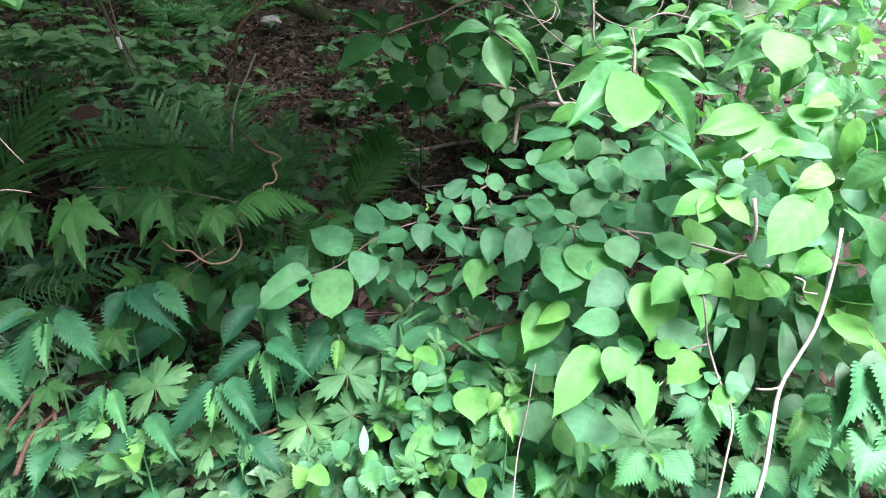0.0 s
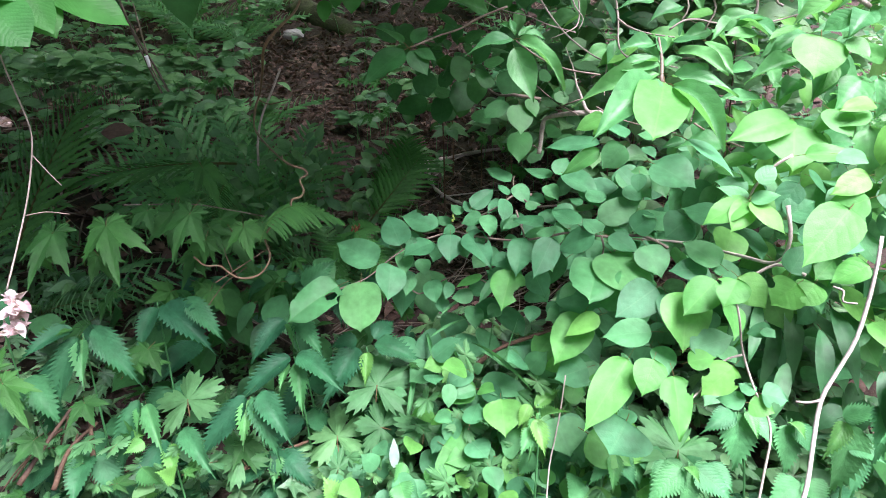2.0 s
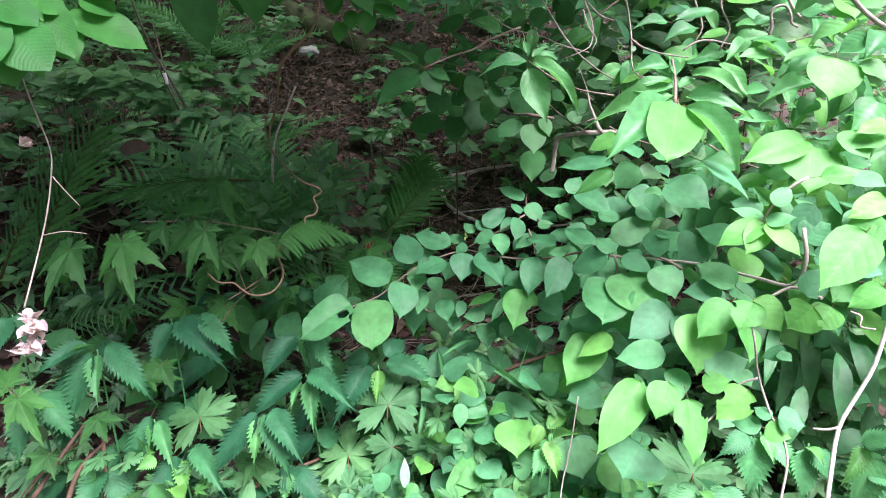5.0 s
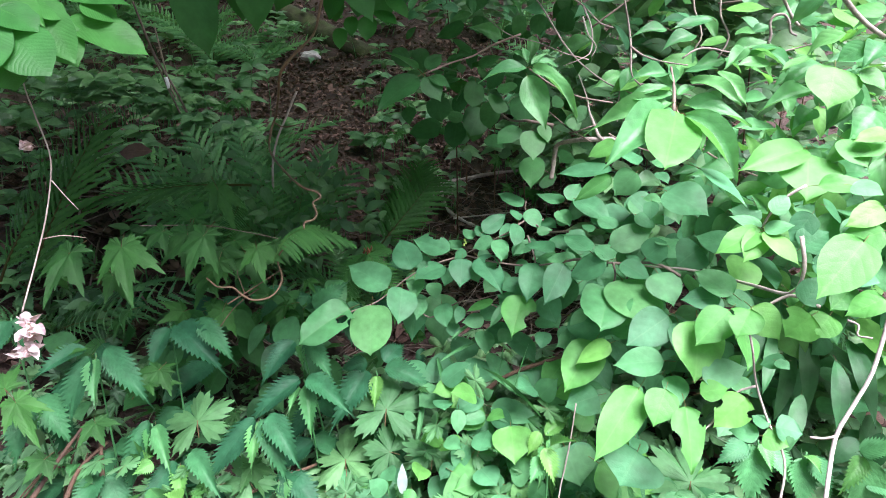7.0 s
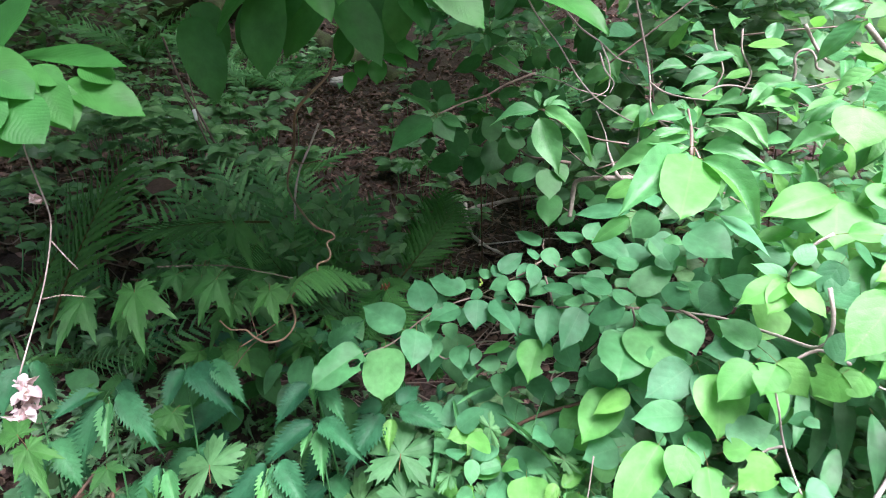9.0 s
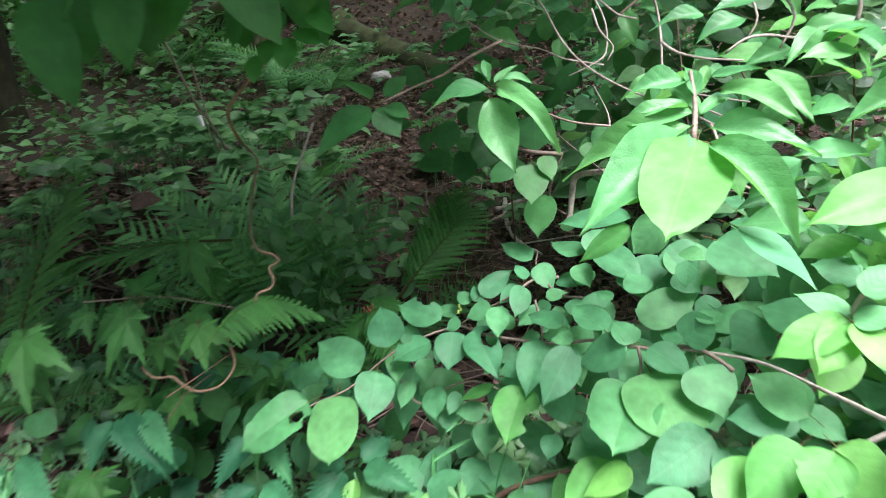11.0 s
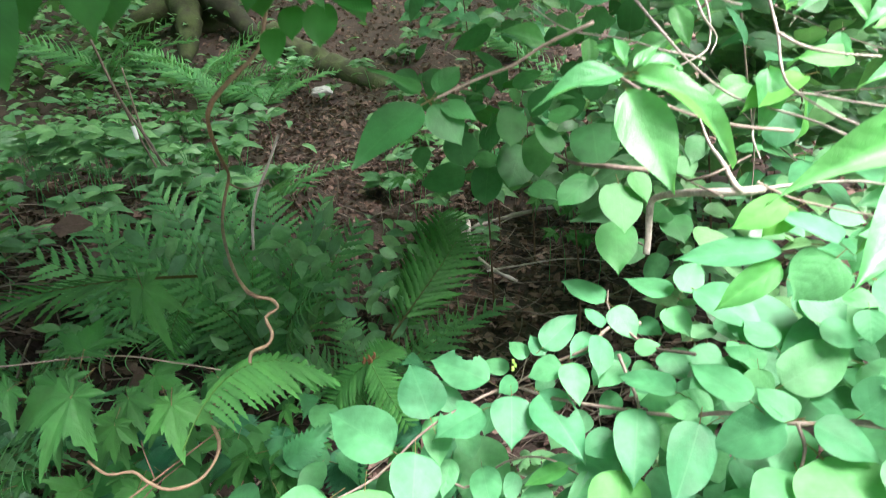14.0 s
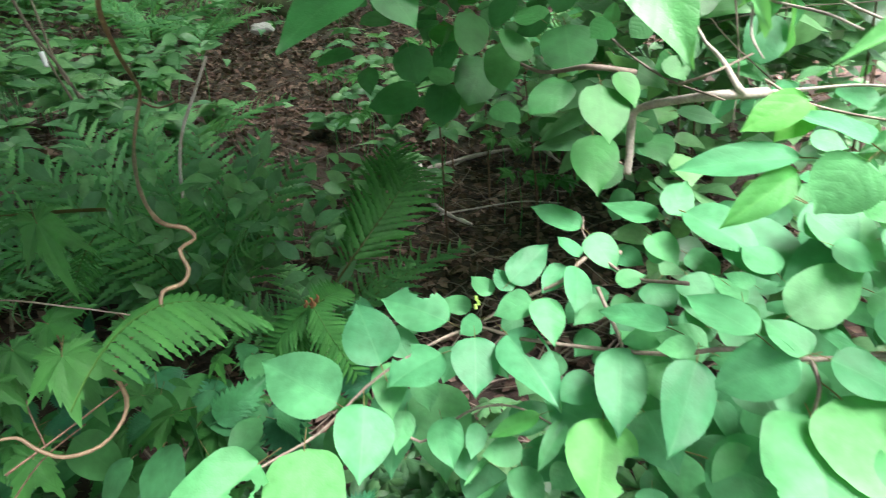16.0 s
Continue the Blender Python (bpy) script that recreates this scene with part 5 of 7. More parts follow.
for path in web:
    part("twig", tube([path], TWIG, 5), high_shrub)


# ---- nettles ----
def nettle_plant(top):
    top = Vector(top)
    foot = Vector((top.x + rng.uniform(-0.04, 0.04), top.y + rng.uniform(0.0, 0.08), 0))
    foot.z = ground(foot.x, foot.y)
    if foot.z > top.z - 0.04:
        foot.z = top.z - 0.04
    e = thing("nettle", foot, "nettle with dark blue-green toothed drooping leaves in pairs", "nettle", "nettles on the bank")
    mid = (top + foot) * 0.5 + Vector((0.01, -0.01, 0))
    part("stem", tube([([foot, mid, top], 0.0028, 0.0014)], GRASS, 5), e)
    turn = rng.uniform(0, 3)
    for k in range(3):
        c = top + (foot - top) * (0.38 + 0.2 * k)
        for s in (0, math.pi):
            a = turn + 1.57 * k + s
            d = Vector((math.cos(a), math.sin(a), -0.55 - 0.1 * k)) * (0.075 + 0.012 * k)
            L(e, "nettle", c, c + d, 0.045 + 0.004 * k, rng.normal(0, 8))
    return e


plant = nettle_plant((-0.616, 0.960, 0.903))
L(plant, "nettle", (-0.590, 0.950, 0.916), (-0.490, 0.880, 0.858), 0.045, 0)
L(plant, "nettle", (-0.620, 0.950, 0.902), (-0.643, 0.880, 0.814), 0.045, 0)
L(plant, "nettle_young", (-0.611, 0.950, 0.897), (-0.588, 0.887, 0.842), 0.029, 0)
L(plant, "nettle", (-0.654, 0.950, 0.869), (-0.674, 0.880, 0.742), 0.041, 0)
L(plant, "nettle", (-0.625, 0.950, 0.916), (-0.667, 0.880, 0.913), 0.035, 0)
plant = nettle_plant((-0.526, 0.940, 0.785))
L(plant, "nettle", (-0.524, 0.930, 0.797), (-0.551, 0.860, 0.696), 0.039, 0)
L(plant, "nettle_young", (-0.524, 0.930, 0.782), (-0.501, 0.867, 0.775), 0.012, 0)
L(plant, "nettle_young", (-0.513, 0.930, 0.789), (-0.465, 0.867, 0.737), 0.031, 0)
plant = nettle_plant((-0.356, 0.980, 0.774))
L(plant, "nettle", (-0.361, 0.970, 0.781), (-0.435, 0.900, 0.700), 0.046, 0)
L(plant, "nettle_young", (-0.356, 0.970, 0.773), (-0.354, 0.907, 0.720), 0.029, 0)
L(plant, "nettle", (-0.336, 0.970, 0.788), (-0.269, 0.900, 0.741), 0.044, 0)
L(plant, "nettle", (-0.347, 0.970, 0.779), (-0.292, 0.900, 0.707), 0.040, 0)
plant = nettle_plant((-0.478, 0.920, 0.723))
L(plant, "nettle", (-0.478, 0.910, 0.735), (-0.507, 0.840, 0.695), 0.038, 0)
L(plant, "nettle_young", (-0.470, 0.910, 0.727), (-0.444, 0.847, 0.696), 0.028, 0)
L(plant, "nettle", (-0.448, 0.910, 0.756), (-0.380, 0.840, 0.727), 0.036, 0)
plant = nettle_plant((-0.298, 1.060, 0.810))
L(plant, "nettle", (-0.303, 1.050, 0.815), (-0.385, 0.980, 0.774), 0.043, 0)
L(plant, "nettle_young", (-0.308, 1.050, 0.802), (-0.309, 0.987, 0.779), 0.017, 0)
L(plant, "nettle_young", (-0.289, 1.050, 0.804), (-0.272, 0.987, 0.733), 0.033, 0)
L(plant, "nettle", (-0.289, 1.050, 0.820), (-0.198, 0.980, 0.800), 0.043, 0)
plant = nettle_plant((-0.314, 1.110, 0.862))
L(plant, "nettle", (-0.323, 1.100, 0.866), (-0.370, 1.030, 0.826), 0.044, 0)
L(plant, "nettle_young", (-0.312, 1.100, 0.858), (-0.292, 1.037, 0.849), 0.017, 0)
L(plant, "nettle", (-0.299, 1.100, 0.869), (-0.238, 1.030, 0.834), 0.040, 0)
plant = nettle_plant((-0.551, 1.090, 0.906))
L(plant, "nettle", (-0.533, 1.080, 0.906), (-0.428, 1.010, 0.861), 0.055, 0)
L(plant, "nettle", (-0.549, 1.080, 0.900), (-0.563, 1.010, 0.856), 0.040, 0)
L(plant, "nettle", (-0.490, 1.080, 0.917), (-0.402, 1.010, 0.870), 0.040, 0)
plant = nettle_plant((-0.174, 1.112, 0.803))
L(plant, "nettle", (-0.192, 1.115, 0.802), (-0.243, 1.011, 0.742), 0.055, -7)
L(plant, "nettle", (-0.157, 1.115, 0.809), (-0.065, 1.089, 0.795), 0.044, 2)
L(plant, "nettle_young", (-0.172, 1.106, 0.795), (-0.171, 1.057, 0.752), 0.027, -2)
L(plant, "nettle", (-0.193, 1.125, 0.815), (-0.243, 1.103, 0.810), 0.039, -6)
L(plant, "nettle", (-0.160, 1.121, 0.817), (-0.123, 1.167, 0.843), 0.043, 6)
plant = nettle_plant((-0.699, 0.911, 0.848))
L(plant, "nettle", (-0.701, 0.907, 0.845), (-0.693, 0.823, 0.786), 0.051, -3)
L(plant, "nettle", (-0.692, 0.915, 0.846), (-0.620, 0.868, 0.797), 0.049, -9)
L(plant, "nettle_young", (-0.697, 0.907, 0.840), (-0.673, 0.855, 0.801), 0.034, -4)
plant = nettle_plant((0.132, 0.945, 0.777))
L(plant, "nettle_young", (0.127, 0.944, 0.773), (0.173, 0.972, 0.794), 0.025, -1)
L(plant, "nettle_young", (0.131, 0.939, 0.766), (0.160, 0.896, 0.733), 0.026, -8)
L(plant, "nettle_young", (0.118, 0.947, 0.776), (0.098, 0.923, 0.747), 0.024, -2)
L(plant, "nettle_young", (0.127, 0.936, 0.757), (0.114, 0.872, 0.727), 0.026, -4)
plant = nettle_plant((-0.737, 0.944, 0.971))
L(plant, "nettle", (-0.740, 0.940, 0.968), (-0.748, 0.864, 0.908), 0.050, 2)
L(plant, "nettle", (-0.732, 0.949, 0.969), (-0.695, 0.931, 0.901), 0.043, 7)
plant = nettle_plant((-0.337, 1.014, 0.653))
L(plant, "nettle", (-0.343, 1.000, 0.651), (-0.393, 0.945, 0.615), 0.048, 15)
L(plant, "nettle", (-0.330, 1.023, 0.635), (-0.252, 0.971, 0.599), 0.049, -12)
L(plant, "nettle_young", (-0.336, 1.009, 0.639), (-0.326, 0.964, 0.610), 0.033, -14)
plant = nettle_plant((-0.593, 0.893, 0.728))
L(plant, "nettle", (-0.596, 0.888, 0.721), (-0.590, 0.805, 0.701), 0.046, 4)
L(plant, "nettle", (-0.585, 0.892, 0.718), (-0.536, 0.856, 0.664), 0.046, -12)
plant = nettle_plant((0.427, 0.865, 0.817))
L(plant, "nettle_mid", (0.416, 0.860, 0.812), (0.414, 0.825, 0.729), 0.064, 0)
L(plant, "nettle_mid", (0.439, 0.860, 0.806), (0.479, 0.825, 0.763), 0.036, 0)
L(plant, "nettle_young", (0.429, 0.860, 0.814), (0.435, 0.825, 0.792), 0.023, 0)
L(plant, "nettle_mid", (0.408, 0.860, 0.814), (0.356, 0.825, 0.804), 0.034, 0)
plant = nettle_plant((0.566, 0.845, 0.811))
L(plant, "nettle_mid", (0.566, 0.840, 0.805), (0.553, 0.805, 0.696), 0.062, 0)
L(plant, "nettle_mid", (0.567, 0.840, 0.775), (0.611, 0.805, 0.765), 0.035, 0)
L(plant, "nettle_mid", (0.556, 0.840, 0.816), (0.592, 0.805, 0.850), 0.033, 0)
L(plant, "nettle_young", (0.561, 0.840, 0.807), (0.520, 0.805, 0.771), 0.029, 0)
plant = nettle_plant((0.492, 0.855, 0.804))
L(plant, "nettle_mid", (0.485, 0.850, 0.797), (0.478, 0.815, 0.732), 0.044, 0)
L(plant, "nettle_mid", (0.496, 0.850, 0.799), (0.519, 0.815, 0.764), 0.037, 0)
L(plant, "nettle_young", (0.490, 0.850, 0.801), (0.494, 0.815, 0.803), 0.021, 0)
plant = nettle_plant((0.337, 0.825, 0.752))
L(plant, "nettle_mid", (0.346, 0.820, 0.744), (0.394, 0.785, 0.717), 0.047, 0)
L(plant, "nettle_mid", (0.325, 0.820, 0.744), (0.270, 0.785, 0.715), 0.045, 0)
L(plant, "nettle_mid", (0.335, 0.820, 0.740), (0.331, 0.785, 0.699), 0.047, 0)
L(plant, "nettle_young", (0.334, 0.820, 0.748), (0.341, 0.785, 0.750), 0.019, 0)
plant = nettle_plant((0.123, 0.845, 0.818))
L(plant, "nettle_young", (0.116, 0.840, 0.814), (0.129, 0.805, 0.777), 0.028, 0)
L(plant, "nettle_young", (0.124, 0.840, 0.818), (0.146, 0.805, 0.853), 0.021, 0)
L(plant, "nettle_young", (0.112, 0.840, 0.799), (0.092, 0.805, 0.777), 0.025, 0)
plant = nettle_plant((0.492, 0.805, 0.739))
L(plant, "nettle_mid", (0.483, 0.800, 0.739), (0.430, 0.765, 0.720), 0.045, 0)
L(plant, "nettle_mid", (0.495, 0.800, 0.739), (0.512, 0.765, 0.720), 0.044, 0)

# ---- hand-shaped leaves ----
lobed = thing("lobed_herb", (-0.55, 1.25, ground(-0.55, 1.25)), "herb with toothed hand-shaped green leaves", "herb")
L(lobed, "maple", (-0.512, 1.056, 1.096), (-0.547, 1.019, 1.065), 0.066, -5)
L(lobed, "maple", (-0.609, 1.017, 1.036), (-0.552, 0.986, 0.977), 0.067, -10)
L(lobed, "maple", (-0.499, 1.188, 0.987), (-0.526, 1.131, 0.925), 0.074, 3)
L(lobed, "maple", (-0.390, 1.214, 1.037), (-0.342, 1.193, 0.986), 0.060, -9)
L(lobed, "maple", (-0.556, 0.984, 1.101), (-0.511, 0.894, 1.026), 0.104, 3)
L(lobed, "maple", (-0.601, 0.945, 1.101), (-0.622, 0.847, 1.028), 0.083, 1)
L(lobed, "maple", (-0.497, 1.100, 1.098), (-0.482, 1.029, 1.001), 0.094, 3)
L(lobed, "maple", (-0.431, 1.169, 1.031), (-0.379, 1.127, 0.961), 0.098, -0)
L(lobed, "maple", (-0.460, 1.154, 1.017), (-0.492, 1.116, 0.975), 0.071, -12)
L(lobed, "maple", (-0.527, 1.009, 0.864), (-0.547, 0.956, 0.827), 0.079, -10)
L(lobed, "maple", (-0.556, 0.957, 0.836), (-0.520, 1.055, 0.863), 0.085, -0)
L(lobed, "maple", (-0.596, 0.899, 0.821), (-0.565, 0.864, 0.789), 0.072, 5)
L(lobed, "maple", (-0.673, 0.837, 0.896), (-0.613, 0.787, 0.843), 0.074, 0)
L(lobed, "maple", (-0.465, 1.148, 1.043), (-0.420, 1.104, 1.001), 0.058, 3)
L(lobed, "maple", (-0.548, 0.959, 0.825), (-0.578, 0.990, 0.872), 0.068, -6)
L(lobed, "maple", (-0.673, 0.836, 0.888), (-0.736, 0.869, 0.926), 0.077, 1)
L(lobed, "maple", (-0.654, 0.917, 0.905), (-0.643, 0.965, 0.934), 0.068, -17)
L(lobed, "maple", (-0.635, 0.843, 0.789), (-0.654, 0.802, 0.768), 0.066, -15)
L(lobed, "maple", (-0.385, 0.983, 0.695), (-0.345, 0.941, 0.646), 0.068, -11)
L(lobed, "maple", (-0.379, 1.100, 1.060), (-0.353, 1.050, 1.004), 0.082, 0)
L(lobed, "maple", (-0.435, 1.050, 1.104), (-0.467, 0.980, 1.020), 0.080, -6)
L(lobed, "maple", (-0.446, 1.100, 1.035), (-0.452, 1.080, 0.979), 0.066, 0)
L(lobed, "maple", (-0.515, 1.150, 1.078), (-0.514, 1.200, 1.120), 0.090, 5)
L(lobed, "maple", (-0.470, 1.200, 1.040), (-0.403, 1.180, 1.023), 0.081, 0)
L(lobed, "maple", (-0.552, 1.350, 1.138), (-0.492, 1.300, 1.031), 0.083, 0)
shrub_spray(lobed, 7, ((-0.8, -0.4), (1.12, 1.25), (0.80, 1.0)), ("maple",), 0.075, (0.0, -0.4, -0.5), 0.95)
# Dark leaf kinds chosen; part of the shade beneath the ferns is their colour.
under = thing("shade_herb", (-0.45, 1.45, ground(-0.45, 1.45)), "leafy herb beneath ferns, deep shade put into its leaf colours", "herb")
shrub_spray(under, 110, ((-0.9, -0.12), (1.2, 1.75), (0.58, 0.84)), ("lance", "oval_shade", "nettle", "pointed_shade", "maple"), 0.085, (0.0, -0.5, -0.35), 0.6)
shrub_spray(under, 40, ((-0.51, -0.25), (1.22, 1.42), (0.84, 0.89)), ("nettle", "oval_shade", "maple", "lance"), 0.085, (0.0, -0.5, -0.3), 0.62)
cut = thing("cranesbill", (-0.2, 1.1, ground(-0.2, 1.1)), "low herb with deeply cut round palmate leaves", "herb")
L(cut, "cut", (-0.153, 1.079, 0.739), (-0.153, 1.140, 0.791), 0.141, 2)
L(cut, "cut", (-0.468, 0.982, 0.766), (-0.486, 1.047, 0.803), 0.122, -14)
L(cut, "cut", (-0.231, 1.060, 0.643), (-0.245, 1.138, 0.674), 0.118, -7)
L(cut, "cut", (0.354, 0.914, 0.710), (0.380, 0.998, 0.745), 0.132, 4)
L(cut, "cut", (-0.062, 0.998, 0.698), (-0.066, 1.061, 0.728), 0.099, 8)
L(cut, "cut", (-0.145, 1.051, 0.668), (-0.198, 1.052, 0.678), 0.103, -7)
L(cut, "cut", (0.012, 0.969, 0.724), (0.032, 0.996, 0.740), 0.069, -2)
L(cut, "cut", (-0.252, 1.037, 0.592), (-0.284, 1.089, 0.617), 0.099, 4)
L(cut, "cut", (-0.380, 0.963, 0.663), (-0.421, 0.999, 0.695), 0.093, -9)
low = thing("low_seedlings", (0.0, 1.05, ground(0.0, 1.05)), "low seedlings with small oval leaves among nettles", "seedlings")
L(low, "oval", (-0.060, 1.270, 0.903), (-0.051, 1.187, 0.822), 0.074, -1)
L(low, "oval", (-0.048, 1.142, 0.867), (-0.040, 1.087, 0.834), 0.000, -6)
L(low, "oval", (-0.061, 1.279, 0.875), (-0.055, 1.198, 0.822), 0.070, 5)
L(low, "oval", (-0.001, 1.216, 0.825), (-0.022, 1.164, 0.799), 0.057, -2)
L(low, "oval", (0.083, 1.192, 0.854), (0.022, 1.182, 0.839), 0.056, 16)
L(low, "oval", (0.113, 1.079, 0.834), (0.125, 1.029, 0.794), 0.058, -4)
L(low, "oval", (0.083, 1.189, 0.849), (0.129, 1.140, 0.812), 0.056, -15)
L(low, "young", (0.032, 1.010, 0.770), (-0.037, 1.003, 0.762), 0.051, -1)
L(low, "young", (0.073, 0.968, 0.773), (0.077, 0.911, 0.741), 0.066, 10)
L(low, "young", (-0.025, 0.949, 0.698), (0.022, 0.927, 0.677), 0.090, 7)
L(low, "young", (0.068, 0.932, 0.685), (0.113, 0.917, 0.676), 0.070, -3)
L(low, "oval", (0.002, 1.007, 0.744), (0.051, 0.982, 0.727), 0.061, -1)
L(low, "oval", (0.154, 1.031, 0.809), (0.183, 0.988, 0.790), 0.071, -9)
L(low, "oval", (0.043, 1.106, 0.804), (0.076, 1.139, 0.812), 0.065, 12)
L(low, "oval", (-0.108, 1.275, 0.901), (-0.112, 1.179, 0.839), 0.058, 2)
L(low, "oval", (-0.132, 1.028, 0.648), (-0.106, 0.976, 0.627), 0.039, -10)
L(low, "oval", (0.022, 0.949, 0.705), (0.049, 0.916, 0.696), 0.049, -10)
L(low, "oval", (0.104, 0.928, 0.710), (0.069, 0.945, 0.708), 0.049, -6)
L(low, "oval", (-0.197, 1.036, 0.618), (-0.152, 1.013, 0.600), 0.067, 7)
L(low, "oval", (-0.233, 1.057, 0.627), (-0.214, 1.007, 0.602), 0.056, -7)
L(low, "young", (0.172, 1.068, 0.846), (0.128, 1.012, 0.819), 0.051, -3)
L(low, "young", (0.012, 1.059, 0.793), (-0.027, 1.015, 0.783), 0.051, -2)
L(low, "oval", (-0.078, 1.166, 0.797), (-0.033, 1.144, 0.773), 0.067, 13)
L(low, "oval", (0.033, 1.128, 0.816), (0.001, 1.079, 0.794), 0.064, 7)
L(low, "oval", (-0.123, 1.167, 0.797), (-0.075, 1.117, 0.762), 0.056, -14)
L(low, "oval", (-0.052, 1.091, 0.775), (-0.092, 1.070, 0.752), 0.054, 9)
L(low, "oval", (0.041, 1.014, 0.784), (0.125, 0.976, 0.780), 0.040, 12)
L(low, "oval", (0.022, 1.213, 0.875), (0.079, 1.227, 0.888), 0.041, -8)
L(low, "oval", (0.141, 1.172, 0.892), (0.169, 1.135, 0.883), 0.055, -0)
for i in range(60):
    p = Vector((rng.uniform(-0.2, 0.3), rng.uniform(0.95, 1.12), rng.uniform(0.58, 0.80)))
    d = Vector((rng.normal(0, 0.7), -0.5, rng.normal(-0.2, 0.4))).normalized() * rng.uniform(0.026, 0.045)
    L(low, ("oval", "nettle_mid", "maple", "oval", "cut")[i % 5], p, p + d, d.length * 0.75, rng.normal(0, 15))
foot = thing("low_herb", (0.28, 0.98, ground(0.28, 0.98)), "low herb with small fresh oval leaves at shrub's foot", "herb")
shrub_spray(foot, 90, ((0.02, 0.40), (0.88, 1.05), (0.50, 0.72)), ("oval", "young", "maple", "oval", "nettle_mid"), 0.052, (0.0, -0.6, -0.2), 0.75)
shrub_spray(foot, 75, ((-0.06, 0.30), (0.90, 1.08), (0.60, 0.84)), ("oval", "young", "oval", "cut"), 0.05, (0.0, -0.6, -0.25), 0.75)
L(foot, "oval", (0.174, 0.930, 0.769), (0.200, 0.880, 0.713), 0.050, 0)
L(foot, "oval", (0.221, 0.920, 0.731), (0.281, 0.880, 0.699), 0.062, 0)
L(foot, "nettle_mid", (0.242, 0.880, 0.731), (0.198, 0.840, 0.700), 0.030, 0)
L(foot, "nettle_mid", (0.244, 0.880, 0.731), (0.274, 0.840, 0.698), 0.032, 0)
L(foot, "nettle_young", (0.240, 0.870, 0.736), (0.235, 0.830, 0.695), 0.026, 0)
L(foot, "nettle_mid", (0.318, 0.860, 0.730), (0.284, 0.820, 0.695), 0.033, 0)
L(foot, "nettle_mid", (0.318, 0.860, 0.733), (0.343, 0.820, 0.705), 0.033, 0)
L(foot, "nettle_mid", (0.374, 0.840, 0.739), (0.333, 0.800, 0.718), 0.032, 0)
L(foot, "nettle_mid", (0.374, 0.840, 0.739), (0.398, 0.800, 0.722), 0.033, 0)
L(foot, "young", (0.032, 0.950, 0.684), (-0.021, 0.920, 0.685), 0.043, 0)
L(foot, "young", (0.088, 0.930, 0.698), (0.091, 0.880, 0.646), 0.037, 0)
L(foot, "oval", (0.086, 0.980, 0.767), (0.066, 0.950, 0.721), 0.044, 0)
L(foot, "oval", (0.031, 1.000, 0.774), (-0.012, 0.980, 0.772), 0.025, 0)
L(foot, "cut", (0.004, 0.980, 0.698), (0.009, 1.000, 0.746), 0.070, 0)
L(foot, "nettle_young", (0.124, 0.950, 0.749), (0.140, 0.900, 0.687), 0.028, 0)
L(foot, "nettle_young", (0.122, 0.950, 0.747), (0.106, 0.920, 0.704), 0.025, 0)
L(foot, "nettle_young", (0.121, 0.960, 0.748), (0.167, 0.980, 0.784), 0.031, 0)
L(foot, "oval", (0.054, 0.950, 0.695), (0.036, 0.930, 0.665), 0.028, 0)
L(foot, "oval", (0.113, 0.950, 0.684), (0.083, 0.930, 0.708), 0.030, 0)
shrub_spray(foot, 130, ((-0.22, 0.42), (0.86, 0.98), (0.55, 0.70)), ("cut", "oval", "young", "cut", "nettle_young"), 0.045, (0.0, -0.55, 0.0), 0.8)
blades = thing("grass_tuft", (0.0, 1.1, ground(0.0, 1.1)), "few narrow grass blades standing among herbs", "grass")
L(blades, "grass", (-0.095, 1.030, 0.683), (-0.076, 1.143, 0.796), 0.010, 2)
L(blades, "grass", (-0.035, 1.064, 0.756), (-0.068, 1.188, 0.824), 0.009, -4)
L(blades, "grass", (-0.024, 1.045, 0.749), (0.000, 1.149, 0.806), 0.009, 5)
L(blades, "grass", (0.120, 0.933, 0.810), (0.022, 1.063, 0.857), 0.002, 4)
L(blades, "grass", (0.074, 0.987, 0.820), (0.110, 1.054, 0.894), 0.002, 0)
L(blades, "grass", (0.051, 1.012, 0.818), (0.068, 1.100, 0.885), 0.002, -8)
L(blades, "grass", (0.017, 1.014, 0.784), (-0.031, 1.127, 0.839), 0.002, 18)
L(blades, "grass", (0.093, 0.990, 0.814), (0.041, 1.024, 0.843), 0.012, 11)
L(blades, "grass", (-0.031, 1.134, 0.859), (0.022, 1.190, 0.884), 0.007, -1)
L(blades, "grass", (-0.052, 1.118, 0.820), (0.022, 1.175, 0.843), 0.007, 1)
lances = thing("long_leaved_herb", (0.6, 1.15, ground(0.6, 1.15)), "herb with long narrow dark drooping leaves under shrub", "herb")
L(lances, "lance", (0.609, 1.116, 0.884), (0.653, 0.967, 0.859), 0.030, 6)
L(lances, "lance", (0.601, 1.119, 0.882), (0.575, 0.988, 0.807), 0.033, -0)
L(lances, "lance", (0.584, 1.122, 0.870), (0.536, 1.012, 0.772), 0.032, -7)
L(lances, "lance", (0.502, 1.016, 0.924), (0.462, 0.929, 0.866), 0.023, 2)
L(lances, "lance", (0.566, 0.945, 0.907), (0.549, 0.864, 0.838), 0.028, 1)
L(lances, "lance", (0.555, 1.006, 0.957), (0.649, 0.969, 0.935), 0.028, -14)
L(lances, "lance", (0.487, 1.024, 0.930), (0.435, 0.964, 0.858), 0.027, 8)
L(lances, "lance", (0.596, 0.977, 0.931), (0.599, 0.864, 0.857), 0.029, 10)
L(lances, "lance", (0.531, 0.961, 0.841), (0.487, 0.889, 0.785), 0.027, 9)

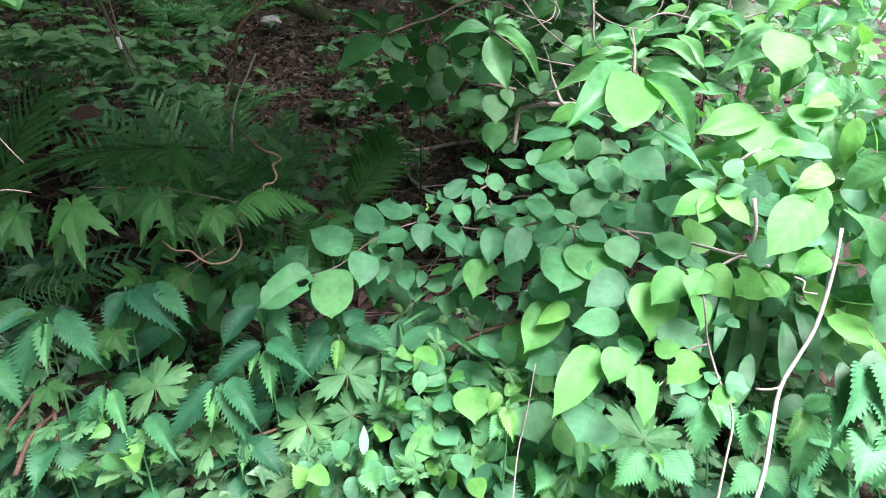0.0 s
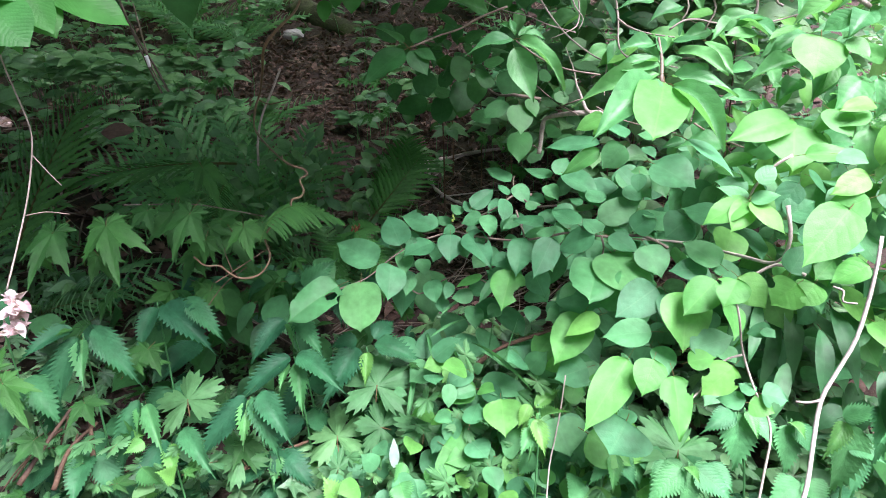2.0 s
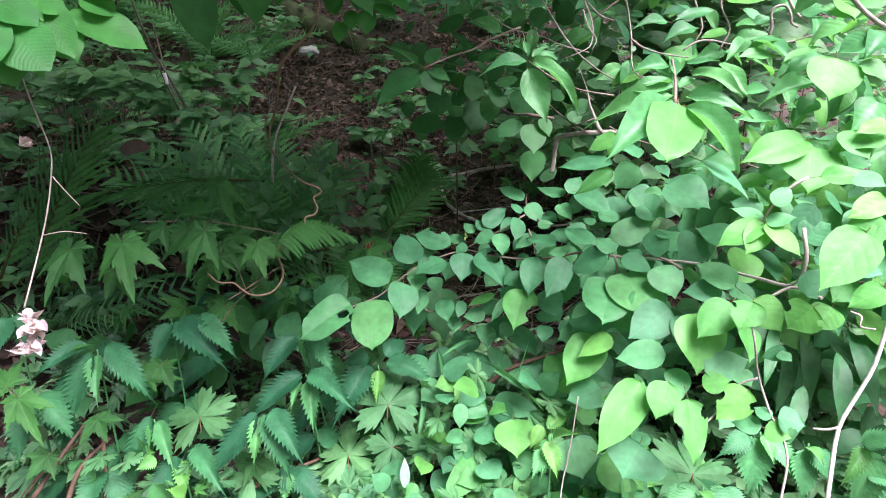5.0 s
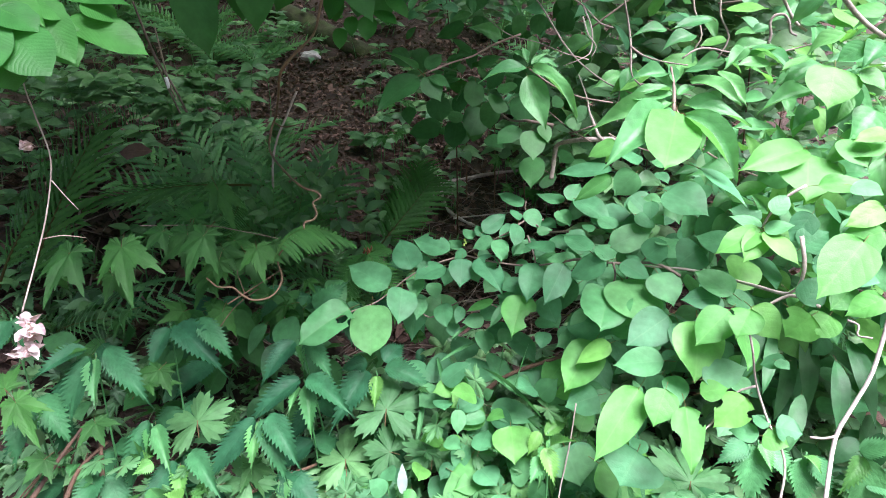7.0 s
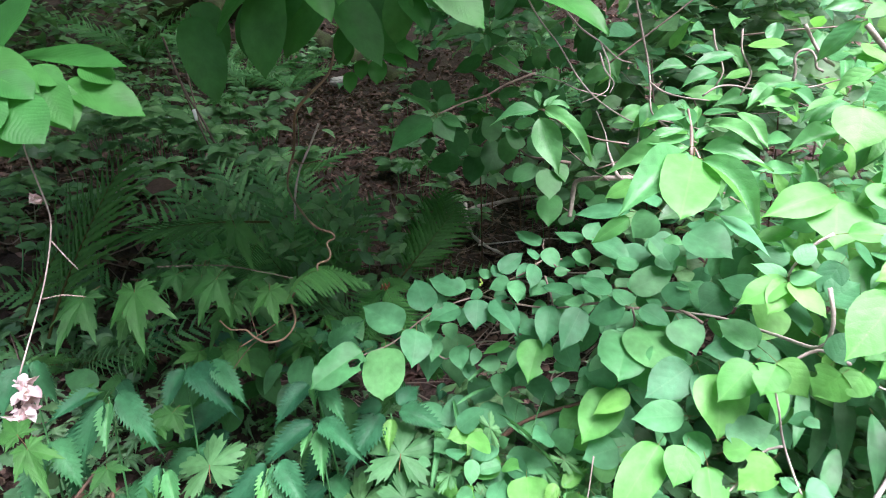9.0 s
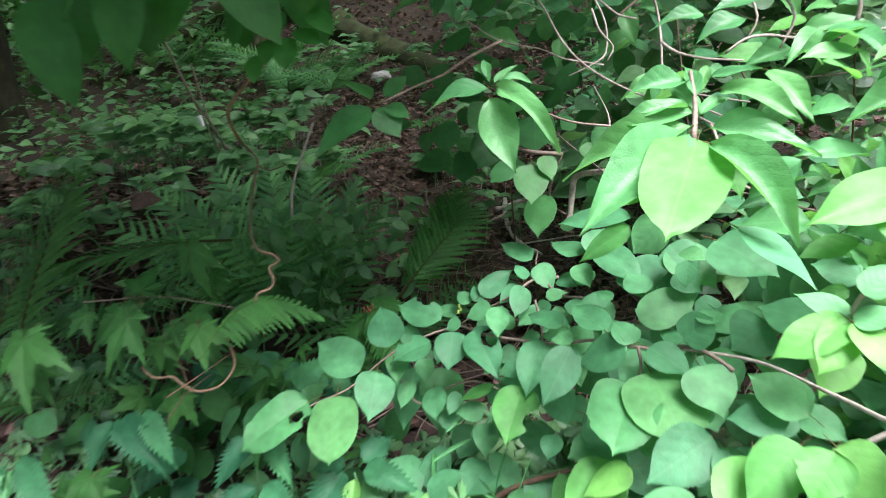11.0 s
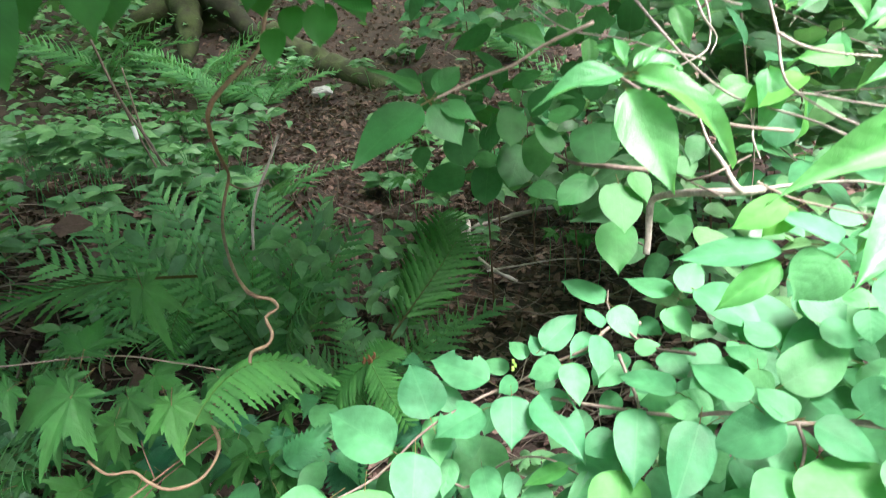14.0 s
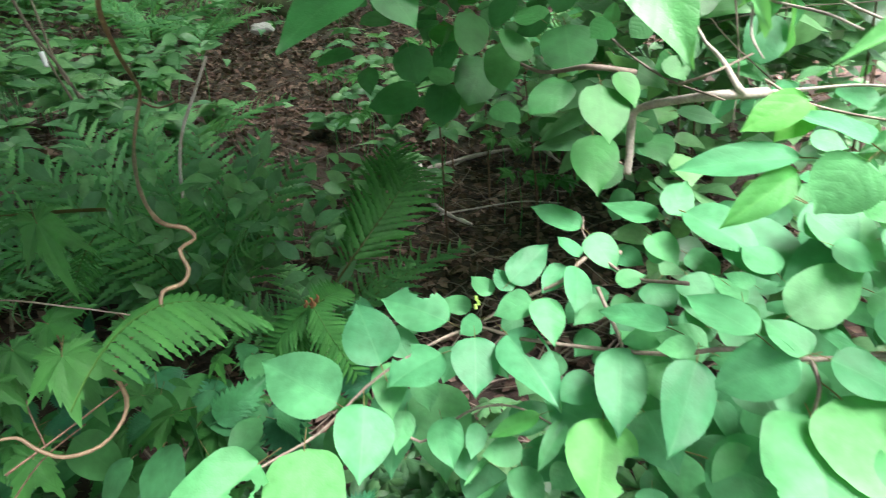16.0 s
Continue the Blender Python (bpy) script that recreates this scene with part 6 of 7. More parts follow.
L(lances, "nettle_mid", (0.587, 0.768, 0.926), (0.531, 0.695, 0.871), 0.053, -13)
L(lances, "nettle_mid", (0.594, 0.747, 0.897), (0.593, 0.689, 0.851), 0.054, 5)
L(lances, "nettle_mid", (0.562, 0.761, 0.880), (0.531, 0.716, 0.824), 0.050, -7)
L(lances, "lance", (0.576, 0.771, 0.916), (0.566, 0.691, 0.858), 0.035, -3)
L(lances, "nettle_mid", (0.602, 0.759, 0.931), (0.583, 0.695, 0.887), 0.053, 6)
L(lances, "lance", (0.560, 0.783, 0.918), (0.552, 0.713, 0.851), 0.032, 14)
L(lances, "nettle_mid", (0.578, 0.730, 0.849), (0.529, 0.655, 0.820), 0.053, 8)
L(lances, "nettle_mid", (0.603, 0.716, 0.858), (0.572, 0.678, 0.785), 0.054, 1)
L(lances, "lance", (0.593, 0.771, 0.941), (0.560, 0.724, 0.885), 0.036, 3)

# ---- twisted vine ----
vine = thing("twisted_vine", (-0.3, 1.35, ground(-0.3, 1.35)), "thin twisted orange-brown vine hanging over ferns", "vine")
part("stem", tube([([(-0.266, 1.282, 1.516), (-0.278, 1.276, 1.465), (-0.289, 1.259, 1.419), (-0.321, 1.230, 1.382), (-0.348, 1.229, 1.351), (-0.381, 1.309, 1.305), (-0.439, 1.464, 1.259), (-0.459, 1.481, 1.222), (-0.448, 1.433, 1.183), (-0.367, 1.269, 1.160), (-0.308, 1.177, 1.143), (-0.282, 1.174, 1.135), (-0.274, 1.173, 1.124), (-0.287, 1.165, 1.116), (-0.280, 1.160, 1.098), (-0.284, 1.150, 1.087), (-0.298, 1.137, 1.084), (-0.299, 1.124, 1.066), (-0.322, 1.113, 1.052), (-0.346, 1.114, 1.022), (-0.340, 1.113, 0.991), (-0.343, 1.103, 0.972), (-0.357, 1.085, 0.958), (-0.382, 1.070, 0.958), (-0.401, 1.065, 0.971), (-0.415, 1.064, 0.984), (-0.436, 1.053, 0.988), (-0.454, 1.052, 1.005)], 0.0028, 0.0017)], VINE, 8, 0.3), vine)
part("side_shoot", tube([([(-0.448, 1.481, 1.244), (-0.425, 1.479, 1.234), (-0.367, 1.429, 1.245)], 0.0016, 0.0012)], VINE, 5), vine)
stalks = thing("dry_stalks", (-0.410, 1.053, 0.961), "thin reddish dry stalks crossing below vine", "stalks")
part("stalk", tube([([(-0.419, 1.046, 0.959), (-0.384, 1.080, 0.977), (-0.338, 1.116, 1.003)], 0.0013, 0.0008)], STICK, 5), stalks)
part("stalk", tube([([(-0.395, 1.069, 0.970), (-0.407, 1.077, 0.999), (-0.410, 1.081, 1.011)], 0.0010, 0.0007)], STICK, 5), stalks)
part("stalk", tube([([(-0.371, 1.203, 1.038), (-0.435, 1.202, 1.052), (-0.509, 1.193, 1.067), (-0.609, 1.140, 1.079)], 0.0010, 0.0013)], TWIG, 5), stalks)
part("stalk", tube([([(-0.454, 1.070, 0.899), (-0.422, 1.092, 0.940), (-0.384, 1.111, 0.966)], 0.0010, 0.0008)], STICK, 5), stalks)

for path in ([(-0.618, 0.906, 0.801), (-0.640, 0.865, 0.765), (-0.664, 0.815, 0.719)], [(-0.591, 0.916, 0.765), (-0.623, 0.881, 0.735), (-0.634, 0.843, 0.689)], [(-0.601, 0.913, 0.767), (-0.593, 0.893, 0.728), (-0.584, 0.871, 0.680)]):
    e = thing("dry_stalk", path[-1], "brown withered stalk at foot of bank", "stalk", "withered stalks")
    part("stalk", tube([(path, 0.0030, 0.0045)], STICK, 6, 0.3), e)
for path, label in (([(-0.380, 0.957, 0.643), (-0.336, 1.009, 0.639), (-0.291, 1.072, 0.625)], "brown dead stick lying among nettles"), ([(0.017, 1.070, 0.770), (0.072, 1.064, 0.819), (0.170, 1.058, 0.861)], "reddish dead stick lying under seedlings")):
    e = thing("dead_stick", path[0], label, "stick")
    part("stick", tube([(path, 0.0042, 0.0030)], STICK, 6, 0.3), e)

for path in ([(-0.653, 0.930, 0.766), (-0.700, 0.930, 0.722), (-0.770, 0.930, 0.641)], [(-0.662, 0.950, 0.756), (-0.696, 0.950, 0.676), (-0.718, 0.950, 0.607)], [(-0.653, 0.950, 0.721), (-0.677, 0.950, 0.665), (-0.682, 0.950, 0.608)], [(-0.647, 0.970, 0.709), (-0.647, 0.970, 0.664), (-0.660, 0.970, 0.605)], [(-0.731, 0.920, 0.706), (-0.690, 0.920, 0.712), (-0.640, 0.920, 0.719)], [(-0.768, 0.900, 0.643), (-0.718, 0.900, 0.699), (-0.639, 0.900, 0.764)]):
    e = thing("dry_stalk", path[-1], "thin brown withered stalk at foot of bank", "stalk", "withered stalks")
    part("stalk", tube([(path, 0.0012, 0.0022)], STICK, 5, 0.3), e)
corner = thing("low_herb", (-0.62, 0.85, ground(-0.62, 0.85)), "low herb with small pale cut leaves among dead stalks", "herb")
shrub_spray(corner, 46, ((-0.74, -0.42), (0.84, 0.96), (0.62, 0.76)), ("cut", "herb", "nettle_young", "maple"), 0.04, (0.0, -0.5, 0.0), 0.75)
b_leaf = thing("pale_leaf", (-0.106, 0.920, 0.677), "single whitish leaf turned underside up", "leaf")
part("leaf", blade_mesh("pale_leaf", "lance", UNDERSIDE, 0.4, rows=10, fold=0.3, curl=0.2, stalk=0.1), b_leaf, leaf_matrix((-0.106, 0.920, 0.674), (-0.106, 0.930, 0.722), 0.017))

# ---- ferns ----
near_fern = thing("fern", (-0.237, 1.427, 0.940), "fern with fresh yellow-green toothed fronds", "fern", "ferns")
L(near_fern, "frond_arched", (-0.323, 1.050, 1.054), (-0.201, 1.160, 1.044), 0.105, 0)
L(near_fern, "frond_fresh", (-0.241, 1.449, 0.941), (-0.340, 1.407, 0.887), 0.085, 11)
L(near_fern, "frond_fresh", (-0.237, 1.431, 0.949), (-0.171, 1.360, 0.880), 0.082, 7)
L(near_fern, "frond_fresh", (-0.253, 1.474, 0.927), (-0.208, 1.519, 0.963), 0.078, -4)
L(near_fern, "frond_fresh", (-0.264, 1.473, 0.912), (-0.287, 1.386, 0.855), 0.067, 4)
for p in ((-0.232, 1.435, 0.953), (-0.240, 1.431, 0.950), (-0.247, 1.428, 0.948), (-0.238, 1.433, 0.944)):
    part("crown_scale", tube([([Vector(p), Vector(p) + Vector((0.004, -0.003, 0.006)), Vector(p) + Vector((0.003, -0.006, 0.012))], 0.0034, 0.0012)], ORANGE, 6, 0.4), near_fern)
# Fronds use the darkened green, so their deep shade is partly painted.
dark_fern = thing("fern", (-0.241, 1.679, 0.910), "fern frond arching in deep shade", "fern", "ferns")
L(dark_fern, "frond_shaded", (-0.232, 1.697, 0.920), (-0.082, 1.927, 1.120), 0.19, 14)
L(dark_fern, "frond_shaded", (-0.238, 1.756, 0.907), (-0.178, 2.013, 1.142), 0.18, -20)
L(dark_fern, "frond_shaded", (-0.251, 1.728, 0.894), (-0.146, 1.928, 1.023), 0.15, 20)
edge_fern = thing("fern", (-0.95, 1.35, ground(-0.95, 1.35)), "fern with upright and arching fronds, shade put into its green", "fern", "ferns")
L(edge_fern, "frond_shaded", (-1.002, 1.350, 0.907), (-0.830, 1.350, 1.296), 0.186, 0)
L(edge_fern, "frond_shaded", (-1.087, 1.380, 0.917), (-0.928, 1.380, 1.242), 0.195, 0)
L(edge_fern, "frond_shaded", (-0.539, 1.400, 1.114), (-0.874, 1.350, 1.119), 0.080, 0)
L(edge_fern, "frond_shaded", (-0.527, 1.420, 1.064), (-0.525, 1.320, 1.011), 0.076, 0)

big_fern = thing("fern", (-0.62, 2.02, ground(-0.62, 2.02)), "large green fern with a fan of feathered fronds", "fern", "ferns")
for x, y, z in ((-1.05, 1.75, 1.11), (-1.07, 1.95, 1.17), (-0.97, 2.15, 1.21), (-0.82, 2.20, 1.20), (-0.67, 2.20, 1.17), (-0.51, 2.20, 1.15), (-0.39, 2.10, 1.09), (-0.90, 1.70, 1.01), (-0.76, 1.75, 1.07), (-0.58, 1.80, 1.05), (-0.41, 1.75, 1.01), (-0.91, 1.90, 1.12), (-0.68, 1.95, 1.12), (-0.51, 1.95, 1.09)):
    root = Vector((-0.62 + 0.25 * (x + 0.62), 2.02 + 0.2 * (y - 2.0), 0.74))
    L(big_fern, "frond_high", root, (x, y, z), rng.uniform(0.17, 0.22), rng.normal(0, 12))


mixed_herb = thing("woodland_herb", (-0.5, 1.95, ground(-0.5, 1.95)), "leafy blue-green herb growing through a fern", "herb", "woodland herbs")
shrub_spray(mixed_herb, 120, ((-0.62, -0.24), (1.72, 2.05), (0.84, 1.12)), ("herb",), 0.062, (0.1, -0.4, -0.1), 0.46)
shrub_spray(mixed_herb, 50, ((-0.95, -0.6), (1.7, 2.1), (0.95, 1.15)), ("herb",), 0.055, (0.0, -0.4, -0.1), 0.46)


def fern(x, y, fronds, size, lift=0.75, tone="frond", swing=6.28, start=0.0):
    e = thing("fern", (x, y, ground(x, y)), "green fern with arching feathered fronds", "fern", "ferns")
    p = Vector((x, y, ground(x, y) + 0.02))
    for i in range(fronds):
        a = start + swing * i / fronds + rng.uniform(-0.25, 0.25)
        d = Vector((math.cos(a), math.sin(a), lift * rng.uniform(0.8, 1.3))).normalized() * size * rng.uniform(0.8, 1.15)
        m = leaf_matrix(p, p + d, size * rng.uniform(0.34, 0.42), rng.normal(0, 12), Vector((-math.cos(a) * 0.5, -0.75 - 0.2 * math.sin(a), 0.62)))
        part("frond", pick(tone), e, m)
    return e


for x, y, k, s, up in ((-0.40, 2.0, 7, 0.40, 1.1), (-1.0, 1.62, 6, 0.34, 0.7),
                       (-1.02, 1.42, 7, 0.34, 0.7), (-0.95, 2.75, 6, 0.4, 1.1), (-2.15, 5.35, 9, 0.62, 1.1), (-1.75, 5.25, 8, 0.5, 1.0), (-2.5, 5.8, 9, 0.6, 1.0), (-3.4, 6.0, 9, 0.7, 1.0)):
    fern(x, y, k, s, up)


# ---- woodland herbs with whorled leaves ----
def herb(x, y, height, whorls, size):
    z = ground(x, y)
    e = thing("woodland_herb", (x, y, z), "small woodland herb with whorls of plain green leaves", "herb", "woodland herbs")
    top = Vector((x + rng.normal(0, 0.03), y + rng.normal(0, 0.03) - 0.03, z + height))
    part("stem", tube([([(x, y, z), (Vector((x, y, z)) + top) * 0.5 + Vector((0.01, 0, 0)), top], 0.0022, 0.0014)], GRASS, 4), e)
    for k in range(whorls):
        c = Vector((x, y, z)).lerp(top, 1 - 0.3 * k / whorls)
        turn = rng.uniform(0, 6)
        for i in range(6):
            a = turn + i * 1.047 + rng.uniform(-0.2, 0.2)
            d = Vector((math.cos(a), math.sin(a), rng.uniform(-0.25, 0.35))) * size * rng.uniform(0.75, 1.15)
            L(e, "herb", c, c + d, d.length * rng.uniform(0.4, 0.52), rng.normal(0, 12))


HERB_CLUMPS = ((-1.40, 3.02, 0.22, 9), (-1.46, 2.76, 0.22, 10), (-1.85, 2.9, 0.25, 10), (-1.25, 2.62, 0.15, 7), (-1.62, 2.45, 0.2, 8), (-0.95, 2.5, 0.12, 4), (-1.05, 2.85, 0.12, 5),
               (-2.15, 3.4, 0.3, 8), (-2.7, 4.3, 0.35, 8), (-2.05, 3.9, 0.2, 6), (-1.75, 3.7, 0.2, 6), (-2.6, 5.1, 0.35, 9), (-2.0, 4.7, 0.3, 8), (-1.35, 3.4, 0.15, 5), (-3.2, 5.2, 0.4, 9),
               (-0.55, 2.55, 0.12, 3), (-0.35, 3.2, 0.12, 4), (-0.18, 2.9, 0.12, 4), (-0.45, 4.3, 0.2, 5), (-1.7, 5.6, 0.3, 6), (-1.15, 5.3, 0.2, 3), (-1.6, 5.6, 0.15, 5), (-0.8, 5.9, 0.12, 4), (0.35, 3.4, 0.25, 5), (0.8, 3.8, 0.3, 6), (0.15, 4.4, 0.25, 5), (-0.55, 3.6, 0.12, 3), (-0.30, 3.9, 0.15, 4), (-0.62, 4.20, 0.15, 2), (-0.60, 4.88, 0.15, 3), (-0.96, 2.52, 0.10, 4))
for x, y, r, count in HERB_CLUMPS:
    for i in range(count):
        herb(x + rng.normal(0, r * 0.6), y + rng.normal(0, r * 0.6), rng.uniform(0.10, 0.30), 1 + i % 2, rng.uniform(0.07, 0.125))
for i in range(30):
    herb(rng.uniform(-1.35, -0.62), rng.uniform(1.3, 2.3), rng.uniform(0.06, 0.18), 1 + i % 2, rng.uniform(0.045, 0.07))

for i in range(46):
    herb(rng.uniform(-1.9, -0.95), rng.uniform(1.25, 2.5), rng.uniform(0.04, 0.14), 1 + i % 2, rng.uniform(0.05, 0.085))

# ---- undergrowth that nobody could count ----
LOW = {
    "herb": KINDS["herb"],
    "nettle": [blade_mesh("nettle_leaf", "nettle", NETTLE, 0.55, teeth=8, depth=0.25, cols=2, fold=0.4, curl=0.45 * f, stalk=0.1) for f in (0.8, 1.2)],
    "nettle_mid": [blade_mesh("nettle_leaf", "nettle", NETTLE_LIT, 0.55, teeth=8, depth=0.2, cols=2, fold=0.4, curl=0.45 * f, stalk=0.1) for f in (0.8, 1.2)],
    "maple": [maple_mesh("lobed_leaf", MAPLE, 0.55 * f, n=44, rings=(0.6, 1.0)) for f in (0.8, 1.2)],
    "cut": [palm_mesh("cut_leaf", LOBED, 5, 0.68, 0.6, reach=162, tip=0.3, n=60, sag=0.4 * f, narrow=5.0, split=0.30) for f in (0.7, 1.2)],
}
carpet = []
for i in range(2600):
    y = 0.62 + 0.95 * rng.random()
    x = rng.uniform(-0.75, 0.62) * (0.55 + 0.65 * y)
    g = ground(x, y)
    z = g + rng.uniform(0.02, 0.2 if x > -0.1 or y < 1.05 else 0.10)
    a = rng.uniform(0, 6.28)
    s = rng.uniform(0.035, 0.07)
    p = Vector((x, y, z))
    kind = ("herb", "cut", "nettle", "maple", "nettle_mid", "maple", "cut", "herb")[int(rng.integers(8))]
    d = Vector((math.cos(a), math.sin(a) - 0.3, rng.uniform(-0.5, 0.3))) * s
    # Darker leaf kinds back left, lighter at right: shade and light by colour.
    if x < -0.1 and y > 1.05 and kind in ("herb", "cut", "nettle_mid"):
        kind = "maple"
    if x > -0.25 and kind in ("maple", "nettle"):
        kind = "cut" if i % 2 else "herb"
    carpet.append((LOW[kind][i % len(LOW[kind])], leaf_matrix(p, p + d, s * (0.6 if kind != "cut" else 1.2), rng.normal(0, 20), Vector((rng.normal(0, 0.3), -0.4, 1)))))
for i in range(300):
    x, y, s = rng.uniform(-1.5, -0.85), rng.uniform(0.95, 1.5), rng.uniform(0.04, 0.075)
    p = Vector((x, y, ground(x, y) + rng.uniform(0.02, 0.12)))
    d = Vector((rng.normal(0, 0.7), rng.normal(-0.3, 0.6), rng.uniform(-0.5, 0.3))).normalized() * s
    kind = ("maple", "nettle", "herb")[i % 3]
    carpet.append((LOW[kind][i % len(LOW[kind])], leaf_matrix(p, p + d, s * 0.62, rng.normal(0, 20), Vector((rng.normal(0, 0.3), -0.4, 1)))))
stuff("undergrowth", carpet, "mixed low green herbs covering bank between nettles", "undergrowth")
far = []
for i in range(2400):
    y = 3.3 + 6.5 * rng.random() ** 1.4
    x = rng.uniform(-1.0, 1.0) * (0.3 + 0.85 * y)
    if -0.43 < x / y < -0.05 and y < 5.9 and rng.random() < 0.95:
        continue
    if noise.noise((x * 0.9, y * 0.9, 7)) < -0.05:
        continue
    p = Vector((x, y, ground(x, y) + rng.uniform(0.05, 0.35)))
    a = rng.uniform(0, 6.28)
    s = rng.uniform(0.06, 0.12)
    d = Vector((math.cos(a), math.sin(a), rng.uniform(-0.4, 0.3))) * s
    far.append((pick("herb"), leaf_matrix(p, p + d, s * 0.5, rng.normal(0, 15), Vector((rng.normal(0, 0.3), -0.4, 1)))))
for i in range(200):
    y = 2.5 + 3.8 * rng.random()
    x = -y * rng.uniform(0.42, 1.05)
    p = Vector((x, y, ground(x, y) + 0.03 + 0.4 * rng.random() ** 1.5))
    a = rng.uniform(0, 6.28)
    s = rng.uniform(0.05, 0.09)
    d = Vector((math.cos(a), math.sin(a), rng.uniform(-0.4, 0.3))) * s
    far.append((pick("herb"), leaf_matrix(p, p + d, s * 0.5, rng.normal(0, 15), Vector((rng.normal(0, 0.3), -0.4, 1)))))
for i in range(900):
    y = 3.8 + 5.5 * rng.random() ** 1.2
    x = -y * rng.uniform(0.16, 1.0)
    if x / y > -0.43 and rng.random() < 0.92:
        continue
    p = Vector((x, y, ground(x, y) + 0.03 + 0.35 * rng.random() ** 1.5))
    a, s = rng.uniform(0, 6.28), rng.uniform(0.07, 0.13)
    d = Vector((math.cos(a), math.sin(a), rng.uniform(-0.4, 0.3))) * s
    far.append((pick("herb"), leaf_matrix(p, p + d, s * 0.5, rng.normal(0, 15), Vector((rng.normal(0, 0.3), -0.4, 1)))))
for i in range(5000):
    y = 5.5 + 9.0 * rng.random()
    x = -y * rng.uniform(0.5, 1.3)
    p = Vector((x, y, ground(x, y) + 1.6 * rng.random() ** 1.4))
    a, s = rng.uniform(0, 6.28), rng.uniform(0.12, 0.22)
    d = Vector((math.cos(a), math.sin(a), rng.uniform(-0.5, 0.2))) * s
    far.append((pick("herb"), leaf_matrix(p, p + d, s * 0.55, rng.normal(0, 15), Vector((rng.normal(0, 0.3), -0.4, 1)))))
stuff("distant_herbs", far, "scattered green herbs on the wooded slope beyond", "undergrowth")

thicket = []
for i in range(5000):
    y = rng.uniform(1.55, 3.6)
    x = rng.uniform(-0.12, 0.85) * y * 0.75
    z = ground(x, y) + rng.random() ** 0.8 * (0.35 + 0.95 * ease(-0.05, 0.35, x / y))
    if i >= 3600:
        y = rng.uniform(1.9, 3.2)
        x, z = rng.uniform(0.24, 0.46) * y, rng.uniform(1.2, 1.85)
    if x / y < 0.19 and z < 1.1:
        continue
    p = Vector((x, y, z))
    a, s = rng.uniform(0, 6.28), rng.uniform(0.06, 0.10)
    d = Vector((math.cos(a), math.sin(a) - 0.5, rng.uniform(-0.6, 0.3))).normalized() * s
    thicket.append((pick("herb" if i % 3 else "pointed"), leaf_matrix(p, p + d, s * 0.6, rng.normal(0, 18))))
for i in range(160):
    y = rng.uniform(2.3, 3.0)
    p = Vector((rng.uniform(-0.10, 0.06) * y, y, rng.uniform(1.56, 1.8)))
    d = Vector((rng.normal(0, 1), rng.normal(-0.5, 0.5), rng.uniform(-0.6, 0.3))).normalized() * rng.uniform(0.06, 0.1)
    thicket.append((pick("herb" if i % 3 else "pointed"), leaf_matrix(p, p + d, d.length * 0.55, rng.normal(0, 18))))
spots = [(rng.uniform(-0.1, 0.62) * y, y) for y in np.linspace(1.6, 3.6, 16)]
bushes = [[] for s in spots]
for item in thicket:
    at = item[1].translation
    bushes[min(range(len(spots)), key=lambda k: (spots[k][0] - at.x) ** 2 + (spots[k][1] - at.y) ** 2)].append(item)
for (x, y), items in zip(spots, bushes):
    if len(items) < 8:
        continue
    mid = sum((item[1].translation for item in items), Vector()) / len(items)
    foot = Vector((mid.x + 0.03, mid.y + 0.12, ground(mid.x + 0.03, mid.y + 0.12) - 0.02))
    e = thing("bush", foot, "shaded leafy green bush growing on the slope", "bush", "bushes on the slope")
    part("stem", tube([([foot, foot.lerp(mid, 0.5) + Vector((0.015, 0.01, 0)), mid], 0.004, 0.0015)], STICK, 5), e)
    tagged(part("foliage", joined("foliage", items), e), kind="stuff")

def seedling(top):
    top = Vector(top)
    foot = Vector((top.x, top.y + 0.03, min(top.z - 0.05, ground(top.x, top.y + 0.03))))
    e = thing("palmate_seedling", foot, "small seedling with hand-shaped fresh green leaves", "seedling", "seedlings on the litter")
    part("stem", tube([([foot, (foot + top) * 0.5 + Vector((0.01, 0, 0)), top], 0.0018, 0.0012)], GRASS, 4), e)
    for i in range(5):
        a = i * 1.256 + rng.uniform(-0.3, 0.3)
        d = Vector((math.cos(a), math.sin(a), rng.uniform(-0.5, 0.0))) * rng.uniform(0.06, 0.09)
        L(e, "maple", top + d * 0.3, top + d * 1.3, 0.085, rng.normal(0, 10))


for top in ((0.131, 2.752, 1.009), (0.259, 2.785, 0.967), (0.372, 2.819, 0.964), (0.172, 2.631, 0.901), (0.289, 2.614, 0.886),
            (-0.394, 3.446, 1.234), (-0.388, 3.037, 1.099), (-0.578, 3.517, 1.233), (-0.140, 3.468, 1.344), (-1.215, 2.872, 1.407), (-1.033, 2.743, 1.270)):
    seedling(top)
for x, y in ((0.6, 4.6), (0.2, 5.6)):
    fern(x, y, 9, 0.6, 1.2)

# ---- dead wood and small things on the slope ----
dead = thing("fallen_branch", (-0.162, 3.000, 0.814), "bleached forked dead branch lying on leaf litter", "branch")
part("limb", tube([([(-0.221, 3.188, 0.811), (-0.128, 3.244, 0.830), (-0.029, 3.295, 0.844), (0.150, 3.350, 0.864), (0.321, 3.317, 0.871), (0.386, 3.164, 0.836)], 0.010, 0.006)], DEADWOOD, 7, 0.7), dead)
limb = part("limb", tube([([(-0.184, 3.274, 0.843), (-0.167, 3.112, 0.791), (-0.124, 2.935, 0.746), (-0.053, 2.789, 0.729), (0.014, 2.698, 0.718)], 0.011, 0.006)], DEADWOOD, 7, 0.7), dead)
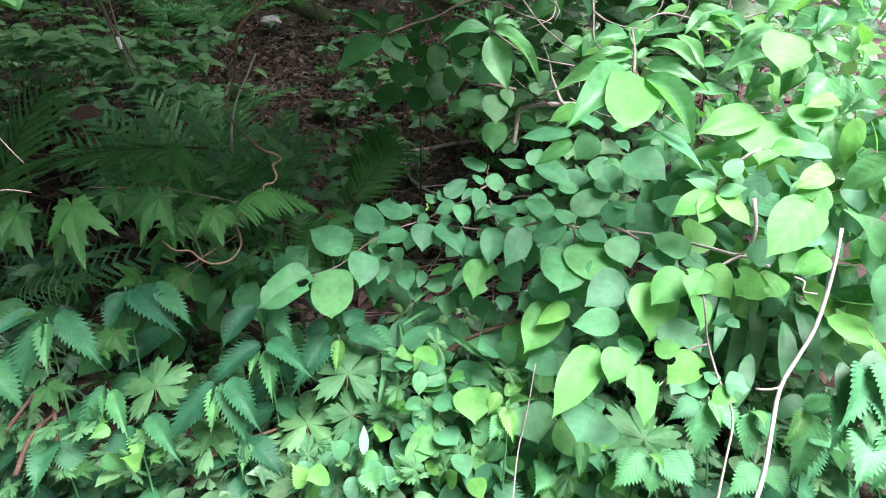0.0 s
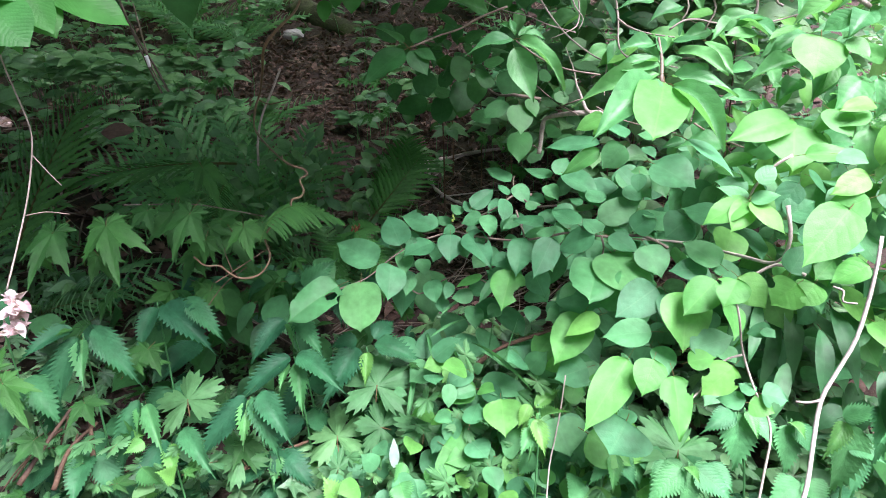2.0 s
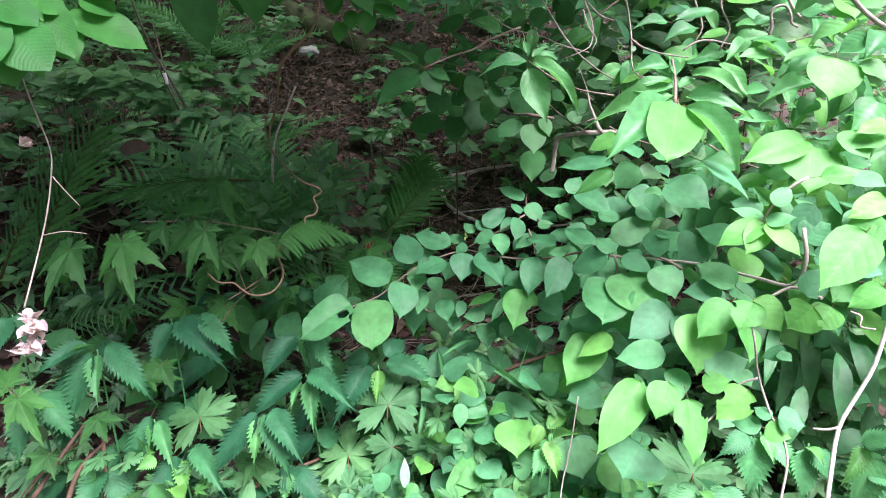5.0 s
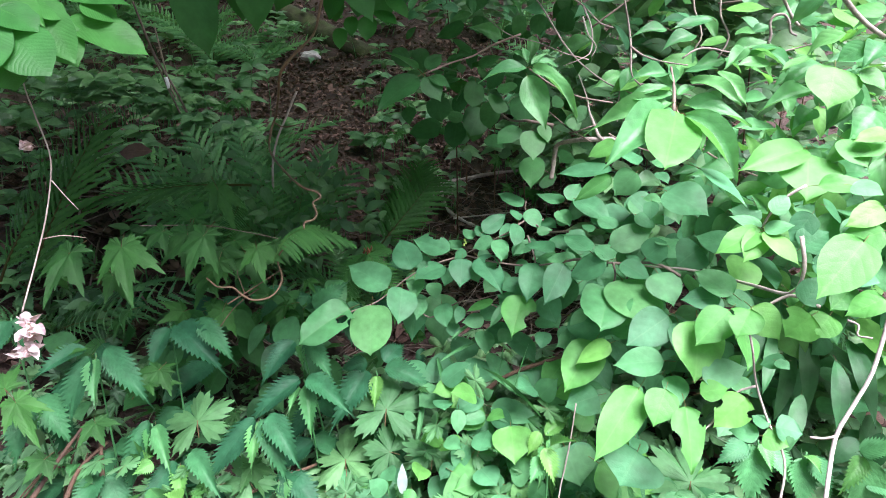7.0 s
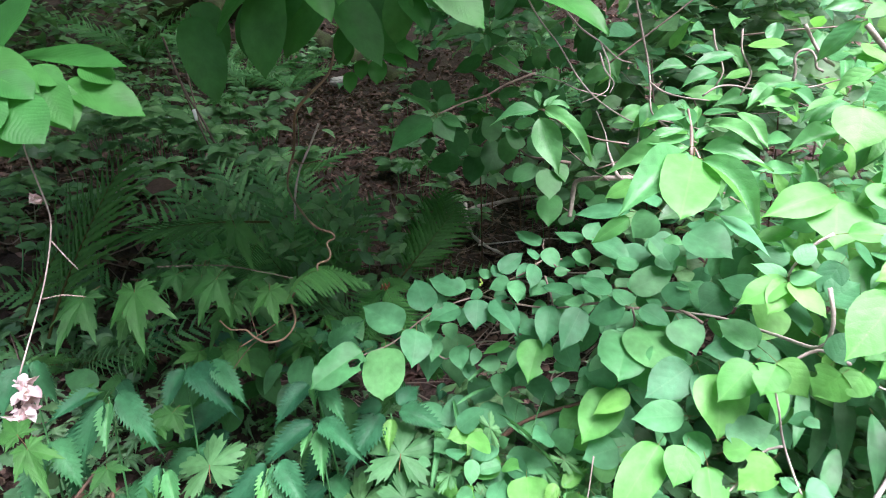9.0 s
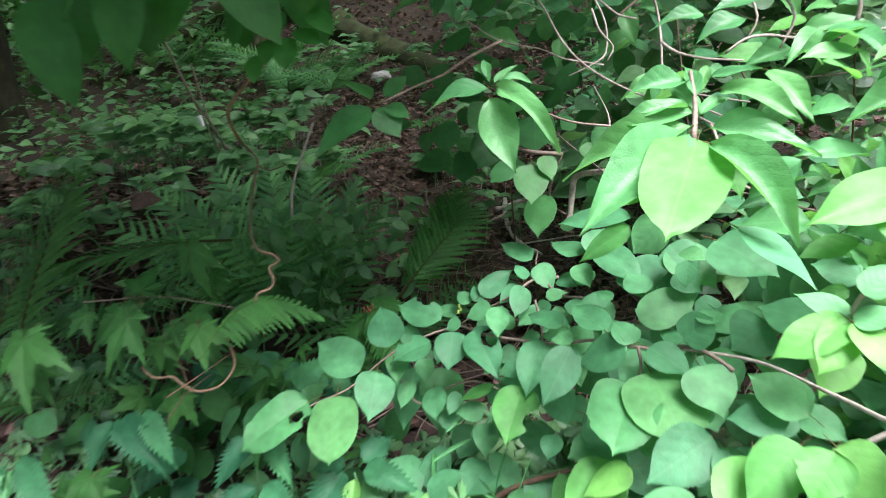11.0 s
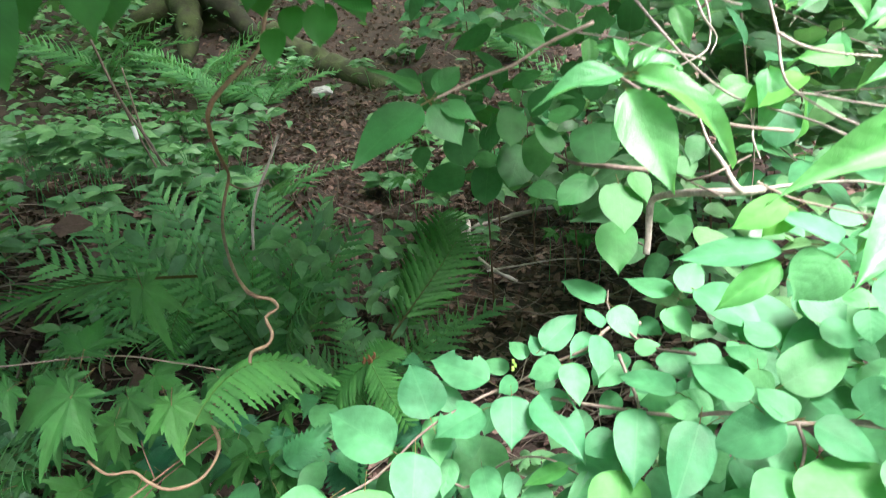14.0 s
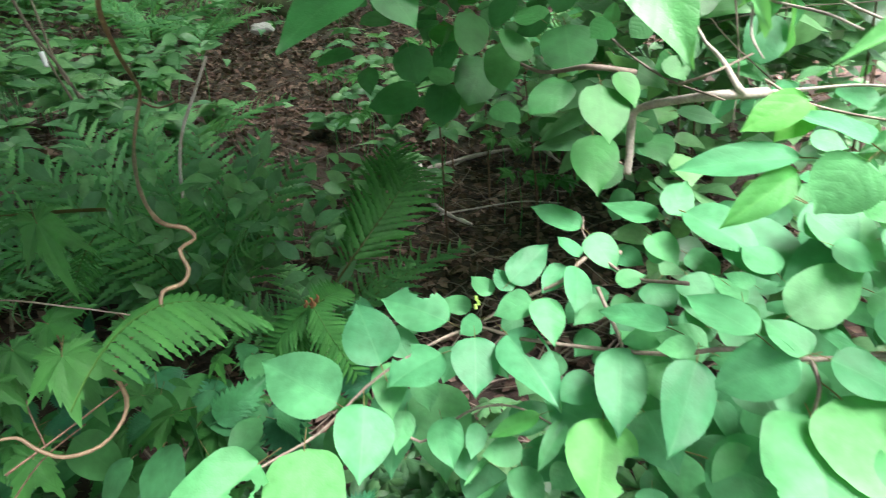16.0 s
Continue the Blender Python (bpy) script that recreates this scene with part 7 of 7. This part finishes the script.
part("limb", tube([([(-0.243, 3.062, 0.780), (-0.167, 3.118, 0.797), (-0.126, 3.099, 0.791)], 0.006, 0.009)], DEADWOOD, 6, 0.3), dead)
sub("side_twig", tube([([(-0.094, 2.770, 0.741), (0.028, 2.809, 0.746), (0.198, 2.839, 0.754), (0.327, 2.733, 0.764)], 0.004, 0.002)], DEADWOOD, 6), limb)
sub("side_twig", tube([([(-0.148, 3.017, 0.774), (-0.054, 3.185, 0.831), (0.009, 3.256, 0.851)], 0.004, 0.003)], DEADWOOD, 6), limb)
pole = thing("leaning_stick", (-0.595, 1.883, 1.015), "grey bare stick leaning among ferns", "stick")
part("stick", tube([([(-0.528, 1.966, 1.308), (-0.557, 1.953, 1.242), (-0.588, 1.935, 1.173), (-0.603, 1.919, 1.102), (-0.605, 1.902, 1.017)], 0.0032, 0.0040)], DEADWOOD, 7, 0.2), pole)
arc = thing("bent_stem", (-0.529, 1.965, 1.019), "thin arched dry stem above ferns", "stem")
part("stem", tube([([(-0.480, 2.010, 1.229), (-0.435, 2.024, 1.227), (-0.414, 2.026, 1.187), (-0.435, 2.010, 1.103), (-0.489, 1.983, 1.041), (-0.557, 1.943, 0.969)], 0.0014, 0.0022)], TWIG, 5), arc)
canes = thing("dry_canes", (-1.109, 2.496, 1.160), "thin brown upright dry canes on slope", "canes")
part("cane", tube([([(-1.231, 2.409, 1.627), (-1.194, 2.451, 1.440), (-1.138, 2.487, 1.292), (-1.070, 2.508, 1.080)], 0.004, 0.005)], TWIG, 5), canes)
part("cane", tube([([(-1.238, 2.475, 1.531), (-1.203, 2.507, 1.369), (-1.146, 2.534, 1.177)], 0.003, 0.004)], TWIG, 5), canes)
part("cane", tube([([(-1.226, 2.540, 1.551), (-1.200, 2.567, 1.311), (-1.150, 2.591, 1.209)], 0.003, 0.004)], TWIG, 5), canes)


def rock(name, at, size, mat, label, category, seed, squash=(1, 1, 0.7)):
    bm = bmesh.new()
    bmesh.ops.create_icosphere(bm, subdivisions=3, radius=1)
    for v in bm.verts:
        k = 1 + 0.45 * noise.noise(v.co * 1.3 + Vector((seed, 0, 0))) + 0.15 * noise.noise(v.co * 3.5 + Vector((0, seed, 0)))
        v.co = Vector((v.co.x * squash[0], v.co.y * squash[1], v.co.z * squash[2])) * size * k
    me = bpy.data.meshes.new(name)
    bm.to_mesh(me)
    bm.free()
    me.materials.append(mat)
    o = new(name, me)
    o.location = at
    return tagged(o, label, category)


rock("stump", (0.176, 3.159, 1.091), 0.085, DARKWOOD, "low dark rotten stump in leaf litter", "stump", 21, (1.1, 1, 0.9))
rock("stump", (-0.40, 1.66, 0.58), 0.05, DARKWOOD, "broken brown rotten stump under fern", "stump", 14, (0.8, 0.7, 1.5))
rock("white_stone", (-1.295, 5.157, 1.536), 0.068, PALE, "small white stone lying on dark earth", "stone", 3, (1.2, 1, 0.55))
for x, y, s, k in ((0.02, 1.45, 0.05, 5), (-0.02, 1.42, 0.035, 8), (0.10, 1.5, 0.06, 11)):
    rock("stone", (x, y, ground(x, y) + s * 0.3), s, STONE, "rough grey-brown stone half sunk in soil", "stone", k)
tag = thing("white_marker", (-1.124, 2.380, 1.339), "small white plastic strip caught on cane", "marker")
part("strip", tube([([(-1.127, 2.377, 1.360), (-1.124, 2.380, 1.339), (-1.122, 2.380, 1.320)], 0.007, 0.006)], WHITE_PLASTIC, 6, 0.1), tag)


def log(pts, r0, r1, mat, name, label, category):
    e = thing(name, pts[0], label, category)
    part("trunk", tube([(pts, r0, r1)], mat, 16, 0.5), e)


log([(-2.35, 6.75, 2.16), (-1.92, 6.3, 2.02), (-1.52, 6.05, 1.80), (-1.2, 5.75, 1.66), (-0.88, 5.5, 1.52)], 0.15, 0.09, MOSSY, "fallen_log", "mossy fallen log lying across the slope", "log")
old_tree = thing("mossy_tree", (-3.05, 7.35, 2.38), "dark mossy tree trunk with flared roots on slope", "tree")
foot = Vector((-3.05, 7.35, 2.38))
part("trunk", tube([([foot + Vector((0.1, 0.3, 3.2)), foot + Vector((0.03, 0.1, 1.4)), foot + Vector((0.0, 0.0, 0.45)), foot + Vector((0.0, 0.0, -0.1))], 0.24, 0.40)], MOSSY, 20, 0.2), old_tree)
for path in ([(-3.05, 7.2, 2.75), (-3.55, 6.9, 2.42), (-4.1, 6.6, 2.12)], [(-2.95, 7.1, 2.72), (-2.55, 6.8, 2.42), (-2.15, 6.45, 2.05)], [(-3.1, 7.0, 2.62), (-2.95, 6.7, 2.3), (-2.85, 6.3, 1.95)]):
    part("root", tube([(path, 0.17, 0.06)], MOSSY, 12, 0.25), old_tree)
for px in (((-1.224, 2.177, 1.086)), ((-0.948, 1.754, 1.150)),):
    o = new("dead_leaf", KINDS["dead"][1])
    o.matrix_basis = leaf_matrix(Vector(px) + Vector((-0.035, 0, 0)), Vector(px) + Vector((0.045, 0.02, 0.01)), 0.06, 10)
    tagged(o, "large curled brown dead leaf on herbs", "dead leaf")

# ---- dried flower hanging on its stalk ----
dryf = thing("dried_flower", (-0.445, 0.664, 1.332), "hanging dried flower head of pinkish-white bracts on pale stalk", "dried flower")
part("stalk", tube([([(-0.420, 0.632, 1.358), (-0.421, 0.632, 1.332), (-0.416, 0.635, 1.299), (-0.410, 0.636, 1.267), (-0.411, 0.633, 1.243), (-0.416, 0.623, 1.205), (-0.422, 0.611, 1.172), (-0.429, 0.594, 1.133), (-0.432, 0.586, 1.116)], 0.0007, 0.0009)], BARK, 6), dryf)
part("side_twig", tube([([(-0.411, 0.633, 1.240), (-0.401, 0.637, 1.222), (-0.392, 0.640, 1.208)], 0.0007, 0.0005)], BARK, 5), dryf)
part("side_twig", tube([([(-0.425, 0.624, 1.181), (-0.410, 0.635, 1.182), (-0.393, 0.645, 1.177)], 0.0007, 0.0005)], TWIG, 5), dryf)
head = Vector((-0.427, 0.581, 1.094))
for i in range(46):
    h = rng.uniform(-1, 1)
    p = head + Vector((rng.normal(0, 0.0038) + 0.005 * math.sin(2.2 * h + 0.6), rng.normal(0, 0.004), h * 0.021))
    d = Vector((rng.normal(0, 1), rng.normal(0, 1), rng.normal(-0.5, 0.8))).normalized() * rng.uniform(0.007, 0.012)
    part("bract", pick("dry"), dryf, leaf_matrix(p, p + d, d.length * 0.9, rng.uniform(0, 360)))
pod = thing("dried_pod", (-0.538, 0.779, 1.262), "small round papery tan dried pod on thin stem", "pod")
for i in range(12):
    p = Vector((-0.538, 0.779, 1.262))
    d = Vector((math.sin(2.4 * i), math.cos(2.4 * i), 1 - i / 5.5)).normalized() * 0.0085
    part("husk", pick("dry"), pod, leaf_matrix(p, p + d, 0.008, i * 70, d))
buds = thing("flower_buds", (-0.006, 1.198, 1.019), "tiny yellow-green flower buds on twig tip", "buds")
for px in ((-0.007, 1.205, 1.031), (-0.008, 1.201, 1.023), (-0.005, 1.207, 1.025)):
    part("bud", tube([([Vector(px), Vector(px) + Vector((0, 0, 0.002)), Vector(px) + Vector((0, 0, 0.005))], 0.0020, 0.0017)], BUD, 7, 0.1), buds)

# ---- branch of a tree overhead ----
over = thing("overhanging_branch", (-0.9, 0.95, 1.9), "overhanging tree branch with large ribbed serrated leaves", "branch")
L(over, "ribbed", (-0.203, 1.050, 1.464), (-0.196, 1.030, 1.422), 0.032, 0)
L(over, "ribbed", (-0.176, 1.050, 1.429), (-0.173, 1.030, 1.401), 0.023, 0)
L(over, "ribbed", (-0.150, 1.050, 1.429), (-0.150, 1.030, 1.393), 0.030, 0)
L(over, "ribbed", (-0.193, 1.050, 1.413), (-0.193, 1.030, 1.382), 0.023, 0)
L(over, "ribbed", (-0.139, 1.050, 1.436), (-0.102, 1.030, 1.418), 0.025, 0)
L(over, "ribbed", (-0.117, 1.050, 1.455), (-0.085, 1.030, 1.427), 0.028, 0)
L(over, "ribbed", (-0.157, 1.050, 1.461), (-0.162, 1.030, 1.428), 0.032, 0)
L(over, "ribbed", (-0.370, 0.634, 1.394), (-0.296, 0.640, 1.365), 0.045, -1)
L(over, "ribbed", (-0.385, 0.573, 1.379), (-0.345, 0.559, 1.343), 0.049, 8)
L(over, "ribbed", (-0.394, 0.577, 1.398), (-0.358, 0.576, 1.381), 0.037, -5)
L(over, "ribbed", (-0.378, 0.607, 1.391), (-0.347, 0.608, 1.351), 0.047, -11)
L(over, "ribbed", (-0.392, 0.565, 1.360), (-0.381, 0.565, 1.329), 0.036, -2)
L(over, "ribbed", (-0.380, 0.603, 1.405), (-0.352, 0.609, 1.393), 0.032, -7)
L(over, "ribbed", (-0.356, 0.641, 1.409), (-0.327, 0.650, 1.394), 0.039, -10)
L(over, "ribbed", (-0.407, 0.566, 1.388), (-0.379, 0.538, 1.345), 0.048, -4)
L(over, "ribbed", (-0.205, 0.994, 1.534), (-0.126, 0.985, 1.420), 0.066, -2)
L(over, "ribbed", (-0.215, 0.987, 1.539), (-0.274, 0.972, 1.434), 0.071, -11)
L(over, "ribbed", (-0.235, 0.977, 1.535), (-0.323, 0.950, 1.456), 0.063, -21)
L(over, "ribbed", (-0.276, 0.951, 1.536), (-0.292, 0.932, 1.402), 0.070, 8)
L(over, "ribbed", (-0.277, 0.948, 1.544), (-0.358, 0.930, 1.468), 0.064, 13)
L(over, "ribbed", (-0.181, 1.017, 1.479), (-0.204, 1.009, 1.423), 0.038, 4)
L(over, "ribbed", (-0.107, 1.035, 1.523), (-0.064, 1.024, 1.467), 0.048, -10)
L(over, "ribbed", (-0.106, 1.034, 1.528), (-0.121, 1.039, 1.448), 0.049, 2)
L(over, "ribbed", (-0.168, 1.118, 1.544), (-0.126, 1.111, 1.421), 0.062, 14)
L(over, "ribbed", (-0.088, 1.041, 1.522), (-0.031, 1.043, 1.492), 0.038, -13)
L(over, "ribbed", (-0.335, 1.062, 1.527), (-0.358, 1.068, 1.427), 0.065, -5)
L(over, "ribbed", (-0.397, 0.992, 1.516), (-0.378, 0.990, 1.420), 0.062, -6)
L(over, "ribbed", (-0.387, 0.939, 1.490), (-0.353, 0.922, 1.373), 0.061, -4)
L(over, "ribbed", (-0.045, 0.800, 1.511), (0.027, 0.780, 1.445), 0.055, 6)
L(over, "ribbed", (0.061, 0.800, 1.494), (0.160, 0.770, 1.438), 0.056, -6)
L(over, "ribbed", (-0.186, 0.820, 1.513), (-0.150, 0.800, 1.460), 0.036, 0)
L(over, "ribbed", (-0.431, 0.620, 1.414), (-0.380, 0.620, 1.478), 0.038, 8)
L(over, "ribbed", (-0.436, 0.660, 1.422), (-0.310, 0.640, 1.416), 0.036, -6)
L(over, "ribbed", (-0.416, 0.600, 1.421), (-0.357, 0.580, 1.388), 0.031, 4)
L(over, "ribbed", (-0.422, 0.580, 1.379), (-0.393, 0.560, 1.332), 0.031, 0)
L(over, "ribbed", (-0.406, 0.600, 1.395), (-0.365, 0.580, 1.338), 0.031, -8)
L(over, "ribbed", (-0.380, 0.610, 1.408), (-0.341, 0.590, 1.354), 0.035, 6)
L(over, "ribbed", (-0.124, 0.840, 1.528), (-0.149, 0.820, 1.480), 0.044, 0)
part("branch", tube([([(-1.6, 1.0, 2.1), (-0.9, 0.95, 1.9), (-0.5, 0.85, 1.68), (-0.25, 0.95, 1.60), (0.0, 1.1, 1.60)], 0.012, 0.003), ([(-0.9, 0.95, 1.9), (-0.55, 0.65, 1.60), (-0.46, 0.6, 1.45)], 0.006, 0.002)], TWIG, 7), over)
# Leaves out of view overhead, added to shade the left of the bank.
light_blockers = []
crown_leaf = blade_mesh("ribbed_leaf", "ribbed", RIBBED, 0.55, rows=4, cols=2, stalk=0)
for i in range(2500):
    x, y, z = rng.uniform(-1.7, 0.46), rng.uniform(0.5, 1.6), rng.uniform(1.85, 2.3)
    if (x > 0.0 and y < 0.62 + 0.3 * x) or (x < -0.5 and y < 0.6):
        continue
    a, s = rng.uniform(0, 6.28), rng.uniform(0.09, 0.14)
    p = Vector((x, y, z))
    light_blockers.append((crown_leaf, leaf_matrix(p, p + Vector((math.cos(a), math.sin(a), rng.uniform(-0.5, 0.1))) * s, s * 0.55, rng.normal(0, 20), Vector((0, 0, 1)))))
for i in range(560):
    x, y, z = rng.uniform(-0.5, 0.16), rng.uniform(0.42, 0.8), rng.uniform(1.9, 2.3)
    a, s = rng.uniform(0, 6.28), rng.uniform(0.09, 0.14)
    p = Vector((x, y, z))
    light_blockers.append((crown_leaf, leaf_matrix(p, p + Vector((math.cos(a), math.sin(a), rng.uniform(-0.5, 0.1))) * s, s * 0.55, rng.normal(0, 20), Vector((0, 0, 1)))))
tagged(part("leaf_spray", joined("leaf_spray", light_blockers), over), kind="stuff")
# Unseen crown leaves, added and thinned to shape light on the slope.
light_blockers = []
for i in range(SHADE_LEAVES):
    x = rng.uniform(-7.5, 1.7)
    y = 0.45 + 0.35 * ease(0.5, 0.8, x) + 0.9 * ease(0.9, 1.3, x) + 9.0 * rng.random() ** 1.25
    x += 0.15 * max(0, y - 1.5) * rng.random()
    if 1.9 < y < 3.0 and x > -0.6 and rng.random() < 0.3:
        continue
    if -0.5 < x < 0.3 and 0.8 < y < 2.2 and rng.random() < 0.12:
        continue
    z = 2.75 + 0.33 * max(0, y - 2) + rng.uniform(-0.2, 0.7) + 0.3 * noise.noise((x, y, 0))
    a = rng.uniform(0, 6.28)
    s = rng.uniform(0.13, 0.22)
    p = Vector((x, y, z))
    d = Vector((math.cos(a), math.sin(a), rng.uniform(-0.5, 0.1))) * s
    light_blockers.append((crown_leaf, leaf_matrix(p, p + d, s * 0.6, rng.normal(0, 20), Vector((0, 0, 1)))))
# Unseen leaf walls at left and back, added to cut low skylight.
for i in range(5200):
    if i % 2:
        x, y = rng.uniform(-8.5, 4.5), rng.uniform(9.5, 11.0)
    else:
        x, y = rng.uniform(-8.5, -6.5), rng.uniform(-0.5, 10.0)
    z = ground(x, y) + rng.uniform(0.2, 4.2)
    a, s = rng.uniform(0, 6.28), rng.uniform(0.2, 0.32)
    p = Vector((x, y, z))
    light_blockers.append((crown_leaf, leaf_matrix(p, p + Vector((math.cos(a), math.sin(a), -0.5)) * s, s * 0.65, rng.normal(0, 20))))
# Added trunk and limbs that carry the light-blocking leaves.
crown = thing("tree", (-4.6, 5.0, ground(-4.6, 5.0)), "added tree whose unseen leafy crown shades the slope", "tree")
part("trunk", tube([([(-4.6, 5.0, ground(-4.6, 5.0) - 0.1), (-4.5, 4.9, 2.4), (-4.0, 4.6, 3.6)], 0.16, 0.09), ([(-4.0, 4.6, 3.6), (-2.0, 3.6, 3.4), (-0.2, 2.2, 3.2)], 0.07, 0.02),
                    ([(-4.0, 4.6, 3.6), (-3.4, 3.2, 3.4), (-2.6, 1.8, 3.1)], 0.06, 0.02), ([(-4.0, 4.6, 3.6), (-1.6, 5.6, 4.4), (0.2, 6.6, 4.9)], 0.06, 0.02)], MOSSY, 10, 0.3), crown)
tagged(part("crown", joined("crown", light_blockers), crown), kind="stuff")
